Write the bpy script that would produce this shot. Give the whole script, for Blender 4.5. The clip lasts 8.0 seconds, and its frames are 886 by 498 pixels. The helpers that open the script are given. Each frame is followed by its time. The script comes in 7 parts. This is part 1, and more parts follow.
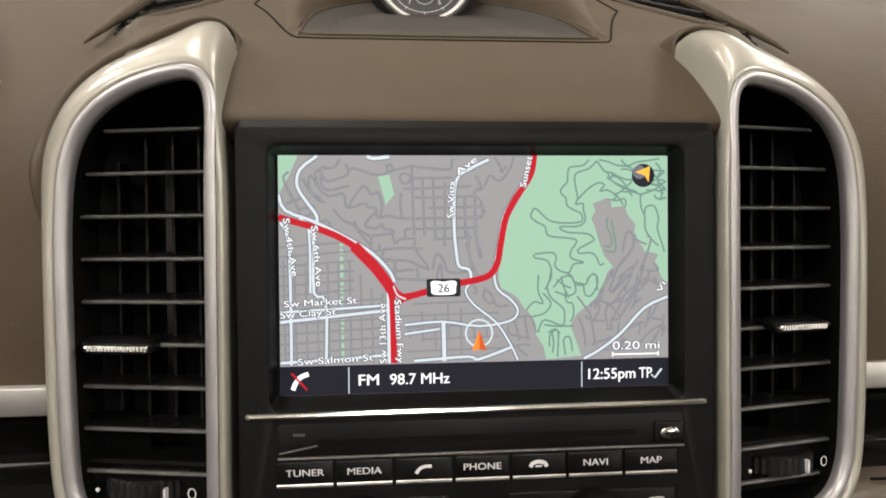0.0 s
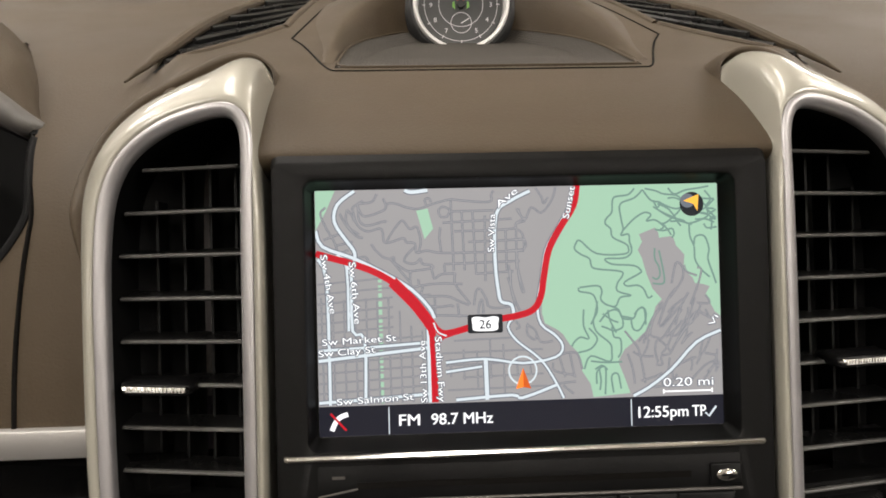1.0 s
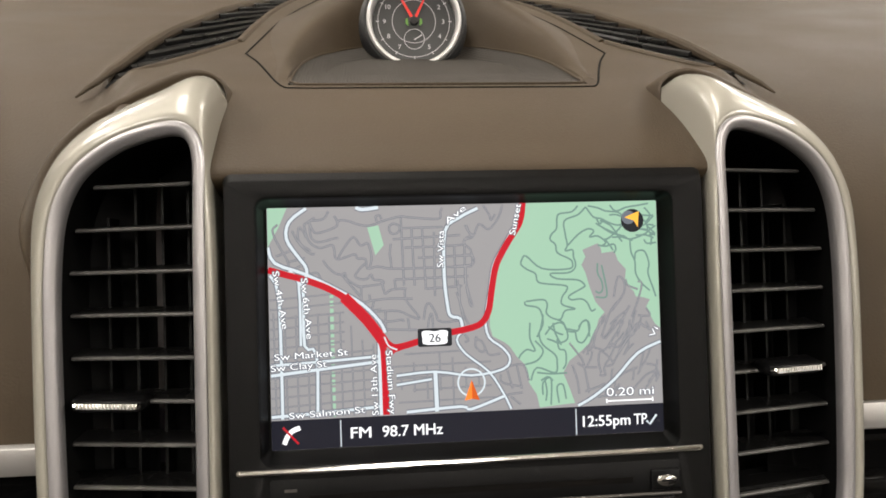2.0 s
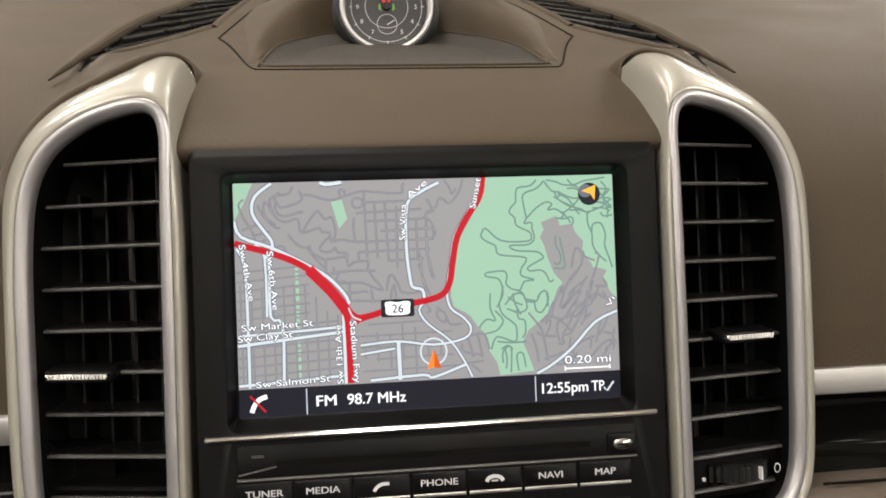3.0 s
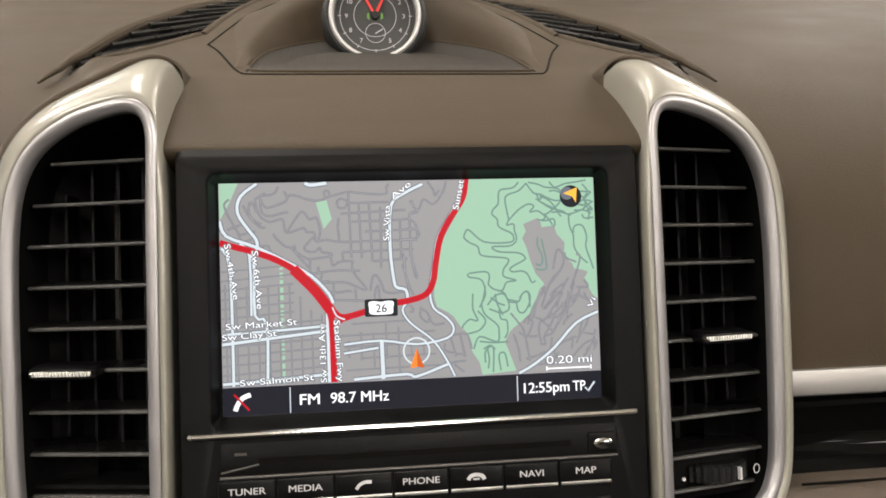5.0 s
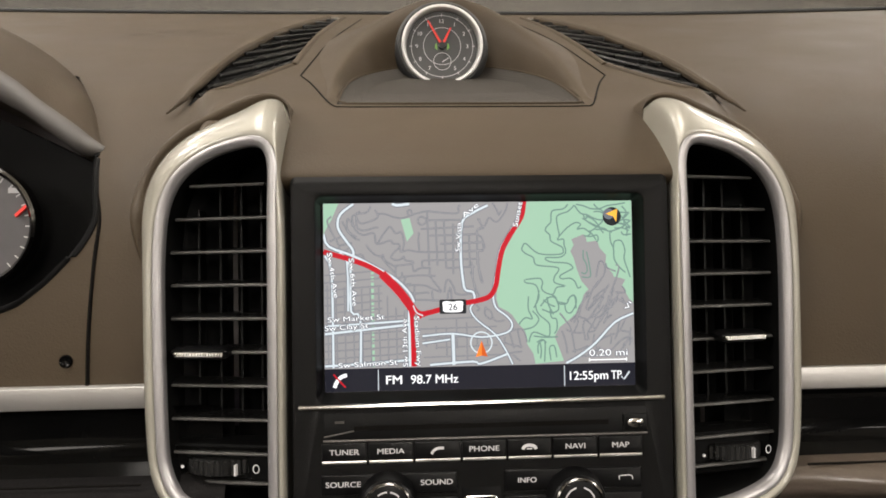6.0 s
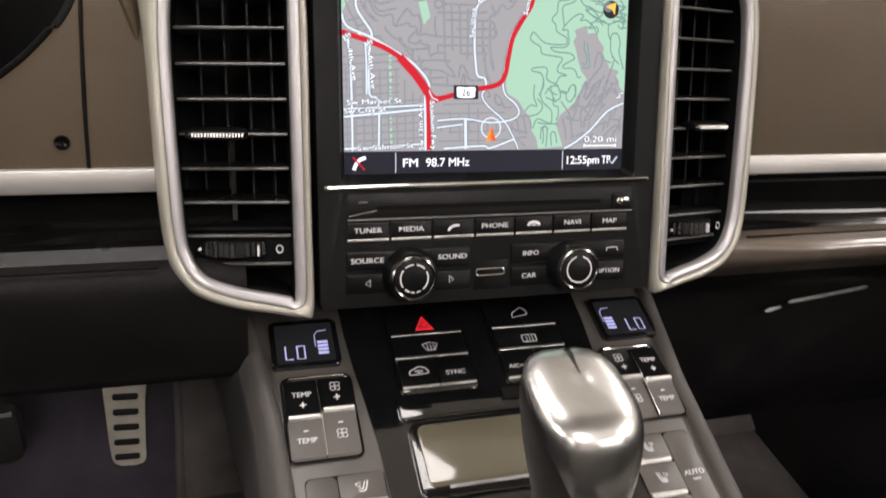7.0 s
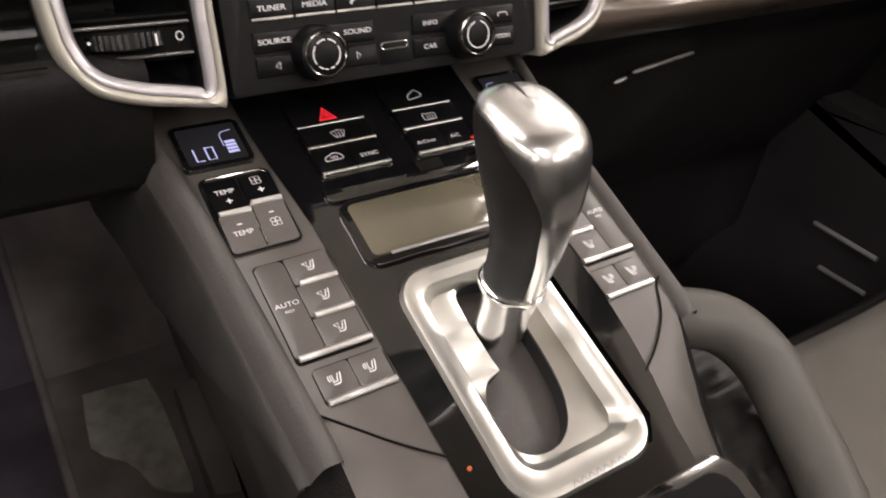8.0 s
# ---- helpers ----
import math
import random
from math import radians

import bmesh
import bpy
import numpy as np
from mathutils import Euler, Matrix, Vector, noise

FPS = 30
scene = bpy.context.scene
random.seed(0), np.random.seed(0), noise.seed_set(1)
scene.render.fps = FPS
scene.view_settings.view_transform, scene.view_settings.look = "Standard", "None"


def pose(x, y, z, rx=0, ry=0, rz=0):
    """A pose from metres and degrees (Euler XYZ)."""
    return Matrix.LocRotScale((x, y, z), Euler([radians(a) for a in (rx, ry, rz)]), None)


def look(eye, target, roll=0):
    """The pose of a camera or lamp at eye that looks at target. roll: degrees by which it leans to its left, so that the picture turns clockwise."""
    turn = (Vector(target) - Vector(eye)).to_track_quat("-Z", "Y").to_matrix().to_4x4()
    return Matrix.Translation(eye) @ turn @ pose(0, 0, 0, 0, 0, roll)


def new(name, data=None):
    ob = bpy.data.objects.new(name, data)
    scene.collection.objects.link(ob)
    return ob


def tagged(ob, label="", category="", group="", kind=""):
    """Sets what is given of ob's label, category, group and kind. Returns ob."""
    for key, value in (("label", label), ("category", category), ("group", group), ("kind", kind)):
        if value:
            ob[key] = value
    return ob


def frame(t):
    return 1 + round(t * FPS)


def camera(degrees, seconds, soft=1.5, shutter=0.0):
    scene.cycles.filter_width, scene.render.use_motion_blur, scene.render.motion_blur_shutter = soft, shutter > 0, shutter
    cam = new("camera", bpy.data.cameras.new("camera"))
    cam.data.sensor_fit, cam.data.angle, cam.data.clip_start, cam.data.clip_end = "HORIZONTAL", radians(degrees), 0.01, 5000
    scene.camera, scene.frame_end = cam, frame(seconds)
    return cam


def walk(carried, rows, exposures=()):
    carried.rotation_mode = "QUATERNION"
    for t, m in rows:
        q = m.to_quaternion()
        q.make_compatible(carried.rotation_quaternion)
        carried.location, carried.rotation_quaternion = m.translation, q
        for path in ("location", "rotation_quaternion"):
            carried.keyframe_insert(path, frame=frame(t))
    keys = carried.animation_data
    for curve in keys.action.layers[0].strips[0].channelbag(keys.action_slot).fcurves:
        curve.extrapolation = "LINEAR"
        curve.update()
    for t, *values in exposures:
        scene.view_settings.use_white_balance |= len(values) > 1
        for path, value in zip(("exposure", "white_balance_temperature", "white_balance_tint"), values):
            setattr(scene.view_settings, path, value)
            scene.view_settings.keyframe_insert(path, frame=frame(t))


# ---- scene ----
# The cabin is laid out in dash space: x right, y into the dash, z up along the leaning centre stack,
# with its origin in the middle of the screen. SHELL puts dash space into the world.
LEAN = 22.0
SHELL = Matrix.Translation((0, 0, 0.80)) @ Matrix.Rotation(radians(-LEAN), 4, "X")
cam = camera(60.6, 8.0, soft=1.7, shutter=0.25)
PATH = [
    (0, (-0.042, -0.292, 0.015), (0.151, 1.699, -0.022), -0.5),
    (0.5, (-0.045, -0.296, 0.021), (0.132, 1.696, 0.031), -1.1),
    (1, (-0.041, -0.284, 0.019), (0.045, 1.714, 0.047), -1.4),
    (1.5, (-0.031, -0.292, 0.024), (0.091, 1.703, 0.066), -1.8),
    (1.7, (-0.038, -0.291, 0.020), (0.140, 1.701, 0.082), -1.8),
    (2.8, (-0.031, -0.302, 0.029), (0.173, 1.688, -0.005), -1.5),
    (3, (-0.027, -0.302, 0.013), (0.186, 1.686, 0.042), -2.1),
    (3.5, (-0.026, -0.3, 0.01), (0.201, 1.686, 0.041), -2.1),
    (4, (-0.023, -0.306, 0.016), (0.215, 1.68, 0.064), -2.1),
    (4.2, (-0.025, -0.308, 0.010), (0.231, 1.674, 0.090), -2.1),
    (5.3, (-0.024, -0.306, 0.007), (0.207, 1.679, 0.072), -1.8),
    (5.5, (-0.03, -0.322, 0.015), (0.203, 1.663, 0.09), -1.8),
    (5.7, (-0.029, -0.339, 0.011), (0.162, 1.65, 0.101), -1.6),
    (5.9, (-0.034, -0.368, 0.021), (0.064, 1.629, 0.057), -1.1),
    (6, (-0.039, -0.371, 0.013), (0.074, 1.625, 0.066), -0.9),
    (6.1, (-0.041, -0.366, 0.015), (0.085, 1.63, 0.033), -0.8),
    (6.3, (-0.059, -0.358, 0.015), (0.186, 1.626, -0.066), -0.0),
    (6.5, (-0.079, -0.36, 0.002), (0.249, 1.607, -0.157), 0.3),
    (6.9, (-0.122, -0.369, -0.014), (0.385, 1.538, -0.341), 0.3),
    (7, (-0.137, -0.372, -0.014), (0.428, 1.512, -0.376), 0.2),
    (7.3, (-0.166, -0.373, -0.031), (0.526, 1.44, -0.516), -0.5),
    (7.5, (-0.182, -0.368, -0.036), (0.609, 1.37, -0.63), -0.9),
    (7.7, (-0.189, -0.367, -0.047), (0.668, 1.318, -0.699), -1.9),
    (8, (-0.199, -0.366, -0.051), (0.768, 1.22, -0.791), -3.9),
]
walk(cam, [(t, SHELL @ look(eye, target, roll)) for t, eye, target, roll in PATH], exposures=[(0.0, 0.0, 6450, 11), (6.0, 0.0, 6450, 11), (7.0, 0.18, 6250, 15), (8.0, 0.32, 6340, 18)])

# ---- light: a showroom lit by ceiling lamps ----
world = bpy.data.worlds.new("world")
scene.world = world
world.use_nodes = True
world.node_tree.nodes["Background"].inputs[0].default_value = (1.0, 0.93, 0.82, 1)
world.node_tree.nodes["Background"].inputs[1].default_value = 0.02


def area_lamp(name, x, y, z, sx, sy, watts, colour):
    lamp = bpy.data.lights.new(name, "AREA")
    lamp.shape, lamp.size, lamp.size_y, lamp.energy, lamp.color = "RECTANGLE", sx, sy, watts, colour
    ob = new(name, lamp)
    ob.matrix_basis = pose(x, y, z)
    return ob


WARM = (1.0, 0.93, 0.835)
SIDE_LAMPS = [(x, y) for x in (-2.3, 2.5) for y in (-4.2, -1.6, 1.0, 3.6)]
MIDDLE_LAMPS = [(-0.5, 0.55), (0.1, -2.4)]
SIDE_WATTS = {-4.2: 46, -1.6: 78, 1.0: 62, 3.6: 48}
for lx, ly in SIDE_LAMPS:
    area_lamp("ceiling_lamp", lx, ly, 2.55, 0.55, 1.6, SIDE_WATTS[ly] * (0.80 if lx < 0 and ly > 0 else 0.92 if lx < 0 else 1.18), WARM)
for (lx, ly), watts in zip(MIDDLE_LAMPS, (28, 42)):
    area_lamp("ceiling_lamp", lx, ly, 2.55, 0.55, 1.6, watts, WARM)
for lx in (-2.3, 2.5):  # the fittings also shine up on the ceiling
    area_lamp("ceiling_wash", lx, 1.0, 2.62, 0.30, 1.4, 46, WARM).rotation_euler = (math.pi, 0, 0)

# ---- materials ----


def material(name, base, rough=0.5, metal=0.0, coat=0.0, grain=0.0, grain_size=600.0, stain=0.0, stain_size=9.0, spec=0.5, stretch=None, voronoi=False):
    """A painted, plastic, hide or metal surface: fine relief, and mottling of colour and gloss at two scales."""
    mat = bpy.data.materials.new(name)
    mat.use_nodes = True
    nodes, links = mat.node_tree.nodes, mat.node_tree.links
    bsdf = nodes["Principled BSDF"]
    bsdf.inputs["Base Color"].default_value = (*base, 1)
    bsdf.inputs["Roughness"].default_value = rough
    bsdf.inputs["Metallic"].default_value = metal
    bsdf.inputs["Coat Weight"].default_value = coat
    bsdf.inputs["Coat Roughness"].default_value = 0.06
    bsdf.inputs["Specular IOR Level"].default_value = spec
    coord = nodes.new("ShaderNodeTexCoord")
    where = coord.outputs["Object"]
    if stretch:
        mapping = nodes.new("ShaderNodeMapping")
        mapping.inputs["Scale"].default_value = stretch
        links.new(where, mapping.inputs["Vector"])
        where = mapping.outputs["Vector"]
    if stain > 0:
        broad = nodes.new("ShaderNodeTexNoise")
        broad.inputs["Scale"].default_value = stain_size
        broad.inputs["Detail"].default_value = 6
        links.new(coord.outputs["Object"], broad.inputs["Vector"])
        ramp = nodes.new("ShaderNodeMapRange")
        ramp.inputs["From Min"].default_value, ramp.inputs["From Max"].default_value = 0.3, 0.7
        ramp.inputs["To Min"].default_value, ramp.inputs["To Max"].default_value = 1 - stain, 1 + stain
        links.new(broad.outputs["Fac"], ramp.inputs["Value"])
        mix = nodes.new("ShaderNodeVectorMath")
        mix.operation = "SCALE"
        mix.inputs[0].default_value = base
        links.new(ramp.outputs["Result"], mix.inputs["Scale"])
        links.new(mix.outputs["Vector"], bsdf.inputs["Base Color"])
        gloss = nodes.new("ShaderNodeMath")
        gloss.operation = "MULTIPLY"
        gloss.inputs[0].default_value = rough
        links.new(ramp.outputs["Result"], gloss.inputs[1])
        links.new(gloss.outputs["Value"], bsdf.inputs["Roughness"])
    if grain > 0:
        if voronoi:
            fine = nodes.new("ShaderNodeTexVoronoi")
            fine.feature = "DISTANCE_TO_EDGE"
            fine.inputs["Scale"].default_value = grain_size
            out = fine.outputs["Distance"]
        else:
            fine = nodes.new("ShaderNodeTexNoise")
            fine.inputs["Scale"].default_value = grain_size
            fine.inputs["Detail"].default_value = 3
            out = fine.outputs["Fac"]
        links.new(where, fine.inputs["Vector"])
        bump = nodes.new("ShaderNodeBump")
        bump.inputs["Strength"].default_value = grain
        bump.inputs["Distance"].default_value = 0.0005
        links.new(out, bump.inputs["Height"])
        links.new(bump.outputs["Normal"], bsdf.inputs["Normal"])
    return mat


def glowing(name, colour, strength):
    mat = bpy.data.materials.new(name)
    mat.use_nodes = True
    bsdf = mat.node_tree.nodes["Principled BSDF"]
    bsdf.inputs["Base Color"].default_value = (0.01, 0.01, 0.01, 1)
    bsdf.inputs["Roughness"].default_value = 0.35
    bsdf.inputs["Specular IOR Level"].default_value = 0.08
    bsdf.inputs["Emission Color"].default_value = (*colour, 1)
    bsdf.inputs["Emission Strength"].default_value = strength
    return mat


def glass(name, rough=0.0):
    mat = bpy.data.materials.new(name)
    mat.use_nodes = True
    bsdf = mat.node_tree.nodes["Principled BSDF"]
    bsdf.inputs["Transmission Weight"].default_value = 1
    bsdf.inputs["Roughness"].default_value = rough
    bsdf.inputs["IOR"].default_value = 1.1
    return mat


HIDE = material("dash_hide", (0.0412, 0.0290, 0.0164), 0.66, grain=0.35, grain_size=900, stain=0.08, stain_size=14, spec=0.22)
HIDE_LOW = material("lower_hide", (0.0062, 0.0056, 0.0056), 0.62, grain=0.6, grain_size=520, stain=0.15, stain_size=20, voronoi=True, spec=0.09)
# lighter and browner than lower_hide: part of the roll's highlight is painted in
KNEE = material("knee_roll_lit_hide", (0.070, 0.055, 0.043), 0.30, coat=0.3, grain=0.4, grain_size=700, stain=0.12, stain_size=16, spec=0.5)
SEAM = material("seam_shadow_gap", (0.004, 0.0035, 0.003), 0.9, stain=0.2, spec=0.08)
BEZEL = material("bezel_black", (0.0036, 0.0035, 0.0034), 0.44, grain=0.15, grain_size=2200, stain=0.12, stain_size=30, spec=0.11)
RECESS = material("recess_black", (0.0022, 0.0022, 0.0022), 0.40, stain=0.15, stain_size=40, spec=0.12)
DARKCHROME = material("dark_chrome", (0.16, 0.155, 0.15), 0.14, metal=1.0, stain=0.15, stain_size=60)
BUTTON = material("button_black", (0.0030, 0.0030, 0.0032), 0.34, grain=0.1, grain_size=2500, stain=0.15, stain_size=60, spec=0.15)
KEYGREY = material("key_grey", (0.052, 0.047, 0.042), 0.40, grain=0.15, grain_size=1800, stain=0.1, stain_size=40)
GLOSS = material("piano_black", (0.004, 0.004, 0.0042), 0.05, coat=1.0, spec=0.5, stain=0.3, stain_size=45)
GLOSS_DASH = material("black_lacquer", (0.003, 0.003, 0.003), 0.07, stain=0.3, stain_size=20, spec=0.11)
SILVER = material("silver_paint", (0.275, 0.262, 0.222), 0.48, metal=0.28, coat=1.0, grain=0.05, grain_size=3000, stain=0.06, stain_size=25)
SATIN = material("satin_silver", (0.33, 0.32, 0.325), 0.36, metal=0.6, coat=0.4, grain=0.06, grain_size=3000, stain=0.07, stain_size=30)
STRIP = material("brushed_strip", (0.38, 0.37, 0.355), 0.42, metal=0.7, grain=0.12, grain_size=500, stain=0.05, stretch=(1, 8, 8))
CHROME = material("chrome", (0.72, 0.71, 0.70), 0.12, metal=1.0, stain=0.12, stain_size=50)
BAR = material("bright_bar", (0.86, 0.85, 0.83), 0.36, metal=1.0, stain=0.15, stain_size=90)
LEVER_METAL = material("lever_metal", (0.64, 0.64, 0.63), 0.25, metal=1.0, grain=0.03, grain_size=1500, stain=0.04, stain_size=35)
PEDAL = material("pedal_metal", (0.68, 0.64, 0.54), 0.45, metal=0.35, grain=0.1, grain_size=400, stain=0.12, stain_size=60)
BRUSHED = material("brushed_plate", (0.60, 0.60, 0.565), 0.30, metal=1.0, grain=0.10, grain_size=350, stain=0.08, stain_size=25, stretch=(10, 1, 10))
VENTBLACK = material("vent_black", (0.0015, 0.0015, 0.0015), 0.8, grain=0.1, grain_size=2000, stain=0.2, spec=0.12)
SLAT = material("vent_slat_black", (0.007, 0.007, 0.007), 0.28, stain=0.2, stain_size=30)
# paler than the slats: the highlight on their front edges is in this base
NOSE = material("slat_edge_highlight", (0.065, 0.063, 0.060), 0.32, stain=0.15, stain_size=60)
MESHPLATE = material("mesh_plate", (0.0145, 0.0138, 0.0128), 0.62, grain=1.0, grain_size=1100, voronoi=True, stain=0.1, spec=0.15)
holes = MESHPLATE.node_tree
dots = holes.nodes.new("ShaderNodeTexVoronoi")
dots.inputs["Scale"].default_value, dots.inputs["Randomness"].default_value = 390.0, 0.0
dots.voronoi_dimensions = "2D"
turned_map = holes.nodes.new("ShaderNodeMapping")
turned_map.inputs["Rotation"].default_value = (0, 0, radians(45))
holes.links.new(holes.nodes["Texture Coordinate"].outputs["Object"], turned_map.inputs["Vector"])
holes.links.new(turned_map.outputs["Vector"], dots.inputs["Vector"])
step = holes.nodes.new("ShaderNodeMapRange")
step.inputs["From Min"].default_value, step.inputs["From Max"].default_value = 0.24, 0.36
step.inputs["To Min"].default_value, step.inputs["To Max"].default_value = 0.12, 1.0
holes.links.new(dots.outputs["Distance"], step.inputs["Value"])
tint = holes.nodes.new("ShaderNodeVectorMath")
tint.operation = "SCALE"
tint.inputs[0].default_value = (0.046, 0.041, 0.035)
holes.links.new(step.outputs["Result"], tint.inputs["Scale"])
holes.links.new(tint.outputs["Vector"], holes.nodes["Principled BSDF"].inputs["Base Color"])
LEGEND = material("legend_white", (0.50, 0.49, 0.50), 0.5, stain=0.05)
GRIP = material("grip_leather", (0.010, 0.009, 0.0085), 0.5, grain=0.25, grain_size=1100, voronoi=True, stain=0.15, stain_size=30, spec=0.3)
# cowl lip: paler and greyer than dash_hide, with light on the edge painted in
LIP_LIT = material("lip_lit_hide", (0.070, 0.065, 0.060), 0.55, grain=0.3, grain_size=900, stain=0.1, stain_size=20)
HANDLE = material("handle_hide", (0.040, 0.038, 0.032), 0.55, grain=0.25, grain_size=1000, voronoi=True, stain=0.12, stain_size=18, spec=0.35)
CARPET = material("carpet", (0.120, 0.108, 0.106), 0.95, grain=1.0, grain_size=900, stain=0.35, stain_size=12, spec=0.1)
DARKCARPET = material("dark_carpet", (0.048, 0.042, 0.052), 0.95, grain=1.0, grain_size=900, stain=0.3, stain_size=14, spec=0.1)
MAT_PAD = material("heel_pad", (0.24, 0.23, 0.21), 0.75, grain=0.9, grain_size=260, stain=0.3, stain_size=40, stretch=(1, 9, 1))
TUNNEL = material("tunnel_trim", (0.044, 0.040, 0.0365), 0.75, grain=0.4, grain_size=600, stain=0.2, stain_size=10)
SEATHIDE = material("seat_hide", (0.098, 0.091, 0.080), 0.55, grain=0.3, grain_size=900, voronoi=True, stain=0.10, stain_size=15, spec=0.4)
PIPING = material("piping_thread", (0.13, 0.125, 0.115), 0.6, grain=0.5, grain_size=900, stain=0.1)
RUBBER = material("rubber", (0.010, 0.010, 0.010), 0.7, grain=0.3, grain_size=900, stain=0.2)
HEADLINER = material("headliner", (0.36, 0.32, 0.25), 0.95, grain=0.6, grain_size=700, stain=0.05, spec=0.1)
SHELLBLACK = material("door_trim", (0.014, 0.0135, 0.014), 0.6, grain=0.4, grain_size=500, stain=0.2)
WALLPAINT = material("wall_paint", (0.82, 0.79, 0.73), 0.8, grain=0.2, grain_size=60, stain=0.06, stain_size=1.2)
CONCRETE = material("concrete", (0.58, 0.56, 0.53), 0.4, grain=0.2, grain_size=40, stain=0.05, stain_size=1.5)
WHITEPAINT = material("white_car_paint", (0.80, 0.79, 0.77), 0.25, coat=0.8, stain=0.04, stain_size=3)
# tray lid: the olive base paints in the headliner's reflection
LID_REFLECTION = material("lid_olive_reflection", (0.072, 0.065, 0.045), 0.10, coat=1.0, stain=0.10, stain_size=18)
FLANK = material("flank_trim", (0.0105, 0.0098, 0.0088), 0.7, grain=0.4, grain_size=700, stain=0.2, stain_size=12)
RINGWHITE = material("clock_ring_silver", (0.70, 0.69, 0.68), 0.45, metal=0.5, stain=0.05)
PANE = glass("pane_glass")
RED_PAINT = material("needle_red", (0.75, 0.03, 0.02), 0.4, stain=0.05)
DIAL = material("dial_black", (0.026, 0.027, 0.026), 0.35, stain=0.2, stain_size=60)
DIALGREY = material("dial_grey", (0.0700, 0.0665, 0.0700), 0.4, stain=0.15, stain_size=60)
GLOW_RED = glowing("hazard_red", (1.0, 0.02, 0.03), 0.75)
GLOW_ORANGE = glowing("marker_orange", (1.0, 0.20, 0.04), 0.5)
GLOW_LCD = glowing("display_segments", (0.62, 0.62, 1.0), 0.8)
LCD = glowing("display_backing", (0.055, 0.052, 0.062), 0.09)

# the lit picture on the screen
SCREEN_LIGHT = 1.26
MAP_LAND = glowing("map_land", (0.305, 0.293, 0.292), SCREEN_LIGHT)
MAP_PARK = glowing("map_park", (0.330, 0.525, 0.375), SCREEN_LIGHT)
MAP_STREET = glowing("map_street", (0.140, 0.155, 0.180), SCREEN_LIGHT)
MAP_CORE = glowing("map_street_middle", (0.290, 0.285, 0.290), SCREEN_LIGHT)
MAP_PATH = glowing("map_path", (0.160, 0.265, 0.220), SCREEN_LIGHT)
MAP_ROAD = glowing("map_road", (0.62, 0.68, 0.71), SCREEN_LIGHT)
MAP_RED = glowing("map_motorway", (0.50, 0.0035, 0.014), SCREEN_LIGHT)
MAP_WHITE = glowing("map_writing", (1.0, 1.0, 1.0), SCREEN_LIGHT)
MAP_BLACK = glowing("map_black", (0.010, 0.012, 0.016), SCREEN_LIGHT)
MAP_BAR = glowing("map_bar", (0.0055, 0.0062, 0.014), SCREEN_LIGHT)
MAP_ORANGE = glowing("map_orange", (1.0, 0.24, 0.03), SCREEN_LIGHT)
MAP_DEEP = glowing("map_deep_orange", (0.62, 0.10, 0.01), SCREEN_LIGHT)
MAP_AMBER = glowing("map_amber", (1.0, 0.50, 0.06), SCREEN_LIGHT)

# ---- building helpers ----
DASH = Matrix.Identity(4)
FACE = Matrix(((1, 0, 0, 0), (0, 0, -1, 0), (0, 1, 0, 0), (0, 0, 0, 1)))  # right, up, out of the centre stack
CONSOLE = Matrix(((1, 0, 0, 0), (0, 0.823, -0.568, 0.027), (0, 0.568, 0.823, -0.145), (0, 0, 0, 1)))  # right, up the slope, out
ROOM = SHELL.inverted()
BASES = {}


def thing(name, label, category, base, space=DASH, group="", kind=""):
    """An Empty at the base of a thing, for its parts."""
    ob = new(name)
    place = (SHELL @ space @ Vector(base))
    ob.location = place
    ob.empty_display_size = 0.02
    BASES[ob.name] = Matrix.Translation(-place)
    return tagged(ob, label, category, group, kind)


def part(name, bm, mat, parent=None, label="", space=DASH, sharp=35.0, kind="", category=""):
    """One mesh object from bm, under a thing or a part."""
    move = SHELL @ space
    if parent:
        move = BASES[parent.name] @ move
    bmesh.ops.transform(bm, matrix=move, verts=bm.verts)
    bmesh.ops.recalc_face_normals(bm, faces=bm.faces)
    me = bpy.data.meshes.new(name)
    bm.to_mesh(me)
    bm.free()
    me.materials.append(mat)
    me.polygons.foreach_set("use_smooth", [True] * len(me.polygons))
    me.set_sharp_from_angle(angle=radians(sharp))
    ob = new(name, me)
    if parent:
        ob.parent = parent
        BASES[ob.name] = BASES[parent.name]
    return tagged(ob, label, category, "", kind)


def box(x0, x1, y0, y1, z0, z1, bevel=0.0, seg=2, bm=None):
    bm = bm or bmesh.new()
    m = Matrix.Translation(((x0 + x1) / 2, (y0 + y1) / 2, (z0 + z1) / 2)) @ Matrix.Diagonal((x1 - x0, y1 - y0, z1 - z0, 1))
    made = bmesh.ops.create_cube(bm, size=1, matrix=m)
    if bevel > 0:
        edges = list({e for v in made["verts"] for e in v.link_edges})
        bmesh.ops.bevel(bm, geom=edges, offset=bevel, segments=seg, affect="EDGES", profile=0.5)
    return bm


def prism(outline, z0, z1, bevel=0.0, seg=2, bm=None):
    """A plate from a flat outline, with its upper rim rounded."""
    bm = bm or bmesh.new()
    low = [bm.verts.new((x, y, z0)) for x, y in outline]
    high = [bm.verts.new((x, y, z1)) for x, y in outline]
    n = len(outline)
    bm.faces.new(low[::-1])
    top = bm.faces.new(high)
    for i in range(n):
        bm.faces.new((low[i], low[(i + 1) % n], high[(i + 1) % n], high[i]))
    if bevel > 0:
        bmesh.ops.bevel(bm, geom=list(top.edges), offset=bevel, segments=seg, affect="EDGES", profile=0.5)
    return bm


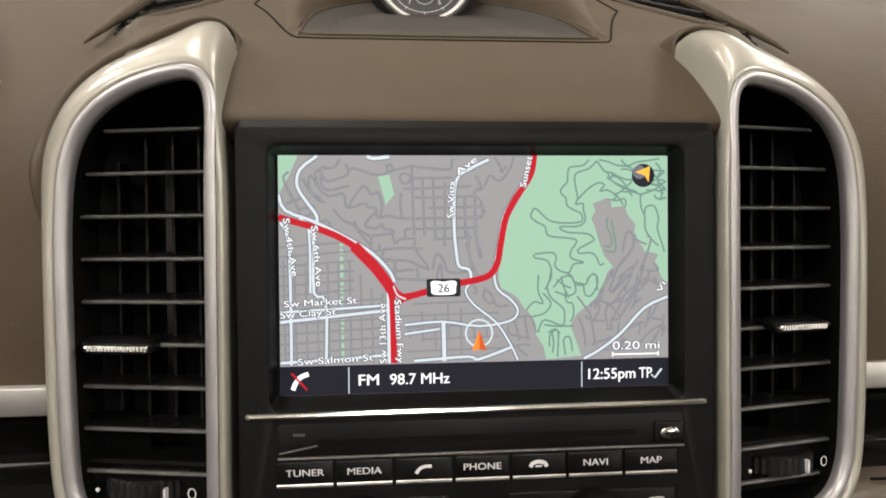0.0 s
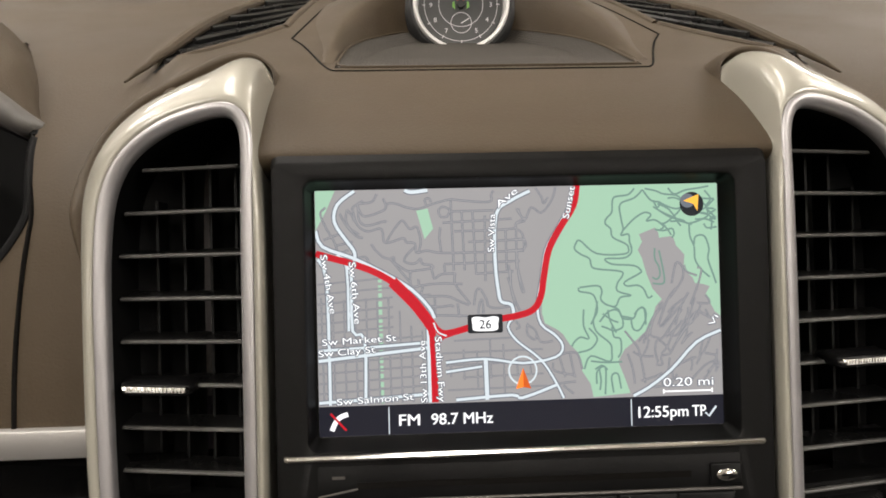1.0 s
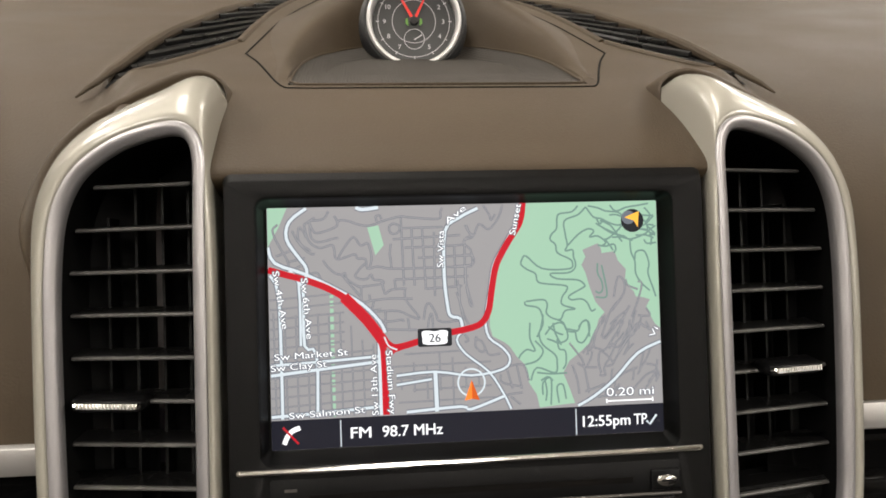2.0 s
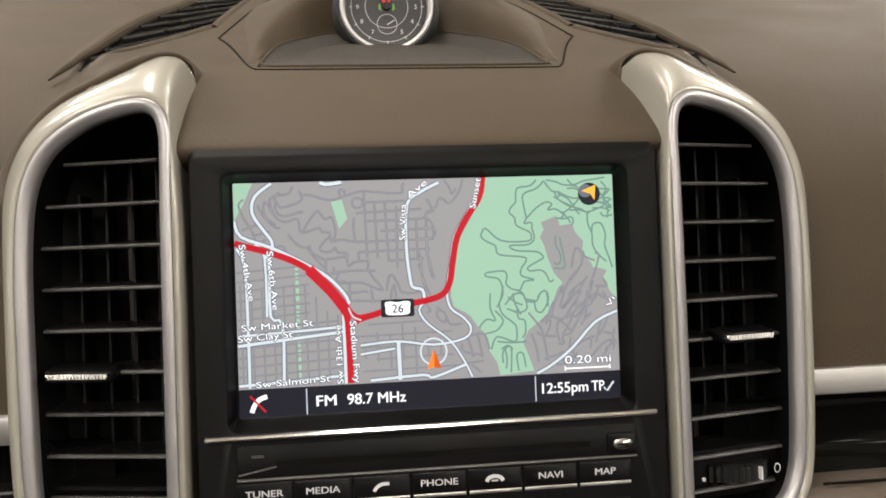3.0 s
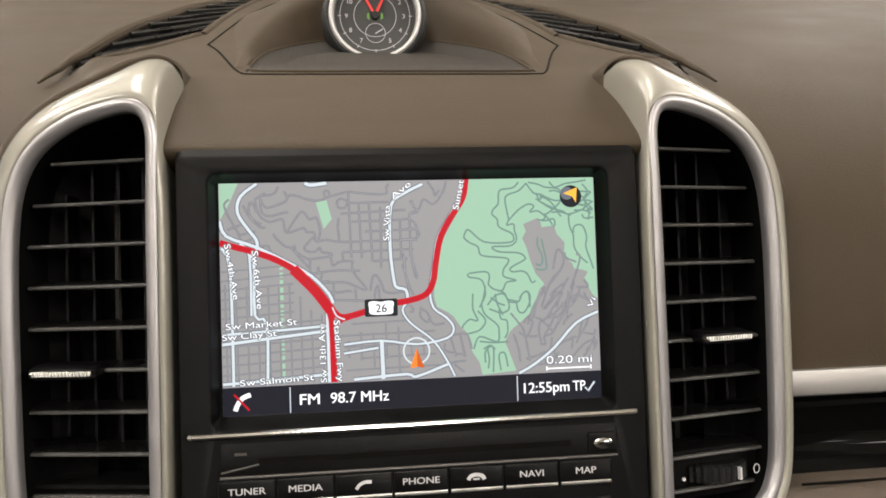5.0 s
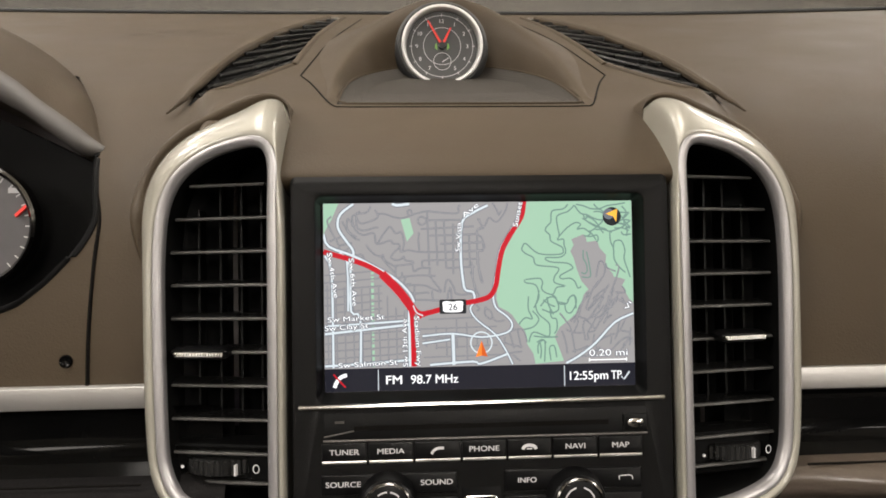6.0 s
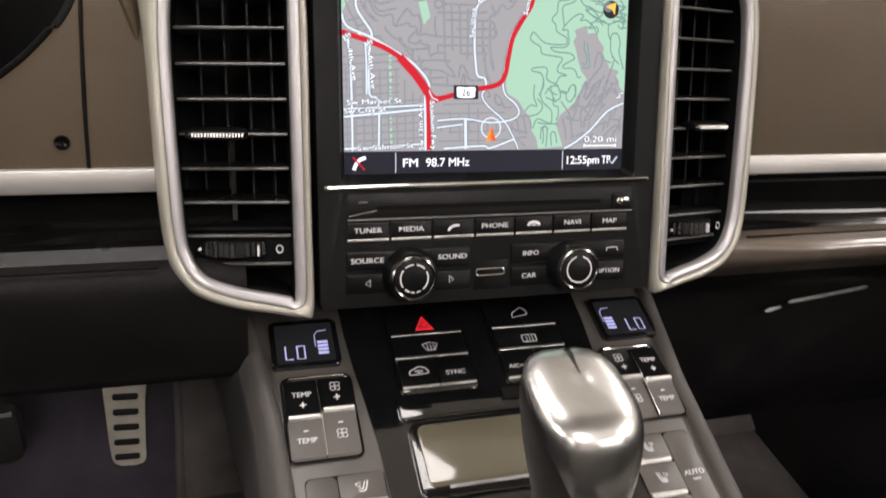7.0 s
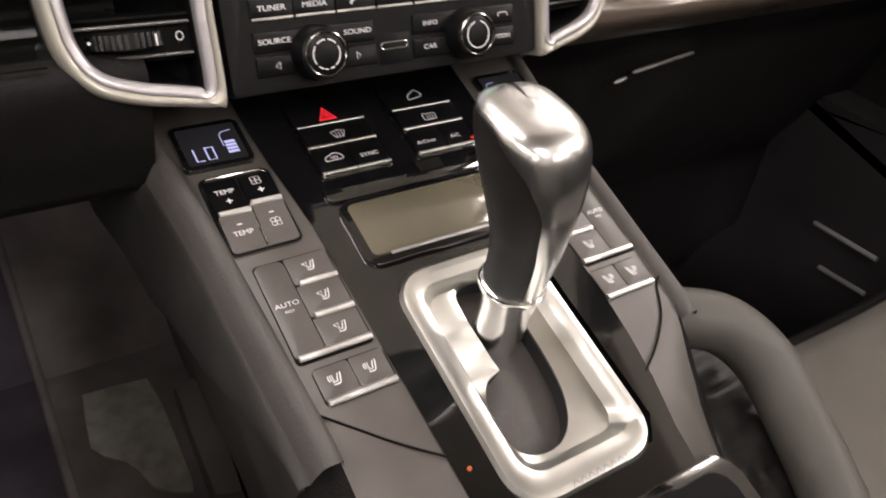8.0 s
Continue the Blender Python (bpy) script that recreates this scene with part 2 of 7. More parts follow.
def rounded(x0, x1, y0, y1, r, n=6):
    pts = []
    for cx, cy, a in ((x1 - r, y0 + r, -90), (x1 - r, y1 - r, 0), (x0 + r, y1 - r, 90), (x0 + r, y0 + r, 180)):
        for i in range(n + 1):
            b = radians(a + 90 * i / n)
            pts.append((cx + r * math.cos(b), cy + r * math.sin(b)))
    return pts


def ring(cx, cy, r, n=48):
    return [(cx + r * math.cos(2 * math.pi * i / n), cy + r * math.sin(2 * math.pi * i / n)) for i in range(n)]


def spline(keys, per=6, closed=False):
    """Catmull-Rom through the keys."""
    k = [Vector(p) for p in keys]
    n, out = len(k), []
    for i in range(n if closed else n - 1):
        if closed:
            a, b, c, d = k[i - 1], k[i], k[(i + 1) % n], k[(i + 2) % n]
        else:
            a, b, c, d = k[max(i - 1, 0)], k[i], k[i + 1], k[min(i + 2, n - 1)]
        for j in range(per):
            t = j / per
            out.append(0.5 * (2 * b + (c - a) * t + (2 * a - 5 * b + 4 * c - d) * t * t + (3 * b - a - 3 * c + d) * t ** 3))
    if not closed:
        out.append(k[-1])
    return out


def loft(rows, closed=False, caps=False, bm=None):
    """A skin over rows of equally many points; closed: each row is a loop."""
    bm = bm or bmesh.new()
    grid = [[bm.verts.new(p) for p in row] for row in rows]
    for a, b in zip(grid, grid[1:]):
        n = len(a)
        for i in range(n if closed else n - 1):
            bm.faces.new((a[i], a[(i + 1) % n], b[(i + 1) % n], b[i]))
    if caps:
        bm.faces.new(grid[0][::-1])
        bm.faces.new(grid[-1])
    return bm


def tube(path, r, n=10, bm=None, flat=1.0):
    """A bar of radius r (a number or one for each point) along a path."""
    path = [Vector(p) for p in path]
    rows = []
    up = Vector((0.13, 0.27, 0.95)).normalized()
    for i, p in enumerate(path):
        d = (path[min(i + 1, len(path) - 1)] - path[max(i - 1, 0)]).normalized()
        side = d.cross(up).normalized()
        top = side.cross(d)
        rad = r[i] if isinstance(r, (list, tuple)) else r
        rows.append([p + rad * (math.cos(2 * math.pi * k / n) * side + flat * math.sin(2 * math.pi * k / n) * top) for k in range(n)])
    return loft(rows, True, True, bm)


def turned(profile, n=40, centre=(0, 0), bm=None):
    """A turned body: profile of (radius, height) pairs round an upright axis."""
    rows = [[(centre[0] + r * math.cos(2 * math.pi * k / n), centre[1] + r * math.sin(2 * math.pi * k / n), h) for k in range(n)] for r, h in profile]
    return loft(rows, True, True, bm)


def ribbon(points, width, z, bm=None):
    """A flat line of some width on a face."""
    bm = bm or bmesh.new()
    pts = [Vector((p[0], p[1], 0)) for p in points]
    rows = []
    for i, p in enumerate(pts):
        d = (pts[min(i + 1, len(pts) - 1)] - pts[max(i - 1, 0)])
        d = d.normalized() if d.length > 0 else Vector((1, 0, 0))
        s = Vector((-d.y, d.x, 0)) * width / 2
        rows.append([(p.x + s.x, p.y + s.y, z), (p.x - s.x, p.y - s.y, z)])
    return loft(rows, bm=bm)


WORDS = ["TUNER", "MEDIA", "PHONE", "NAVI", "MAP", "SOURCE", "SOUND", "INFO", "CAR", "OPTION", "TEMP", "AUTO", "REST", "SYNC", "A/C", "MAX", "LO", "+", "-",
         "Sw Market St", "Sw Clay St", "Sw Salmon St", "Sw 4th Ave", "Sw 6th Ave", "Sw 13th Ave", "Stadium Fwy", "Sw Vista", "Ave", "Sunset", "Vi",
         "26", "0.20 mi", "FM", "98.7 MHz", "12:55pm", "TP", "12", "1", "2", "3", "4", "5", "6", "7", "8", "9", "10", "11", "O"]
LETTERS = {}
for word in WORDS:
    curve = bpy.data.curves.new("letters", "FONT")
    curve.body, curve.size, curve.resolution_u, curve.offset = word, 1.0, 4, 0.0
    LETTERS[word] = new("letters", curve)
bpy.context.view_layer.update()
depsgraph = bpy.context.evaluated_depsgraph_get()
for word in WORDS:
    holder = LETTERS[word]
    LETTERS[word] = bpy.data.meshes.new_from_object(holder.evaluated_get(depsgraph))
    curve = holder.data
    bpy.data.objects.remove(holder)
    bpy.data.curves.remove(curve)


def writing(word, x, y, z, height=0.0, length=0.0, turn=0.0, centre=True, squeeze=1.0, bm=None, heavy=0.011):
    """The word, as flat letters on a face; height of a capital or length of the whole word."""
    src = LETTERS[word]
    co = [v.co for v in src.vertices]
    x0, x1 = min(c.x for c in co), max(c.x for c in co)
    scale_y = height / 0.72 if height else length / (x1 - x0)
    scale_x = length / (x1 - x0) if length else scale_y * squeeze
    bm = bm or bmesh.new()
    for dx, dy in ((-heavy, -heavy * 0.5), (heavy, heavy * 0.5)):
        start = len(bm.verts)
        bm.from_mesh(src)
        bm.verts.ensure_lookup_table()
        shift = Matrix.Translation((-(x0 + x1) / 2 + dx, -0.36 + dy, 0)) if centre else Matrix.Translation((-x0 + dx, -0.36 + dy, 0))
        m = Matrix.Translation((x, y, z + (0.02 if height > 1 else 0.00002) * (dx > 0))) @ Matrix.Rotation(radians(turn), 4, "Z") @ Matrix.Diagonal((scale_x, scale_y, 1, 1)) @ shift
        bmesh.ops.transform(bm, matrix=m, verts=bm.verts[start:])
    return bm


def smooth(a, b, x):
    t = min(max((x - a) / (b - a), 0.0), 1.0)
    return t * t * (3 - 2 * t)


def in_outline(x, y, outline):
    hit = False
    for (x0, y0), (x1, y1) in zip(outline, outline[1:] + outline[:1]):
        if (y0 > y) != (y1 > y) and x < (x1 - x0) * (y - y0) / (y1 - y0) + x0:
            hit = not hit
    return hit

# ---- the showroom round the car ----


def room():
    part("floor", box(-7, 7, -7, 9, -0.50, -0.40), CONCRETE, None, "grey polished concrete showroom floor", ROOM, kind="structure", category="floor")
    part("ceiling", box(-7, 7, -7, 9, 2.75, 2.85), WALLPAINT, None, "pale painted showroom ceiling", ROOM, kind="structure", category="ceiling")
    for name, x0, x1, y0, y1 in (("wall_north", -7, 7, 9, 9.2), ("wall_south", -7, 7, -7.2, -7), ("wall_east", 7, 7.2, -7.2, 9.2), ("wall_west", -7.2, -7, -7.2, 9.2)):
        part(name, box(x0, x1, y0, y1, -0.5, 2.85), WALLPAINT, None, "plain off-white showroom wall", ROOM, kind="structure", category="wall")
    for lx, ly in SIDE_LAMPS + MIDDLE_LAMPS:
        lamp = thing("ceiling_light", "long white ceiling light fitting", "light", (lx, ly, 2.75), ROOM, "showroom lights")
        part("rod", tube([(lx, ly, 2.60), (lx, ly, 2.76)], 0.012, 8), SATIN, lamp, "", ROOM)
        part("housing", box(lx - 0.28, lx + 0.28, ly - 0.8, ly + 0.8, 2.565, 2.605, 0.01), SATIN, lamp, "", ROOM)


room()


def car_shell():
    """Roof, pillars, doors and glass that close the cabin."""
    shell = thing("car_body", "dark car cabin shell with a beige headliner", "car body", (0, 0, 0.0), ROOM, kind="structure")
    # the headliner is open in the middle: unseen roof glass, added to let lamplight in
    for name, x0, x1, y0, y1 in (("headliner", -0.68, 0.68, -0.52, -0.12), ("headliner", -0.68, 0.68, -2.3, -1.55), ("headliner", -0.68, -0.44, -1.55, -0.52), ("headliner", 0.44, 0.68, -1.55, -0.52)):
        part(name, box(x0, x1, y0, y1, 1.405, 1.455, 0.008), HEADLINER, shell, "beige woven headliner", ROOM)
    panel = part("roof_glass", box(-0.45, 0.45, -1.56, -0.51, 1.457, 1.463), PANE, shell, "unseen glass roof panel", ROOM)
    panel.visible_shadow = False
    for s in (-1, 1):
        part("door_panel", box(min(s * 0.74, s * 0.80), max(s * 0.74, s * 0.80), -1.3, 0.62, 0.0, 0.90, 0.02), SHELLBLACK, shell, "", ROOM)
        part("rear_side_panel", box(min(s * 0.74, s * 0.80), max(s * 0.74, s * 0.80), -2.3, -1.3, 0.0, 0.92, 0.02), SHELLBLACK, shell, "", ROOM)
        part("roof_pillar", tube([(s * 0.77, 0.60, 0.88), (s * 0.72, 0.25, 1.18), (s * 0.66, -0.10, 1.40)], 0.045), SHELLBLACK, shell, "", ROOM)
        part("centre_pillar", box(min(s * 0.70, s * 0.77), max(s * 0.70, s * 0.77), -0.95, -0.82, 0.88, 1.42, 0.02), SHELLBLACK, shell, "", ROOM)
        part("rear_pillar", box(min(s * 0.66, s * 0.77), max(s * 0.66, s * 0.77), -2.3, -1.9, 0.9, 1.40, 0.02), SHELLBLACK, shell, "", ROOM)
    part("rear_panel", box(-0.8, 0.8, -2.36, -2.3, 0.0, 0.95, 0.02), SHELLBLACK, shell, "", ROOM)
    part("seat_bench", box(-0.7, 0.7, -1.9, -1.2, 0.0, 0.95, 0.08, 4), SEATHIDE, shell, "", ROOM)
    part("floor_pan", box(-0.8, 0.8, -2.3, 0.75, -0.02, 0.03), CARPET, shell, "dark carpet", ROOM)
    part("bulkhead", box(-0.8, 0.8, 0.66, 0.72, 0.0, 0.86), CARPET, shell, "dark carpet", ROOM)
    wind = [[(x, 0.61 - 0.03 * (x / 0.7) ** 2, 0.872) for x in (-0.74, -0.4, 0, 0.4, 0.74)], [(x * 0.88, -0.11 - 0.03 * (x / 0.7) ** 2, 1.425 - 0.04 * (x / 0.7) ** 2) for x in (-0.74, -0.4, 0, 0.4, 0.74)]]
    bm = loft(wind)
    bmesh.ops.solidify(bm, geom=bm.faces[:], thickness=0.005)
    pane = part("windscreen", bm, PANE, shell, "clear windscreen", ROOM, 60)
    pane.visible_shadow = False
    hood = []
    for y in np.linspace(0.74, 1.80, 14):
        fall = 0.016 * smooth(1.0, 1.8, y) + 0.25 * smooth(1.70, 1.84, y)
        hood.append([(x, y - 0.05 * (x / 0.85) ** 2, 0.870 - fall - 0.035 * (x / 0.85) ** 2 - 0.20 * smooth(0.78, 0.9, abs(x)) + 0.006 * smooth(0.1, 0.0, abs(abs(x) - 0.5))) for x in np.linspace(-0.88, 0.88, 29)])
    bm = loft(hood)
    bmesh.ops.solidify(bm, geom=bm.faces[:], thickness=0.02)
    part("bonnet", bm, WHITEPAINT, shell, "glossy white bonnet", ROOM, 60)
    part("scuttle", box(-0.8, 0.8, 0.575, 0.72, 0.80, 0.8800, 0.006), RUBBER, shell, "black windscreen base trim", ROOM)


car_shell()

# ---- dashboard ----
VENT_OUTER = [(0.0940, -0.0115, -0.1105), (0.0990, -0.0105, -0.1144), (0.1140, -0.0060, -0.1125), (0.1304, -0.0024, -0.1098), (0.1450, 0.0010, -0.1050), (0.1540, 0.0035, -0.0985), (0.1600, 0.0050, -0.0885), (0.1628, 0.0058, -0.0740), (0.1645, 0.0065, -0.0450), (0.1655, 0.0080, 0.0), (0.1668, 0.0120, 0.0250), (0.1690, 0.0210, 0.0430), (0.1693, 0.0330, 0.0575), (0.1640, 0.0410, 0.0725), (0.1525, 0.0435, 0.0845), (0.1368, 0.0435, 0.0932), (0.1211, 0.0405, 0.1000), (0.1088, 0.0368, 0.1052), (0.1012, 0.0335, 0.1036), (0.0978, 0.0262, 0.0950), (0.0966, 0.0172, 0.0810), (0.0957, 0.0068, 0.0670), (0.0950, -0.0040, 0.0565), (0.0936, -0.0117, 0.0300), (0.0936, -0.0117, -0.0200), (0.0938, -0.0116, -0.0700)]
CENTRE_KEYS = [(0.47, 0.298), (0.33, 0.236), (0.22, 0.184), (0.14, 0.143), (0.095, 0.1195), (0.06, 0.103), (0.03, 0.087), (0.008, 0.072), (-0.006, 0.0585), (0.004, 0.052), (0.03, 0.050)]
SIDE_KEYS = [(0.47, 0.298), (0.33, 0.233), (0.22, 0.180), (0.14, 0.1385), (0.095, 0.1110), (0.065, 0.087), (0.042, 0.062), (0.026, 0.035), (0.017, 0.005), (0.013, -0.02), (0.012, -0.0415)]
EDGES = [0.110, 0.142, 0.166, 0.174, 0.163, 0.153, 0.150, 0.147, 0.144, 0.142, 0.142]


def dash_profile(x):
    keys = []
    for c, s, e in zip(CENTRE_KEYS, SIDE_KEYS, EDGES):
        w = smooth(e - 0.009, e + 0.007, abs(x))
        keys.append((c[0] + w * (s[0] - c[0]), c[1] + w * (s[1] - c[1])))
    return [tuple(p) for p in spline([(0, *k) for k in keys], 14)]


def dash_height(x, y):
    """Height of the dash top over its depth."""
    prof = dash_profile(x)[:112]
    ys = [p[1] for p in prof][::-1]
    zs = [p[2] for p in prof][::-1]
    return float(np.interp(y, ys, zs))


PLATE_HALF, PLATE_Y, PLATE_DEEP, PLATE_SQUARE = 0.0755, 0.089, 0.126, 2.9


def plate_point(a, r):
    """A point round the plate: angle from its right end, and distance in plate radii."""
    c, s = math.cos(a), math.sin(a)
    e = 2 / PLATE_SQUARE
    return -0.001 + PLATE_HALF * r * math.copysign(abs(c) ** e, c), PLATE_Y + PLATE_DEEP * r * max(s, 0.0) ** e


def plate_radius(x, y):
    """1 on the rim of the perforated plate, less inside."""
    return ((abs(x + 0.001) / PLATE_HALF) ** PLATE_SQUARE + (max(0.0, y - PLATE_Y) / PLATE_DEEP) ** PLATE_SQUARE) ** (1 / PLATE_SQUARE)


def plate_height(x, y):
    """The plate climbs towards the clock and turns up round its rim."""
    return 0.1115 + 0.345 * (y - 0.084) + 1.5 * max(0.0, y - 0.16) ** 2 + 0.0080 * smooth(0.80, 1.0, plate_radius(x, y)) * smooth(0.075, 0.185, y)


POD_CREST = 1.06


def pod_reach(turn):
    """How far the pod runs out on the dash, in plate radii, from its ends (0) to its middle (1)."""
    return 1.10 + 1.34 * turn ** 1.2


def under_pod(x, y):
    """True where plate and pod replace the pad."""
    if y < 0.0785:
        return False
    if y < PLATE_Y + 0.006:
        return abs(x + 0.001) < PLATE_HALF - 0.0005
    h = PLATE_SQUARE / 2
    a = math.atan2(((y - PLATE_Y) / PLATE_DEEP) ** h, (abs(x + 0.001) / PLATE_HALF) ** h)
    return plate_radius(x, y) < POD_CREST + (pod_reach(a / (math.pi / 2)) - POD_CREST) * 0.5


def clock_pod(dash):
    """The hood round the clock: a wall round the plate that rises to a crest and falls off as a bell."""
    rows = []
    for g in [-0.35, -0.2, 0.0, 0.1, 0.22, 0.36, 0.52, 0.68, 0.82, 0.93, 1.0, 1.05, 1.11, 1.18, 1.27, 1.4, 1.55, 1.7, 1.85, 2.0]:
        row = []
        for k in range(97):
            a = math.pi * k / 96
            turn = min(a, math.pi - a) / (math.pi / 2)
            far = pod_reach(turn)
            if g <= 1.0:
                r = 1.0 + (POD_CREST - 1.0) * max(g, -0.1)
            else:
                r = POD_CREST + (far - POD_CREST) * (g - 1.0)
            x, y = plate_point(a, r)
            tall = 0.0445 * math.cos(math.pi / 2 * min(1.0, abs(plate_point(a, POD_CREST)[0]) / 0.0845)) * smooth(0.0, 0.30, turn)
            base = dash_height(x, y)
            if g <= 1.0:
                low = plate_height(*plate_point(a, 1.0)) - 0.002
                low = base + (low - base) * smooth(0.02, 0.30, turn * math.pi / 2) if g >= 0 else low + g * 0.01
                u = max(g, 0.0)
                z = low + (base + tall + 0.0006 - low) * (1 - (1 - u) ** 1.9)
            else:
                f = (g - 1.0)
                z = base + tall * (1 - smooth(-0.25, 1.0, f)) / (1 - smooth(-0.25, 1.0, 0.0)) + 0.0006 - 0.0020 * smooth(0.6, 1.0, f)
            row.append((x, y, z))
        rows.append([Vector(p) for p in row])
    # soften the crest, most of all towards the ends of the hood
    for _ in range(26):
        relaxed = [rows[0], rows[1], rows[2], rows[3]]
        for i in range(4, len(rows) - 1):
            ease = [0.5 * (1 - 0.8 * (min(k, 96 - k) / 48) ** 1.5) for k in range(97)]
            relaxed.append([p.lerp((a + b) / 2, e) for p, a, b, e in zip(rows[i], rows[i - 1], rows[i + 1], ease)])
        rows = relaxed + [rows[-1]]
    part("clock_pod", loft(rows), HIDE, dash, "flared hood round the clock", sharp=80)


# the rim of the instrument opening in the dash face, as across and up
CLUSTER_RIM = [(-0.2060, 0.0830), (-0.2040, 0.0720), (-0.1995, 0.0560), (-0.1962, 0.0420), (-0.2008, 0.0280), (-0.2115, 0.0140), (-0.2224, 0.0034), (-0.2345, -0.0040), (-0.27, -0.0140), (-0.33, -0.0195), (-0.42, -0.0210), (-0.56, -0.0200)]


COWL_CREASE = [(-0.2035, 0.0630, 0.0815), (-0.2098, 0.0757, 0.0908), (-0.2228, 0.1036, 0.1100), (-0.2523, 0.1572, 0.1405), (-0.2860, 0.2076, 0.1670), (-0.3215, 0.2544, 0.1915), (-0.3772, 0.3190, 0.2260), (-0.4500, 0.3700, 0.2520)]
COWL_X, COWL_Y = [p[0] for p in COWL_CREASE] + [-0.62], [p[1] for p in COWL_CREASE] + [0.43]


def dash_front(x, z):
    """Depth of the dash face at a height."""
    low = dash_profile(x)[56:]
    return float(np.interp(z, [p[2] for p in low][::-1], [p[1] for p in low][::-1]))


def grille_edges(s):
    """Outer, inner and front edge of a demister grille, in plan."""
    outer = [p.to_tuple()[:2] for p in spline([(s * 0.1675, 0.098, 0), (s * 0.1655, 0.17, 0), (s * 0.1560, 0.27, 0), (s * 0.134, 0.37, 0), (s * 0.1100, 0.44, 0)], 8)]
    inner = [p.to_tuple()[:2] for p in spline([(s * 0.1150, 0.176, 0), (s * 0.1125, 0.24, 0), (s * 0.1090, 0.31, 0), (s * 0.1030, 0.38, 0), (s * 0.0970, 0.435, 0)], 8)]
    a, b = outer[0], inner[0]
    front = [(a[0] + (b[0] - a[0]) * f, a[1] + (b[1] - a[1]) * (f - 0.10 * math.sin(math.pi * f))) for f in np.linspace(0, 1, 11)]
    return outer, inner, front


def vent_roll(dash, s):
    """The padded roll of the dash round the top and outer side of a vent."""
    keys = spline(VENT_OUTER[8:20], 6)
    rows = []
    for k, q in enumerate(keys):
        d = keys[min(k + 1, len(keys) - 1)] - keys[max(k - 1, 0)]
        out = Vector((d.z, 0, -d.x)).normalized()
        if out.dot(Vector((q.x - 0.128, 0, q.z + 0.015))) < 0:
            out = -out
        grow = smooth(0, 20, k) * smooth(len(keys) - 1, len(keys) - 20, k)
        row = []
        for off, deep in ((-0.0010, 0.0120), (0.0004, 0.0070), (0.0022, 0.0036), (0.0046, 0.0016), (0.0068, 0.0020), (0.0086, 0.0046), (0.0098, 0.0090), (0.0104, 0.0160), (0.0100, 0.0280), (0.0070, 0.0480)):
            p = q + out * off * (0.05 + 0.95 * grow) + Vector((0, deep + 0.016 * (1 - grow), 0))
            row.append((s * p.x, p.y, p.z))
        rows.append(row)
    part("vent_roll", loft(rows), HIDE, dash, "padded roll round the vent", sharp=80)


def lobe_height(x, y):
    """Height of the raised centre of the dash, carried out to the edge of its grilles."""
    return dash_height(math.copysign(min(abs(x), float(np.interp(y, [0.095, 0.14, 0.22, 0.33, 0.44], [0.152, 0.161, 0.154, 0.130, 0.104]))), x), y)


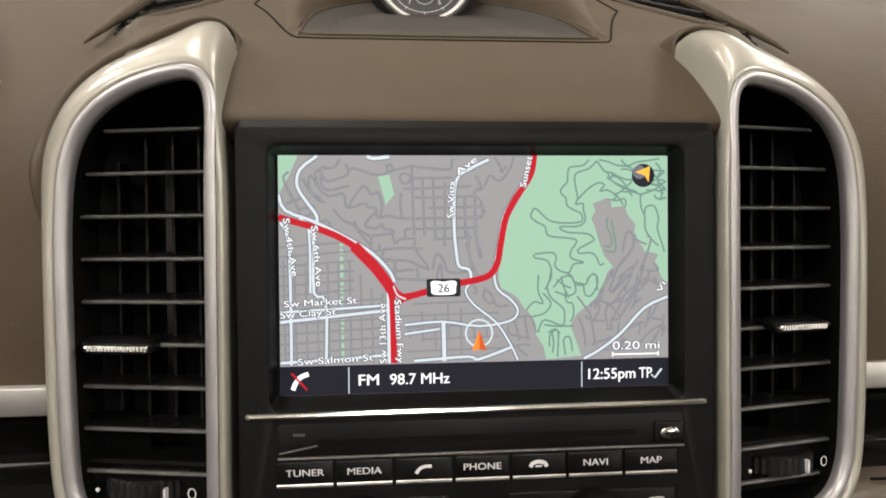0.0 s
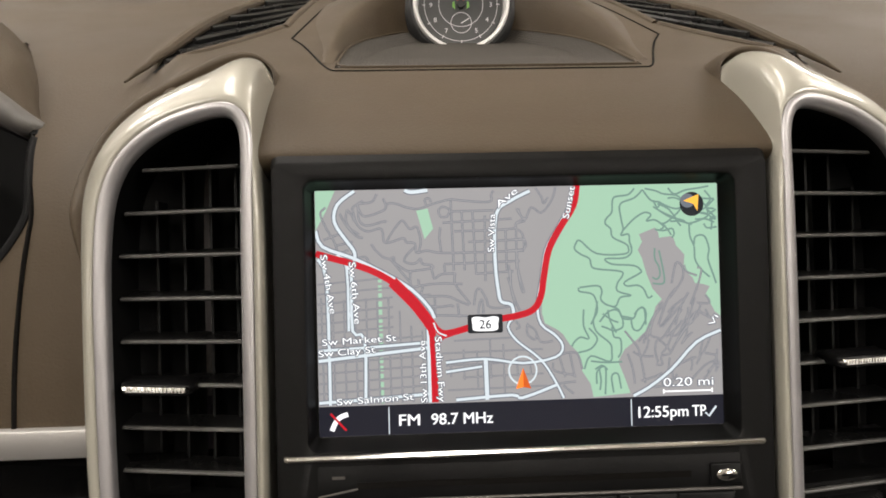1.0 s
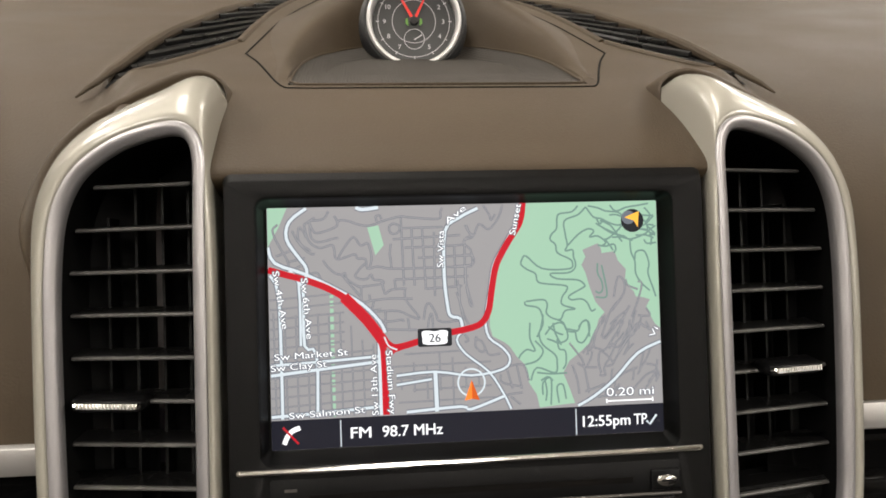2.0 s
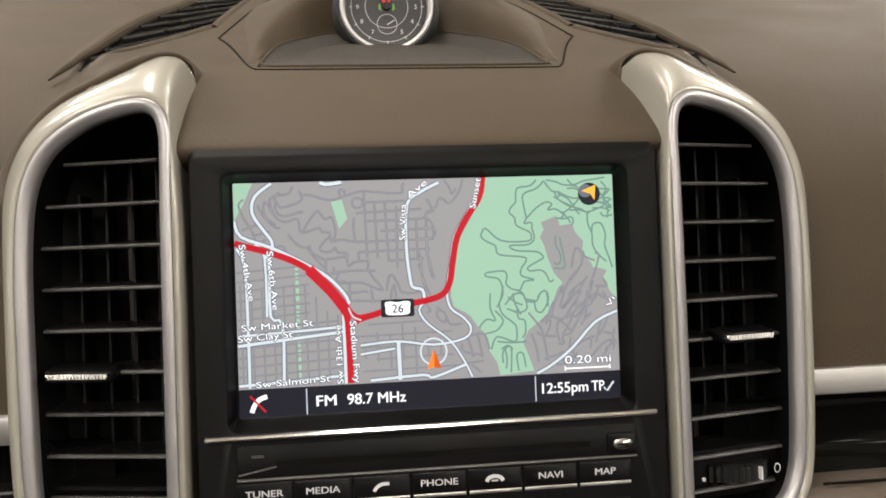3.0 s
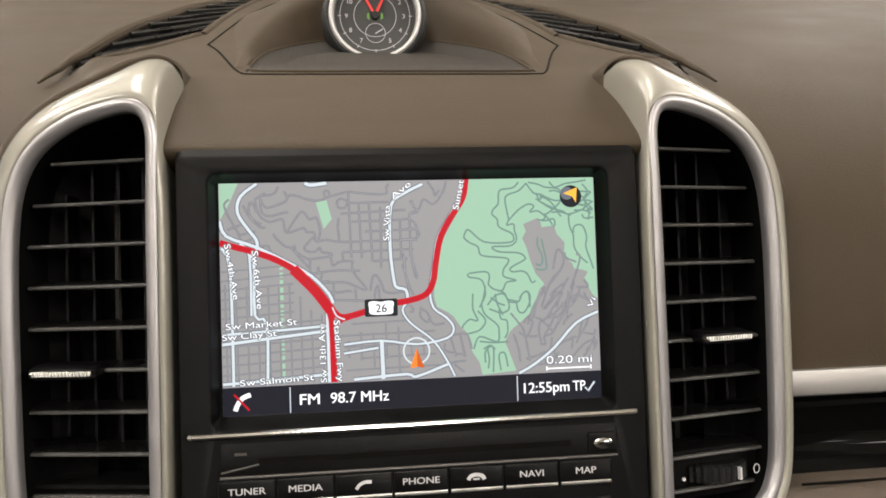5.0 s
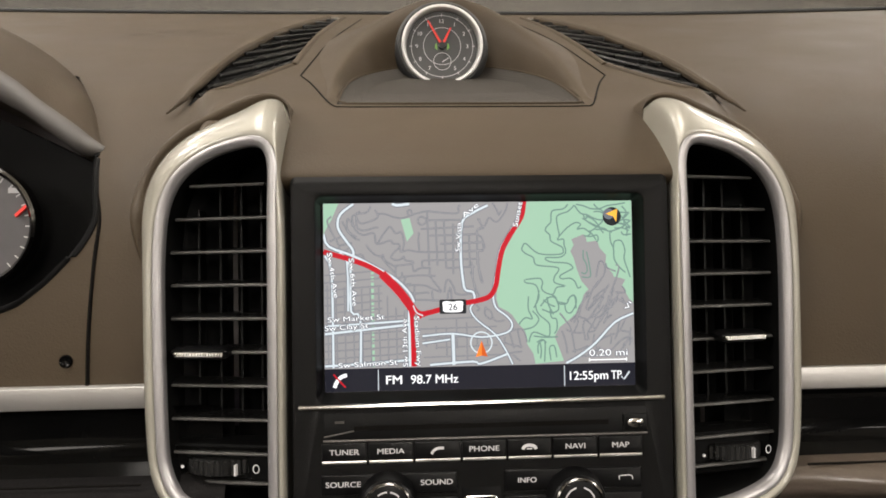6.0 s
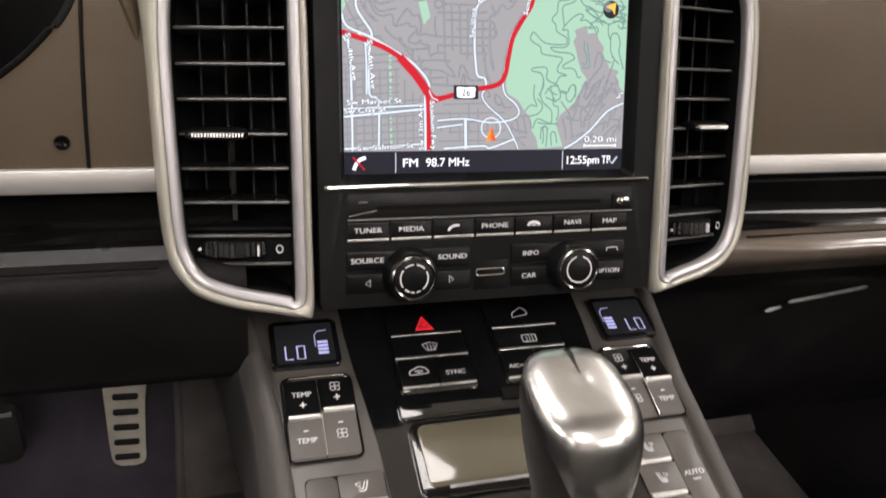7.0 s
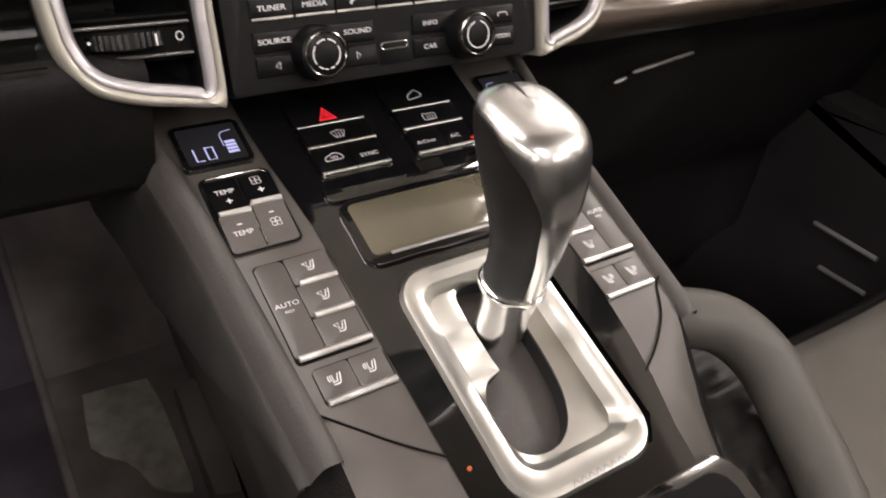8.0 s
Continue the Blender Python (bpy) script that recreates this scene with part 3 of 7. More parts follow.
def dashboard():
    dash = thing("dashboard", "dark brown-grey soft-touch dashboard with a raised centre pod", "dashboard", (0, 0.2, -0.2), kind="structure")
    xs = sorted({round(s * x, 4) for s in (-1, 1) for x in list(np.linspace(0, 0.14, 81)) + list(np.linspace(0.14, 0.26, 81)) + list(np.linspace(0.265, 0.76, 40))})
    rows = []
    for x in xs:
        row = []
        line = dash_profile(x)
        fine = [tuple(a + (b - a) * f / 3 for a, b in zip(p, q)) for p, q in zip(line[:84], line[1:85]) for f in range(3)] + line[84:]
        for p in fine:
            bend = 0.035 * smooth(0.2, 0.75, abs(x))
            row.append((x, p[1] - bend * (1 if x > 0 else 0.3) * smooth(0.0, 0.3, p[1]), p[2]))
        rows.append(row)
    bm = loft(rows)
    rim = VENT_OUTER[9:20]
    RIM_Z, RIM_X = [p[1] for p in CLUSTER_RIM][::-1], [p[0] for p in CLUSTER_RIM][::-1]
    RIM_Z, RIM_X = RIM_Z[1:], RIM_X[1:]
    gone = []
    holes = [grille_edges(s)[2][::-1] + grille_edges(s)[0][1:] + grille_edges(s)[1][:0:-1] for s in (-1, 1)]
    for f in bm.faces:
        c = f.calc_center_median()
        if float(np.interp(c.z, [0.050, 0.068, 0.083, 0.105], [0.0965, 0.0990, 0.1020, 0.1090])) + 0.0008 < abs(c.x) < 0.161:
            top = float(np.interp(abs(c.x), [p[0] for p in rim[10:3:-1]], [p[2] for p in rim[10:3:-1]]))
            if c.z < top - 0.012 and c.y < 0.06:
                gone.append(f)
        elif c.x < -0.194 and c.y < 0.070 and c.z < 0.084 and c.x < float(np.interp(c.z, RIM_Z, RIM_X)) + 0.0004 and c.z > -0.019:
            gone.append(f)
        if c.y > 0.058 and c.x < -0.200 and c.x < float(np.interp(c.y, COWL_Y, COWL_X)) - (0.004 if c.x > -0.262 else 0.016):
            gone.append(f)
        elif c.y > 0.0785 and c.z > 0.09 and abs(c.x) < 0.26 and (under_pod(c.x, c.y) or any(in_outline(c.x, c.y, h) for h in holes)):
            gone.append(f)
    bmesh.ops.delete(bm, geom=list(dict.fromkeys(gone)), context="FACES")
    part("top_pad", bm, HIDE, dash, "soft dark upper pad", sharp=60)
    # the insert round the clock: a shadow gap
    gap = []
    for s in (-1, 1):
        line = [(s * 0.050, 0.0705), (s * 0.070, 0.0710), (s * 0.0775, 0.0755), (s * 0.0890, 0.1080), (s * 0.0965, 0.128), (s * 0.1040, 0.1440), (s * 0.1045, 0.150), (s * 0.1005, 0.195), (s * 0.0970, 0.245), (s * 0.0910, 0.30), (s * 0.0830, 0.36), (s * 0.0760, 0.42)]
        gap.append([p.to_tuple() for p in spline([(a, b, 0) for a, b in line], 5)])
    track = gap[0][::-1] + gap[1]
    part("seam_gap", tube([(x, y, dash_height(x, y) + 0.0000) for x, y, _ in track], 0.0006, 6), SEAM, dash, "thin shadow gap round the insert")
    part("screen_seal", tube([(x, 0.4715 - 0.035 * smooth(0.2, 0.75, abs(x)) * (1 if x > 0 else 0.3), 0.3000) for x in np.linspace(-0.74, 0.74, 60)], 0.0024, 8), RUBBER, dash, "black seal at the foot of the windscreen")
    clock_pod(dash)
    for s in (-1, 1):
        vent_roll(dash, s)
    # perforated plate in front of the clock
    outline = [(-0.071, 0.0805), (-0.060, 0.0770), (0.060, 0.0770), (0.071, 0.0805), (0.0742, 0.086)]
    arc = [plate_point(a, 1.0) for a in np.linspace(0.02, math.pi - 0.02, 60)]
    plan = [p.to_tuple()[:2] for p in spline([(a, b, 0) for a, b in outline], 4)] + arc + [(-0.0755, 0.086)]
    bm = bmesh.new()
    cx, cy = -0.001, 0.12
    rings = []
    for f, up in ((1.0, -0.004), (1.0, 0.0018), (0.985, 0.0024), (0.97, 0.0014), (0.93, 0.0014), (0.89, 0.0014), (0.84, 0.0014), (0.79, 0.0014), (0.7, 0.0014), (0.5, 0.0014), (0.2, 0.0014), (0.02, 0.0014)):
        rings.append([(cx + (x - cx) * f, cy + (y - cy) * f, plate_height(cx + (x - cx) * f, cy + (y - cy) * f) + up) for x, y in plan])
    part("plate_bed", loft([[(x * 1.05, y, plate_height(x, y) - 0.006) for x, y in plan], [(x * 0.5, 0.12 + (y - 0.12) * 0.5, plate_height(0, 0.12) - 0.008) for x, y in plan], [(x * 0.05, 0.12 + (y - 0.12) * 0.05, plate_height(0, 0.12) - 0.008) for x, y in plan]], True, True), SEAM, dash)
    part("speaker_grille", loft(rings, True, True, bm), MESHPLATE, dash, "fine black perforated speaker plate", sharp=50)
    part("grille_rim", tube([rings[2][i] for i in list(range(len(plan))) + [0]], 0.0007, 6), HIDE, dash)
    # demister grilles: curved slats sunk between rounded lips
    for s in (-1, 1):
        outer, inner, front = grille_edges(s)
        skin = []
        for a, b in zip(outer, inner):
            line = []
            for f in np.linspace(0, 1, 11):
                x, y = a[0] + (b[0] - a[0]) * f, a[1] + (b[1] - a[1]) * (f - 0.10 * math.sin(math.pi * f))
                line.append((x, y, lobe_height(x, y) - 0.0062))
            skin.append(line)
        grille = part("demister_grille", loft(skin), VENTBLACK, dash, "black curved demister grille")
        for i in range(0, len(skin) - 1, 3):
            part("slat", tube([(x, y, z + 0.0034) for x, y, z in skin[i][1:]], 0.0021, 6), SLAT, grille)
        part("grille_lip", tube([(s * 0.1760, 0.085, lobe_height(s * 0.176, 0.085) - 0.0050), (s * 0.1725, 0.091, lobe_height(s * 0.1725, 0.091) - 0.0030)] + [(x + s * 0.0020, y, lobe_height(x, y) - 0.0020) for x, y in outer], [0.0006, 0.0014] + [0.0018 + 0.0018 * smooth(-1, 8, k) for k in range(len(outer))], 10), HIDE, dash, "rounded outer lip")
        part("grille_lip", tube([(x - s * 0.0018, y, dash_height(x - s * 0.0018, y) - 0.0010) for x, y in inner], 0.0027, 10), HIDE, dash, "rounded inner lip")
        part("grille_lip", tube([(x, y - 0.0015, dash_height(x, y - 0.0015) - 0.0010) for x, y in front], [0.0006 + 0.0021 * smooth(0, 5, k) for k in range(len(front))], 10), HIDE, dash, "rounded front lip")
    # bright inlay strips, black lacquer and the lower roll
    for s in (-1, 1):
        far = 0.74
        part("inlay_strip", box(min(s * 0.160, s * far), max(s * 0.160, s * far), 0.0085, 0.020, -0.0530 + 0.0016 * (s > 0), -0.0418 + 0.0016 * (s > 0), 0.0008), STRIP, dash, "brushed silver inlay strip", Matrix.Translation((0, 0.0085, -0.0474)) @ Matrix.Rotation(radians(9 if s < 0 else 0), 4, "X") @ Matrix.Translation((0, -0.0085, 0.0474)))
        low = [(0.013, -0.0525), (0.0185, -0.056), (0.021, -0.066), (0.020, -0.078), (0.013, -0.0865)]
        path = spline([(0, *p) for p in low], 5)
        part("lacquer_band", loft([[(x, p.y, p.z) for p in path] for x in np.linspace(s * 0.13, s * far, 30)]), GLOSS_DASH, dash, "black lacquered band")
        if s > 0:
            low = [(0.014, -0.0860), (0.0045, -0.0905), (0.002, -0.097), (0.008, -0.106), (0.035, -0.119), (0.075, -0.135), (0.100, -0.150), (0.125, -0.185), (0.170, -0.25), (0.24, -0.32)]
        else:
            low = [(0.014, -0.0860), (0.0045, -0.0905), (0.002, -0.098), (0.006, -0.110), (0.016, -0.128), (0.030, -0.147), (0.038, -0.156), (0.055, -0.160), (0.12, -0.150), (0.30, -0.12)]
        path = spline([(0, *p) for p in low], 6)
        if s > 0:
            part("knee_roll", loft([[(x, p.y - 0.011 * math.sin(math.pi * k / 24) * smooth(0.158, 0.21, x), p.z) for k, p in enumerate(path[:25])] for x in np.linspace(s * 0.151, s * far, 60)]), KNEE, dash, "rolled lower edge, browned and lightened for the highlight along it")
            path = path[24:]
        part("knee_panel", loft([[(x, p.y, p.z) for p in path] for x in np.linspace(s * 0.125, s * far, 40)]), HIDE_LOW, dash, "black grained lower panel")
        part("seam_gap", tube([(s * x, 0.0035, -0.0882) for x in np.linspace(0.165, far, 24)], 0.0007, 6), SEAM, dash)
    # end panel joint and a round sensor beside the vent
    joint = [p for p in dash_profile(-0.195) if 0.03 > p[1] or p[2] < 0.07]
    part("panel_joint", tube([(-0.1930 - 0.012 * smooth(0.035, 0.080, p[2]), p[1] - 0.0002, p[2]) for p in joint], 0.0010, 6), SEAM, dash, "upright panel joint")
    part("sensor_cap", turned([(0.0034, 0.0), (0.0034, 0.002), (0.0028, 0.0030), (0.0018, 0.0024), (0.0008, 0.0022)], 20, (-0.2035, -0.0295)), GLOSS_DASH, dash, "small round black sensor", FACE @ Matrix.Translation((0, 0, -0.0140)))


dashboard()


def glove_handle():
    handle = thing("glove_box_handle", "slim chrome-edged glove box handle", "handle", (0.32, 0.11, -0.165))
    part("lever", tube([(0.285, 0.0995, -0.1607), (0.289, 0.0990, -0.1600), (0.357, 0.0985, -0.1529), (0.360, 0.0990, -0.1527)], [0.0008, 0.0016, 0.0016, 0.0008], 8), BAR, handle, "bright straight lever edge")
    part("hinge_foot", tube([(0.266, 0.1020, -0.1672), (0.270, 0.1012, -0.1660), (0.279, 0.1006, -0.1640)], [0.0010, 0.0019, 0.0012], 8), BAR, handle)


glove_handle()


def clock():
    z0 = 0.1812
    place = FACE @ Matrix.Translation((-0.0052, z0, -0.195)) @ Matrix.Diagonal((1.005, 1.005, 1, 1))
    dial = thing("dashboard_clock", "round analogue clock with a silver ring and red pointers", "clock", (-0.005, 0.20, z0 - 0.03))
    part("housing", turned([(0.0360, -0.040), (0.0355, -0.008), (0.0345, -0.002), (0.0322, 0.0008), (0.0305, 0.0010), (0.0300, -0.01)], 56), RUBBER, dial, "black outer collar", place)
    part("bezel_ring", turned([(0.0306, -0.004), (0.0305, 0.0032), (0.0297, 0.0044), (0.0284, 0.0042), (0.0274, 0.0022), (0.0270, -0.002), (0.0275, -0.004)], 56), RINGWHITE, dial, "satin silver ring", place)
    face = part("face", turned([(0.0268, -0.004), (0.0266, -0.0012), (0.0005, -0.0012)], 48), DIAL, dial, "black dial", place)
    ink = bmesh.new()
    for h in range(1, 13):
        a = radians(90 - 30 * h)
        if h != 6:
            writing(str(h), 0.0190 * math.cos(a), 0.0190 * math.sin(a), -0.0009, height=0.0030, bm=ink)
        ribbon([(0.0225 * math.cos(a), 0.0225 * math.sin(a)), (0.0245 * math.cos(a), 0.0245 * math.sin(a))], 0.0006, -0.0009, bm=ink)
    part("numerals", ink, LEGEND, face, "pale numerals", place)
    rings = bmesh.new()
    for r, c in ((0.0140, (0, 0)), (0.0065, (0, -0.0115)), (0.0232, (0, 0))):
        ribbon([(c[0] + r * math.cos(a), c[1] + r * math.sin(a)) for a in np.linspace(0, 2 * math.pi, 48)], 0.0004, -0.0008, bm=rings)
    part("chapter_ring", rings, LEGEND, face, "", place)
    for a, r in ((119, 0.0215), (64, 0.0150)):
        d = (math.cos(radians(a)), math.sin(radians(a)))
        q = (-d[1] * 0.0009, d[0] * 0.0009)
        bm = prism([(d[0] * 0.003 + q[0], d[1] * 0.003 + q[1]), (d[0] * 0.003 - q[0], d[1] * 0.003 - q[1]), (d[0] * r - q[0] * 0.6, d[1] * r - q[1] * 0.6), (d[0] * r + q[0] * 0.6, d[1] * r + q[1] * 0.6)], 0.0004, 0.0009)
        part("hand", bm, RED_PAINT, dial, "red hand", place)
    part("hub", turned([(0.0026, -0.001), (0.0024, 0.0014), (0.0006, 0.0016)], 20), RUBBER, dial, "", place)
    part("small_hand", prism([(-0.0003, -0.0118), (0.0003, -0.0122), (0.0052, -0.0090), (0.0049, -0.0086)], -0.0006, -0.0002), LEGEND, dial, "", place)
    for s in (-1, 1):
        part("lit_mark", prism([(s * 0.0036, -0.0030), (s * 0.0054, -0.0014), (s * 0.0052, 0.0014), (s * 0.0040, 0.0022)][::s], -0.0009, -0.0005), glowing("clock_green", (0.35, 0.75, 0.15), 0.45), dial, "small green mark", place)


clock()

# ---- air vents ----
VENT_INNER = [(0.1026, -0.1035), (0.1050, -0.1040), (0.1150, -0.1020), (0.1270, -0.0997), (0.1395, -0.0955), (0.1462, -0.0905), (0.1500, -0.0830), (0.1520, -0.0720), (0.1532, -0.0430), (0.1540, 0.0), (0.1535, 0.0250), (0.1515, 0.0420), (0.1470, 0.0535), (0.1400, 0.0615), (0.1290, 0.0680), (0.1190, 0.0712), (0.1110, 0.0727), (0.1065, 0.0725), (0.1040, 0.0710), (0.1025, 0.0680), (0.1018, 0.0640), (0.1016, 0.0600), (0.1017, 0.0520), (0.1022, 0.0300), (0.1024, -0.0200), (0.1025, -0.0700)]


def vent_plane(ax):
    return -0.010 + 0.25 * (ax - 0.1)


def air_vent(s):
    vent = thing("air_vent", "tall black slatted air vent in a silver frame", "air vent", (s * 0.13, 0.0, -0.11), group="dashboard air vents")
    outer = spline(VENT_OUTER, 8, True)
    inner = spline([(x, vent_plane(x), z) for x, z in VENT_INNER], 8, True)
    n = len(outer)
    # the bevel runs at an even width round the opening; from its edge the surround rolls back to the dash
    edge = []
    for k, i in enumerate(inner):
        d = inner[(k + 3) % n] - inner[k - 3]
        out = Vector((d.z, 0, -d.x)).normalized()
        if out.dot(Vector((i.x - 0.128, 0, i.z + 0.015))) < 0:
            out = -out
        edge.append(Vector((i.x, i.y - 0.0004, i.z)) + out * min(0.0050, 0.58 * (Vector((outer[k].x, 0, outer[k].z)) - Vector((i.x, 0, i.z))).length))
    for _ in range(3):
        edge = [(edge[k - 1] + 2 * edge[k] + edge[(k + 1) % n]) / 4 for k in range(n)]

    def skin(f, h, back=0.0, crown=0.0):
        """One line round the surround: f outward over the face, h back into the dash."""
        row = []
        for o, c in zip(outer, edge):
            deep = o.y - c.y
            q = Vector((c.x + (o.x - c.x) * f, c.y + deep * h + back - crown, c.z + (o.z - c.z) * f))
            row.append((s * q.x, q.y, q.z))
        return row

    def bevel(f, deep):
        return [(s * (i.x + (c.x - i.x) * f), i.y + (c.y - i.y) * f + deep, i.z + (c.z - i.z) * f) for i, c in zip(inner, edge)]
    shell = [skin(0, 0, 0.0012)]
    for f, h in ((0.0, 0.0), (0.04, 0.0), (0.12, 0.03), (0.27, 0.10), (0.44, 0.21), (0.60, 0.35), (0.75, 0.51), (0.87, 0.68), (0.95, 0.83), (0.985, 0.93), (1.0, 1.0)):
        shell.append(skin(f, h, 0.0030 * f ** 7, 0.0014 * math.sin(math.pi * f) + 0.0006 * smooth(0, 0.1, f)))
    shell += [skin(1.0, 1.0, 0.0060), skin(0.99, 1.0, 0.026)]
    rim = [bevel(1.0, 0.0008), bevel(1.0, -0.0006), bevel(0.90, -0.0010), bevel(0.55, -0.0009), bevel(0.22, -0.0004), bevel(0.08, 0.0004), bevel(0.0, 0.0018), bevel(0.0, 0.004)]
    lining = [bevel(0.0, 0.0038), [(x * 0.995, y, z) for x, y, z in bevel(0.0, 0.03)]]
    part("surround", loft(shell, True), SILVER, vent, "silver lacquered surround", sharp=50)
    part("inner_bezel", loft(rim, True), SATIN, vent, "satin grey inner bevel", sharp=50)
    part("duct", loft(lining + [[(s * (0.128 + (abs(x) - 0.128) * 0.05), 0.045, (z + 0.015) * 0.9 - 0.015) for x, y, z in lining[-1]]], True), VENTBLACK, vent, "black duct behind the slats")
    lift = 0.0018 if s > 0 else 0.0
    heights = [0.0557 - 0.01635 * k for k in range(9)] + [-0.0890]
    for z in heights:
        z += lift
        x0, x1 = 0.1030, 0.1530
        if z > 0.05:
            x0, x1 = 0.1045, 0.1428
        elif z > 0.035:
            x1 = 0.1505
        elif z < -0.08:
            x1 = 0.1475
        nose, wing = [], []
        for x in (x0, x0 + 0.0006, x1 - 0.0006, x1):
            y = vent_plane(x) + 0.0085
            e = 0.0008 if x in (x0, x1) else 0.0
            nose.append([(s * x, y + 0.0014, z - 0.0008 + e * 0.5), (s * x, y + 0.0002 + e, z - 0.0005), (s * x, y + e, z), (s * x, y + 0.0004 + e, z + 0.0006), (s * x, y + 0.0016, z + 0.0009 - e * 0.5)])
            wing.append([(s * x, y + 0.0014, z - 0.0007), (s * x, y + 0.0014, z + 0.0008), (s * x, y + 0.016, z + 0.0026), (s * x, y + 0.016, z + 0.0012)])
        slat = part("slat", loft(wing, True, True), SLAT, vent)
        part("slat_nose", loft(nose, True, True), NOSE, slat, "rounded front edge, its highlight put into a paler colour")
    for x in (0.1090, 0.1195, 0.1305, 0.1420):
        y = vent_plane(x) + 0.022
        part("upright_vane", box(min(s * x, s * x + 0.0010), max(s * x, s * x + 0.0010), y, y + 0.012, -0.058, 0.058 if x < 0.14 else 0.045), BEZEL, vent)
    # adjuster tab on the middle slat
    x0, x1 = 0.1215, 0.1500
    if s > 0:
        x0, x1 = 0.1180, 0.1450
    zt = -0.0260 + 1.6 * lift
    block = []
    for f, e in ((0.0, 1.0), (0.04, 0.35), (0.12, 0.0), (0.88, 0.0), (0.96, 0.35), (1.0, 1.0)):
        x = x0 + (x1 - x0) * f
        y = vent_plane(x) - 0.0008 + 0.0030 * e
        t = 1 - 0.55 * e
        block.append([(s * x, y + 0.012, zt - 0.0022 * t), (s * x, y + 0.0022, zt - 0.0026 * t), (s * x, y + 0.0004, zt - 0.0021 * t), (s * x, y, zt), (s * x, y + 0.0004, zt + 0.0016 * t), (s * x, y + 0.0025, zt + 0.0026 * t), (s * x, y + 0.012, zt + 0.0034 * t)])
    tab = part("adjuster_tab", loft(block, True, True), BUTTON, vent, "rounded black adjuster tab")
    face = []
    for f, t in ((0.03, 0.3), (0.07, 1.0), (0.93, 1.0), (0.97, 0.3)):
        x = x0 + (x1 - x0) * f
        y = vent_plane(x) - 0.0010 + (0.0016 if t < 1 else 0.0)
        face.append([(s * x, y + 0.0012, zt - 0.0013 * t), (s * x, y - 0.0002, zt - 0.0009 * t), (s * x, y - 0.0006, zt), (s * x, y - 0.0002, zt + 0.0009 * t), (s * x, y + 0.0012, zt + 0.0013 * t)])
    part("bright_face", loft(face, True, True), CHROME, tab, "ribbed chrome face")
    for x in np.linspace(x0 + 0.0032, x1 - 0.0032, 17):
        y = vent_plane(x) - 0.0018
        part("rib", box(min(s * x, s * x + 0.0006), max(s * x, s * x + 0.0006), y - 0.0003, y + 0.0010, zt - 0.0010, zt + 0.0009), BAR, tab)
    # air flow wheel below the slats
    sill = []
    for x in (0.1022, 0.1530):
        y = vent_plane(x) + 0.007
        sill.append([(s * x, y + 0.02, -0.0705), (s * x, y + 0.001, -0.0712), (s * x, y, -0.0722), (s * x, y + 0.002, -0.0740), (s * x, y + 0.003, -0.0890), (s * x, y, -0.0905), (s * x, y + 0.001, -0.0915), (s * x, y + 0.02, -0.0925)])
    part("wheel_plate", loft([[(x, y + 0.004, z) for x, y, z in row] for row in sill], True, True), VENTBLACK, vent, "black plate round the flow wheel")
    wx = 0.1275
    teeth = []
    for h, dr in ((-0.0040, -0.0015), (-0.0032, 0.0), (0.0032, 0.0), (0.0040, -0.0015)):
        teeth.append([(s * wx + (0.0195 + dr - (0.0007 if k % 2 else 0)) * math.cos(2 * math.pi * k / 84), vent_plane(wx) + 0.0240 + (0.0195 + dr - (0.0007 if k % 2 else 0)) * math.sin(2 * math.pi * k / 84), -0.0815 + h) for k in range(84)])
    part("flow_wheel", loft(teeth, True, True), SLAT, vent, "ribbed black flow wheel", sharp=20)
    lean = FACE @ Matrix.Translation((s * wx, -0.0815, -vent_plane(wx) - 0.0055)) @ Matrix.Rotation(radians(s * 14), 4, "Y")
    marks = bmesh.new()
    part("flow_mark", prism(ring(-0.0190, 0.0006, 0.0008, 12), 0.0, 0.0006), LEGEND, vent, "white dot mark", lean)
    ribbon([(0.0192 + 0.0015 * math.cos(a), 0.0006 + 0.0019 * math.sin(a)) for a in np.linspace(0, 2 * math.pi, 24)], 0.0005, 0.0004, bm=marks)
    part("flow_mark", marks, LEGEND, vent, "white ring mark", lean)
    part("wheel_mark", box(0.0088, 0.0096, -0.0026, 0.0026, 0.0, 0.0025), LEGEND, vent, "", lean)
    return vent


for side in (-1, 1):
    air_vent(side)


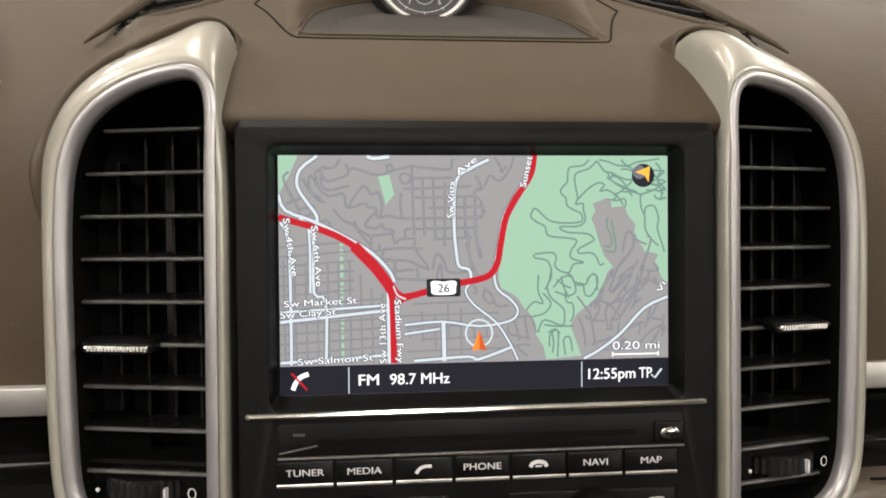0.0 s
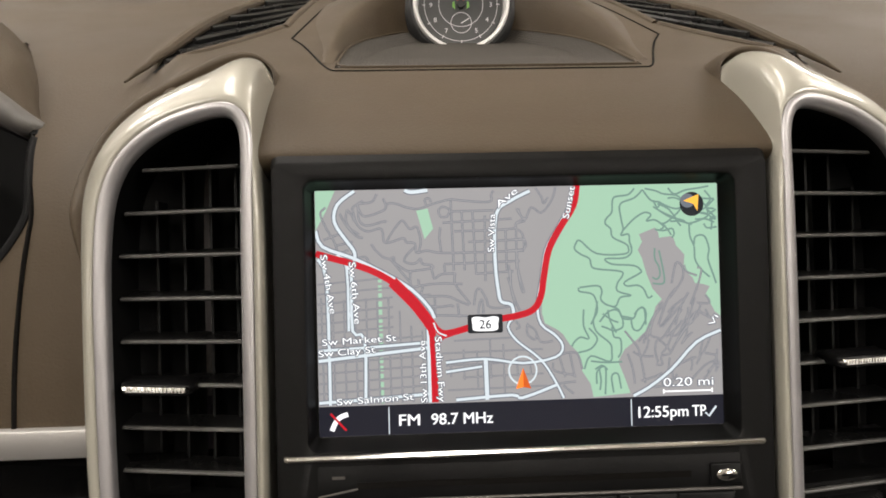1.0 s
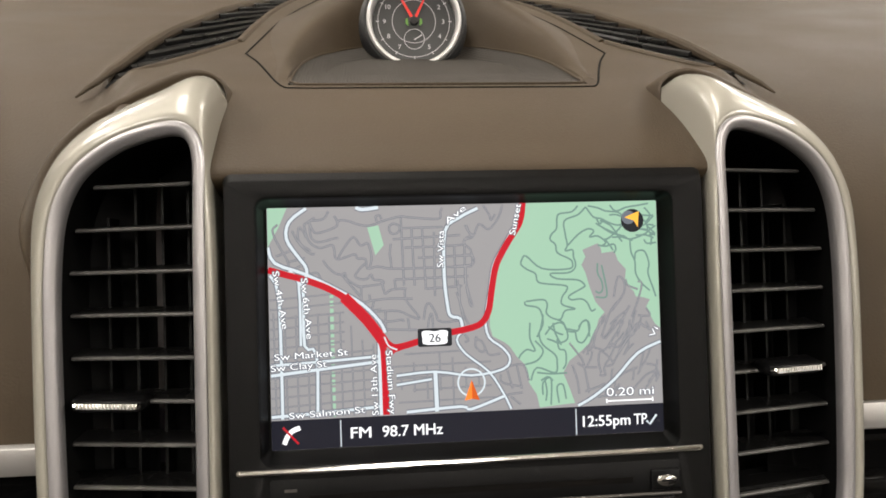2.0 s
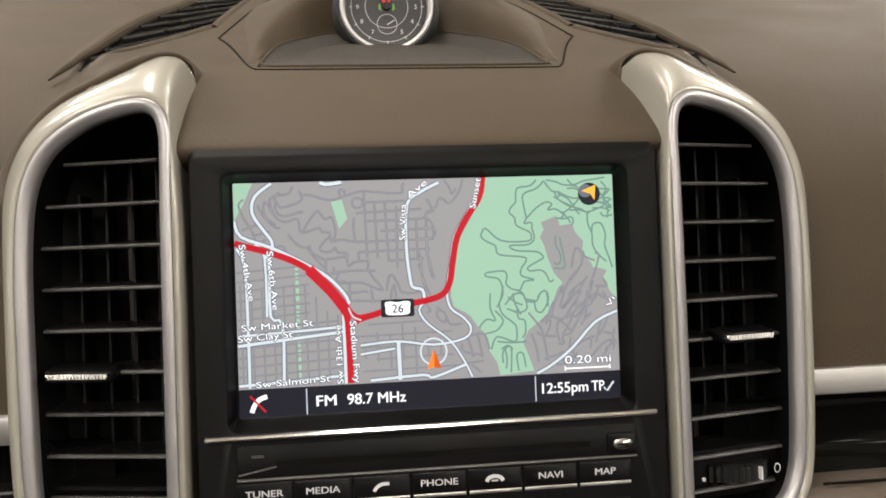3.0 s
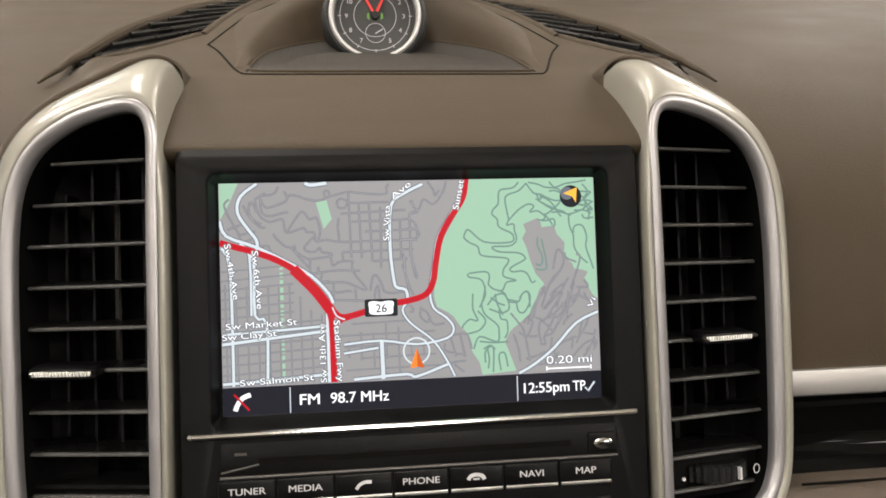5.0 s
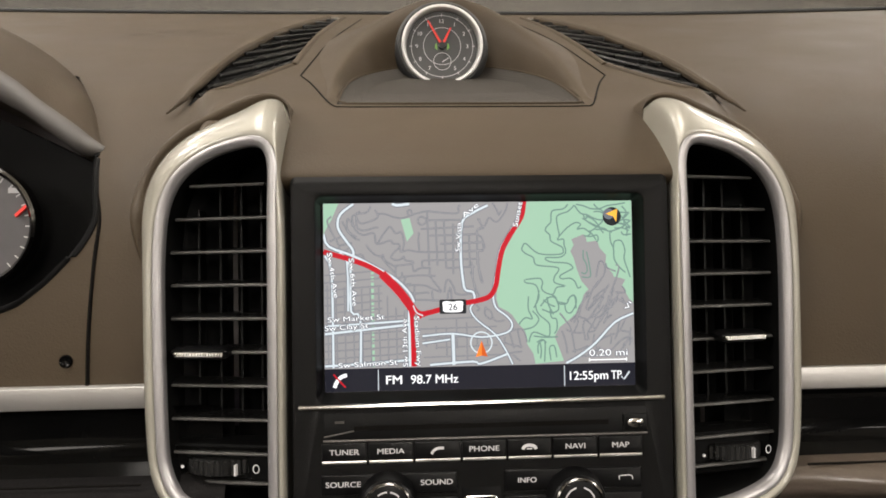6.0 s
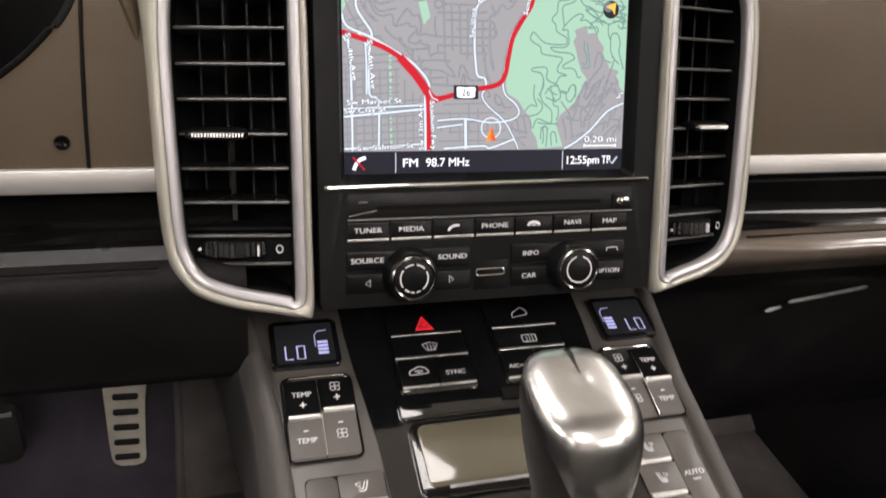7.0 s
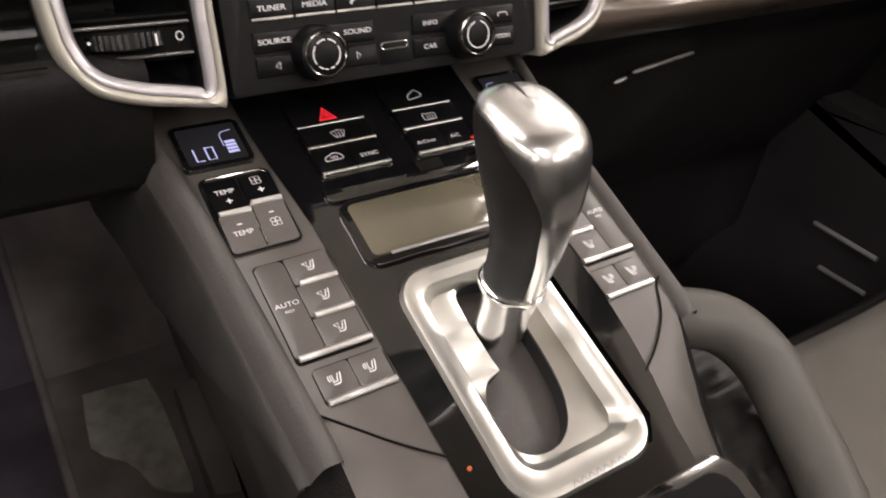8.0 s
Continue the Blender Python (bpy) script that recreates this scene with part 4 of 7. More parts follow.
# ---- infotainment unit ----
MAP_ROUTE = [(22.3, 46.0), (20.9, 38.2), (15.2, 29.4), (11.1, 21.7), (9.0, 11.8), (7.6, 4.1), (4.5, -0.7), (-1.8, -2.8), (-10.6, -4.2), (-19.4, -6.6), (-26.0, -8.3), (-29.9, -8.4), (-33.1, -5.6), (-35.7, -1.8), (-39.3, 2.8), (-45.3, 9.1), (-53.8, 14.6), (-63.3, 18.4), (-70.7, 20.6), (-76.2, 22.3)]
MAP_GREEN = [(23.8, 45.7), (22.8, 41.2), (19.8, 34.3), (12.6, 22), (10, 13.5), (8.5, 4.3), (8, 0.4), (7.9, -2), (9, -5.9), (13.6, -8.4), (15.6, -10.1), (18.2, -14.1), (21.3, -17.3), (22.7, -24.4), (25.7, -29.2), (26.7, -34.2), (40.8, -33.1), (38.6, -26.7), (36.4, -21.1), (39, -16.6), (43.9, -12.9), (49, -8.4), (51.3, -0.7), (53.8, 2), (50.3, 6.1), (48.1, 12.1), (46.6, 17.7), (45.1, 20.9), (46.8, 24), (45.7, 26.8), (51.9, 29.2), (53.1, 27.3), (53.4, 25.3), (58.7, 25.9), (59.8, 22.3), (63, 18.7), (62.4, 13.2), (65.9, 9.9), (66.7, 7.8), (70, 7.3), (72.4, 6.4), (70.6, 3.3), (74.1, -3.1), (76.2, -4.9), (76.2, 45.7)]
MAP_ROADS = [
    (1.3, [(4.4, 44.1), (-3.2, 40.4), (-8.5, 35.6), (-9.3, 18.6), (-8.3, 6.5), (-7.2, 2.6), (-3.5, 1.4), (-2.7, -3.4)]),
    (0.9, [(-2.7, -3.4), (-5.1, -6.7), (-1.8, -12.2), (7.0, -19.4), (12.5, -28.0), (15.4, -34.2)]),
    (1.3, [(-61.5, 45.4), (-67.9, 40.4), (-69.1, 34.0), (-65.3, 27.6), (-62.2, 23.3), (-61.8, 20.1), (-63.3, 17.9)]),
    (1.3, [(-76.1, 30.9), (-73.6, 24.8), (-62.3, 20.3), (-49.5, 13.6), (-41.0, 8.2), (-34.6, 1.4), (-32.6, -2.9)]),
    (1.3, [(-76.0, -17.7), (-54.1, -15.6), (-34.7, -13.8)]), (1.1, [(-76.0, -13.9), (-54.1, -12.9), (-34.7, -11.8)]),
    (1.3, [(-35.1, -6.2), (-35.0, -20.3), (-34.9, -34.2)]), (1.2, [(-75.6, 20.2), (-72.5, 12.7), (-72.0, -15.2), (-72.0, -34.2)]),
    (1.2, [(-64.8, 19.0), (-63.2, 12.6), (-63.2, -6.8), (-58.8, -10.1), (-58.9, -34.2)]), (1.0, [(-68.6, 21.6), (-64.9, 16.9), (-64.6, -6.8)]),
    (1.2, [(-76.1, -33.2), (-54.3, -32.2), (-34.9, -31.0)]),
    (1.0, [(-28.7, -19.6), (-14.0, -18.6), (0.3, -20.6), (12.6, -18.7), (15.5, -14.7), (12.6, -10.3), (7.5, -6.2), (6.3, 0.9), (8.0, 10.7), (10.0, 21.7), (14.4, 29.6), (20.0, 38.8)]),
    (1.7, [(-13.8, -18.6), (-13.5, -33.9)]), (1.0, [(-28.8, -23.1), (-15.2, -21.4)]), (1.2, [(-25.2, -33.6), (-4.2, -32.4), (-0.3, -33.6), (12.9, -29.1)]),
    (1.2, [(76.1, -10.3), (66.6, -14.6), (56.9, -24.5), (48.1, -31.0), (41.9, -34.2)]), (1.5, [(-42.7, 45.4), (-40.2, 44.5), (-34.1, 45.2)])]

def hill_lanes(draw):
    """Winding lanes on the hills west of the park."""
    draw([(-62.4, 39.1), (-59.7, 40.9), (-58.2, 41.7)])
    draw([(-60.5, 40.6), (-55.1, 41.2), (-53.1, 44.2)])
    draw([(-50.9, 42.4), (-49.8, 39.9), (-50.6, 38), (-56.8, 35.9), (-59, 36.7), (-60.5, 40.2)])
    draw([(-49.8, 39.9), (-48.3, 40.6), (-45.2, 40.1), (-42.2, 38.9), (-37.6, 38.2), (-32.9, 39.8), (-25.8, 41.5), (-22, 41.1), (-11, 40.3), (-10.2, 43), (-9.3, 44.5)])
    draw([(-34.8, 39.8), (-35.1, 41.7), (-33.6, 42.1), (-32.9, 40.5)])
    draw([(-62.4, 39.1), (-60.7, 32.9), (-56.9, 30.2), (-52.3, 31.2), (-51.2, 29.6), (-50.2, 25.7), (-43.6, 27.4), (-42.5, 25.8), (-39.4, 25.4), (-38.8, 21.9), (-34.9, 22.5), (-30.3, 21.6), (-24.1, 21.4)])
    draw([(-60.1, 39.8), (-59.9, 34.5), (-56.9, 32.4), (-50.7, 33.8), (-49.6, 33.4)])
    draw([(-67, 37), (-64.5, 32.3), (-60.8, 28.4), (-58.5, 27.9)])
    draw([(-64.3, 38.4), (-64.8, 34.6), (-63.4, 31.5), (-60, 29.1)])
    draw([(-64.3, 38.4), (-62.5, 36.4), (-61.8, 34.1)])
    draw([(-49.8, 26.1), (-47.8, 29.5), (-44.6, 33.6), (-43.1, 33.5), (-41.6, 31.2), (-40.5, 30.8), (-38.5, 31.5), (-37.4, 28.4), (-37.1, 25.3), (-38, 21.9)])
    draw([(-39.5, 23.8), (-41.9, 21.6), (-43.5, 19), (-41.2, 17.8), (-38.9, 18), (-37.3, 19.5), (-36.6, 17.6), (-33.5, 17.1), (-33.1, 15.9), (-40.5, 15), (-42, 14.9), (-46.6, 17.9), (-47.3, 20.3), (-48.4, 19.5)])
    draw([(-55.5, 25.5), (-54.1, 23.2), (-51.1, 20.4), (-48.4, 19.5), (-46.6, 17.2), (-41.4, 10.9)])
    draw([(-33.5, 17.1), (-32.8, 13.6), (-32.1, 12), (-29.7, 13.5), (-24.3, 13.7)])
    draw([(-41.2, 15.5), (-41, 9.3), (-36.8, 9.5), (-37.3, 6.1), (-33.8, 6)])
    draw([(-41, 9.2), (-38.3, 9.2), (-38.3, 11.9)])
    draw([(-38.3, 9.4), (-30.6, 10.1), (-21.7, 9.7)])
    draw([(-36.1, 5.3), (-27.6, 5.2), (-23, 3.2), (-19.2, 2.2), (-24.4, 9.4), (-24.4, 14.1)])
    draw([(-36.2, 2.2), (-30.9, 1.3), (-26.2, 1.8), (-25.4, 1)])
    draw([(-30.2, 36.6), (-29.8, 38.1), (-28.2, 38.8), (-26, 37.6), (-26.8, 35.3), (-29.1, 35), (-30.2, 36.6)])
    draw([(-17.7, 1.5), (-16.7, 6.8), (-15.1, 7.5), (-12.9, 3.6), (-12.2, 1.2), (-9.1, 0.3), (-3.6, 0.9)])
    draw([(-16.2, -2.4), (-15.7, 1.4), (-14.5, 3.7), (-14.1, -3.3)])
    draw([(-73.3, 27.3), (-67.6, 29.4)])
    draw([(-72.2, 39.4), (-74.2, 37.2), (-72.4, 32.2), (-69.2, 26.4), (-67.7, 22.5), (-63.9, 23.5)])
    draw([(-68.4, 25.2), (-62.3, 26.5)])
    draw([(-61.7, 20), (-57.9, 20.7), (-56.5, 18.3)])
    draw([(-9, 29.7), (-1.9, 30.1), (-1.1, 31.8), (2.5, 32.9)])
    draw([(2.9, 33.6), (1, 34.5), (-0.1, 37.6)])
    draw([(-0.8, 13.9), (0.5, 6.9), (1.7, 6.1)])
    draw([(-3.6, 14.8), (-3.4, 7.1), (-2, 0.8)])


def block_lanes(draw):
    """Straight streets of the middle blocks."""
    draw([(-25.5, 41.1), (-24.9, 14.8)])
    draw([(-21.5, 37.1), (-20.8, 14.7)])
    draw([(-17.4, 37), (-16.5, 13)])
    draw([(-12.8, 35.3), (-13.1, 10.5)])
    draw([(-5.1, 29.6), (-4.9, 14.1)])
    draw([(-1.1, 30.3), (-1.2, 14.7)])
    draw([(-25.6, 37), (-9.2, 37.1)])
    draw([(-28.8, 32.8), (-2.6, 33.8)])
    draw([(-24.5, 29.5), (-9.4, 29.6)])
    draw([(-19.3, 25.4), (2.3, 25.9)])
    draw([(-24.1, 21.4), (1.8, 21.6)])
    draw([(-28.5, 17.3), (0.1, 17.8)])
    draw([(-16.5, 13.4), (-2.4, 14)])
    draw([(-29.6, 31.2), (-30.1, 27.3), (-29.5, 21.9)])
    draw([(-28.5, 17.3), (-28.2, 14.2)])
    draw([(-32.3, 5.1), (-32.3, -1.7)])
    draw([(-37.1, -1.5), (-20.1, -2.3)])
    draw([(-23.8, 2.5), (-23.2, -2.9)])


def park_paths(draw):
    """Winding paths in the park."""
    draw([(44.3, 44.2), (41.8, 41.9), (36.9, 41.2), (35.8, 39.3), (35.5, 35.4), (33.4, 33.1), (32.9, 31.1), (34.9, 29.1), (35.6, 25.9), (40.3, 23.4), (41.5, 21.8), (40.2, 19.5), (29.3, 19.9), (23.1, 24.9), (21.4, 23.7), (21, 21.7), (23.3, 19.7), (26.5, 18), (27.2, 15.2), (29.5, 14), (38.4, 12.9), (38.7, 10.9), (37, 8.6), (36.9, 5.5), (42.1, 3.7), (38, 3.1), (36.3, 0), (34.7, -0.3)])
    draw([(47.5, 43.7), (44.2, 40.6), (38.8, 38.4), (39, 32.9), (39.7, 28.9), (38.8, 26.6), (41.7, 26.9), (42, 24.1), (42.7, 21.7), (42.2, 19.4), (39.3, 17.9), (32.5, 17.8), (35.2, 15.7), (43.3, 15), (46.1, 13), (45.2, 11.8), (39.8, 8.9), (40.6, 7.3), (44.6, 7.5), (47, 5.9), (48.5, 2.7), (50.2, 3.4)])
    draw([(39.7, 28.5), (43.9, 32.7), (48, 35), (50.5, 34.1), (48.7, 31.8), (52, 32.1), (55.2, 29.6), (53.5, 28.1)])
    draw([(47.5, 43.7), (50.6, 39.6), (53.9, 38.8), (53, 36.8), (51.5, 39.6)])
    draw([(48.4, 44.1), (52.4, 43.2), (55.6, 41.9), (60.5, 41.3), (62.9, 39.3)])
    draw([(53.9, 38.8), (57.1, 37.1), (60.3, 36.2), (62.8, 36.9)])
    draw([(51.9, 28.5), (55.1, 28), (58.4, 28.7), (59.2, 26.7), (58.3, 25.2)])
    draw([(65.1, 30.5), (65.3, 25.7), (66.8, 21.7), (67, 16.9), (69.3, 12.9), (72.5, 10)])
    draw([(66.8, 22.5), (67.3, 25.3), (69.8, 26), (71.4, 24.7), (72.5, 20.7), (72, 16.8), (73.8, 11.1), (74.9, 7.5)])
    draw([(70.8, 30.3), (72, 28.7), (75.7, 29)])
    draw([(53.8, 35.6), (57.8, 33.1), (62.6, 31.8), (65.1, 30.5), (70.9, 32.3), (73.4, 34.2), (75.6, 35.7)])
    draw([(51.4, 37.2), (55.4, 34.7), (60.2, 32.6)])
    draw([(71.3, 43), (73.6, 39.8), (71.9, 36.6), (75.4, 32.5)])
    draw([(57.3, 44.2), (59.7, 41.8), (63.9, 43.2), (68.8, 43.9), (73, 44.6)])
    draw([(22.1, 7.2), (22.5, 5.7), (27.6, 4.3), (29, -1.2), (27.3, -5.1), (26.4, -6.8)])
    draw([(22.5, 7.2), (29.3, 7.7), (30.9, 5.7), (30.4, 2.6), (32.3, 0.6), (34.7, -0.3), (37.1, -1.6), (38.6, -4.8), (42.6, -5), (44.3, -1.9), (46.8, -1.2), (47.4, -7.5)])
    draw([(51.6, 21.4), (51.5, 17.5), (53, 14.3), (53.3, 11.1), (52, 9.6), (50.4, 10.4)])
    draw([(53.2, 20.6), (54.9, 11.1), (54.4, 7.9), (50.4, 8.1)])
    draw([(29.1, 1.8), (28.2, -2.8), (27.3, -5.9), (28.7, -9.9), (33.4, -14), (34.1, -17.1), (33.2, -21), (26, -18.7), (23.5, -23.6)])
    draw([(23.8, -1.1), (23.6, -7.3), (25.5, -12.1), (22.3, -11.5), (19.8, -13.4), (19, -14.9)])
    draw([(25.6, -8.2), (28.7, -12.2), (26.1, -16), (21.3, -17.3)])
    draw([(29.7, -6), (33, -2.3), (36.3, -1.6), (38.2, -4), (38.5, -8), (35.2, -9.4), (32.8, -8.5), (30.4, -7.6)])
    draw([(31, -2.9), (34.5, -5.4), (36.9, -6.3)])
    draw([(33, -1.5), (33.7, -5.4), (36, -10.2)])
    draw([(34.4, -7.8), (35.1, -11.7), (37.5, -12.6), (37.7, -17.3), (36.4, -19.6)])
    draw([(41.8, -5.4), (42.5, -8.9), (44.9, -9.4), (47.4, -5.2), (47.2, -1.7), (45.2, -1.2), (43.1, -3.5)])
    draw([(38.2, -4), (42.6, -5)])
    draw([(26, -20.6), (31.6, -21.3), (38, -21.2)])
    draw([(28.1, -29.3), (28.3, -24.6), (31.5, -23.2), (31.2, -33.3)])
    draw([(34.4, -32.7), (33.8, -26.5), (36.2, -25.8), (37.3, -31.3)])
    draw([(29.1, -23.9), (29.7, -27.8), (29.2, -31.7)])
    draw([(27.5, -23.8), (30.3, -22.4), (32.3, -24.1)])


def slope_lanes(draw):
    """Lanes on the slopes round the park."""
    draw([(-0.8, 37.6), (2.3, 33.3), (4.8, 37.9), (8.7, 35.8), (12.8, 40.7), (14.2, 45.3)])
    draw([(-1, 29.9), (-0.9, 32.2), (2.3, 33.6)])
    draw([(-1, 29.9), (1.3, 27.8), (1.9, 22.4)])
    draw([(-4.3, 25.7), (1.6, 25.9), (1.9, 22.4), (-4.4, 21.8)])
    draw([(-0.9, 21.7), (-0.7, 14.7), (1.4, 6.1)])
    draw([(-4.7, 11.8), (-3.3, 7.1), (-1.8, 2.4), (-0.4, -0.8)])
    draw([(-4.2, 16.4), (-3.6, 8.6)])
    draw([(6.6, 45.2), (8.9, 41.6), (9.6, 39.3), (11.3, 41.6)])
    draw([(64.1, 4.4), (60.6, -1.8), (58.7, -8)])
    draw([(70.6, 3.3), (72.2, 0.1), (67.2, 0.3)])
    draw([(67.7, 13.7), (69.3, 12.9), (67.9, 7.4), (64.7, -0.4)])
    draw([(56.7, 2.3), (61.8, 9.2), (62, 14), (59.6, 15.6), (57.7, 7.8)])
    draw([(62.8, 14.7), (63.6, 12.3), (67.6, 10.6)])
    draw([(52.2, -7.7), (55.8, 1.6), (59.3, 6.2)])
    draw([(63.6, -8.2), (67.1, -2.8), (72, -5.4), (74.5, -4.7)])
    draw([(39.2, -9.6), (42.3, -13.6), (44.6, -17.6), (46.6, -29.5)])
    draw([(40.1, -18.2), (41.9, -23.8), (42.6, -29.6)])
    draw([(42.2, -17.5), (45.3, -19.2), (50.2, -19.5)])
    draw([(50.9, -22.6), (53.3, -22.7), (53, -19.6), (56.7, -18.2), (52, -13.3), (50.7, -17.1), (51.7, -21.9)])
    draw([(50.7, -3.8), (48.9, -10.8), (51.3, -12.4), (53.7, -12.6), (57.1, -8), (61.4, -1.9)])
    draw([(46.3, -14.6), (47.3, -10.7), (49.9, -5.3), (54.2, 0.8)])
    draw([(55.4, -9.5), (58.6, -12), (62.9, -6.7), (63.9, -1.2)])
    draw([(62.8, -9), (58.5, -15.1), (56.7, -18.2)])
    draw([(65.2, -10.7), (62.6, -13), (60.9, -15.2)])
    draw([(69.8, -18.8), (74.7, -19.8)])
    draw([(56.5, -25.2), (60.7, -22.3), (66.5, -20.2)])
    draw([(45, -28.6), (49.9, -27.3), (53.2, -25.9)])
    draw([(63.7, -29.5), (69.6, -23.5), (74.7, -21.4)])
    draw([(49.8, -31.2), (54.7, -30.6)])
    draw([(70.3, -4.6), (67.1, -2.9), (64.5, -7.5), (67.1, -4.5)])
    draw([(72, -5.5), (70.4, -2.2)])
    draw([(1.8, -6.4), (4.9, -8), (7.2, -12.8), (11.9, -12.6)])
    draw([(2.6, -5.6), (2.1, -9.5), (4.8, -11.9), (5.7, -10.4)])
    draw([(13.3, -18.1), (20.5, -17.3), (22.7, -23.6)])
    draw([(14.1, -18.5), (16.2, -26.4)])
    draw([(18.1, -17.6), (19.8, -26.6)])
    draw([(11.7, -20.7), (12.3, -23.9), (20.2, -25.8)])
    draw([(6.6, -31.3), (10.6, -30), (14.6, -28.6), (20.2, -28.1)])
    draw([(15.3, -29.4), (19.2, -32.7)])
    draw([(-2.1, -4.6), (-0.6, -7), (-2.1, -7.7)])


def wander(rng, x, y, heading, n, step, curl, inside):
    """A winding lane that stays inside a patch."""
    pts, bend = [(x, y)], 0.0
    for _ in range(n):
        bend = 0.75 * bend + rng.uniform(-curl, curl)
        heading += bend
        x, y = x + step * math.cos(heading), y + step * math.sin(heading)
        if not inside(x, y):
            break
        pts.append((x, y))
    return pts


def screen_picture(screen):
    """The lit street map, layer upon layer, in millimetres from the screen's middle."""
    mm = FACE @ Matrix.Diagonal((0.001, 0.001, 0.001, 1))
    rng = random.Random(5)
    part("map_park", prism(MAP_GREEN, 0.02, 0.05), MAP_PARK, screen, "pale green park on the map", mm)
    part("map_green", prism([(-76.1, 45.7), (-68.7, 45.7), (-72.2, 37.9), (-76.1, 30.9)], 0.02, 0.05), MAP_PARK, screen, "", mm)
    small = prism([(-38.5, 37.6), (-34.2, 38.3), (-32.3, 30.7), (-35.6, 26.8)], 0.02, 0.05)
    for j in range(16):
        part("map_green", prism([(-53.4, 13.0 - j * 3), (-52.0, 13.0 - j * 3), (-52.0, 11.0 - j * 3), (-53.4, 11.0 - j * 3)][::-1], 0.02, 0.05), MAP_PARK, screen, "", mm)
    part("map_green", small, MAP_PARK, screen, "", mm)
    lanes, paths, cores = bmesh.new(), bmesh.new(), bmesh.new()

    def lane(pts, w=0.85, bm=None, curved=False):
        """A street: a dark casing with a paler middle."""
        if len(pts) > 1:
            if curved and len(pts) > 2:
                pts = [p.to_tuple()[:2] for p in spline([(a, b, 0) for a, b in pts], 4)]
            ribbon(pts, w, 0.09, bm=lanes if bm is None else bm)
            if bm is None:
                ribbon(pts, w * 0.48, 0.11, bm=cores)
    hill_lanes(lambda pts: lane(pts, 0.8, curved=True))
    block_lanes(lambda pts: lane(pts, 0.8))
    slope_lanes(lambda pts: lane(pts, 0.75, curved=True))
    park_paths(lambda pts: lane(pts, 0.70, paths, True))
    # street grids of the town
    for i in range(10):
        x = -74.6 + i * 4.15
        lane([(x, 9.0 - rng.uniform(0, 5) - max(0, i - 5) * 3.2), (x + 0.4, -34.0)], 0.6)
    for j in range(13):
        y = 12.0 - j * 3.7
        lane([(-76.0, y - 1.2), (-37.5 if y < -8 else -48.0, y + 0.8)], 0.6)
    for i in range(7):
        x = -27.0 + i * 5.0
        lane([(x, -11.0 - rng.uniform(0, 8)), (x + 0.2, -24.0 - rng.uniform(0, 9))], 0.6)
    for j in range(5):
        y = -11.5 - j * 4.6
        lane([(-30.5 + rng.uniform(0, 8), y), (rng.uniform(-6, 10), y + 0.6)], 0.6)
    # short closes on the eastern slope
    for _ in range(26):
        x, y = rng.uniform(44, 75), rng.uniform(-33, 2)
        lane(wander(rng, x, y, 1.0 + rng.uniform(-0.3, 0.3), rng.randint(6, 14), 0.9, 0.10, lambda a, b: a < 75.5 and b > -33.5 and not in_outline(a, b, MAP_GREEN)), 0.7)
    for _ in range(14):
        lane(wander(rng, rng.uniform(50, 75), rng.uniform(30, 44), rng.uniform(-0.6, 0.3), rng.randint(8, 18), 0.85, 0.16, lambda a, b: a < 75.5 and b < 45 and in_outline(a, b, MAP_GREEN)), 0.7, paths)
    part("map_lane_network", lanes, MAP_STREET, screen, "thin blue-grey street lines on the map", mm, kind="stuff")
    part("map_lane_core", cores, MAP_CORE, screen, "", mm, kind="stuff")
    part("map_path_network", paths, MAP_PATH, screen, "winding grey path lines on the map", mm, kind="stuff")
    for w, pts in MAP_ROADS:
        part("map_road_casing", ribbon([p.to_tuple()[:2] for p in spline([(a, b, 0) for a, b in pts], 3)], w * 0.92 + 0.75, 0.12), MAP_STREET, screen, "", mm)
    for w, pts in MAP_ROADS:
        part("map_road", ribbon([p.to_tuple()[:2] for p in spline([(a, b, 0) for a, b in pts], 3)], w * 0.92, 0.13), MAP_ROAD, screen, "", mm)
    red = ribbon([p.to_tuple()[:2] for p in spline([(a, b, 0) for a, b in MAP_ROUTE], 4)], 2.5, 0.17)
    ribbon([(-34.8, -2.9), (-33.4, -9.5), (-33.1, -18.2), (-33.0, -34.2)], 2.6, 0.171, bm=red)
    ribbon([p.to_tuple()[:2] for p in spline([(-48.0, 11.2, 0), (-40.5, 3.4, 0), (-36.6, -1.6, 0), (-33.2, -6.6, 0)], 4)], 4.2, 0.172, bm=red)
    ribbon([(-33.5, -13.0), (-29.5, -9.6), (-25.0, -8.2)], 2.2, 0.173, bm=red)
    part("map_motorway", red, MAP_RED, screen, "thick red motorway on the map", mm)
    part("map_slip_road", ribbon([p.to_tuple()[:2] for p in spline([(-33.0, -4.5, 0), (-31.4, -8.0, 0), (-28.2, -9.6, 0)], 4)], 0.6, 0.20), MAP_ROAD, screen, "", mm)

    def note(word, x0, y0, x1, y1, tall):
        turn = math.degrees(math.atan2(y1 - y0, x1 - x0))
        a = radians(turn)
        halo = bmesh.new()
        for k in range(6):
            b = math.pi * k / 3
            writing(word, x0 - math.sin(a) * tall * 0.5 + 0.3 * math.cos(b), y0 + math.cos(a) * tall * 0.5 + 0.3 * math.sin(b), 0.205 + 0.001 * k, height=tall, length=math.hypot(x1 - x0, y1 - y0), turn=turn, centre=False, bm=halo, heavy=0.011)
        part("map_halo", halo, MAP_STREET, screen, "", mm)
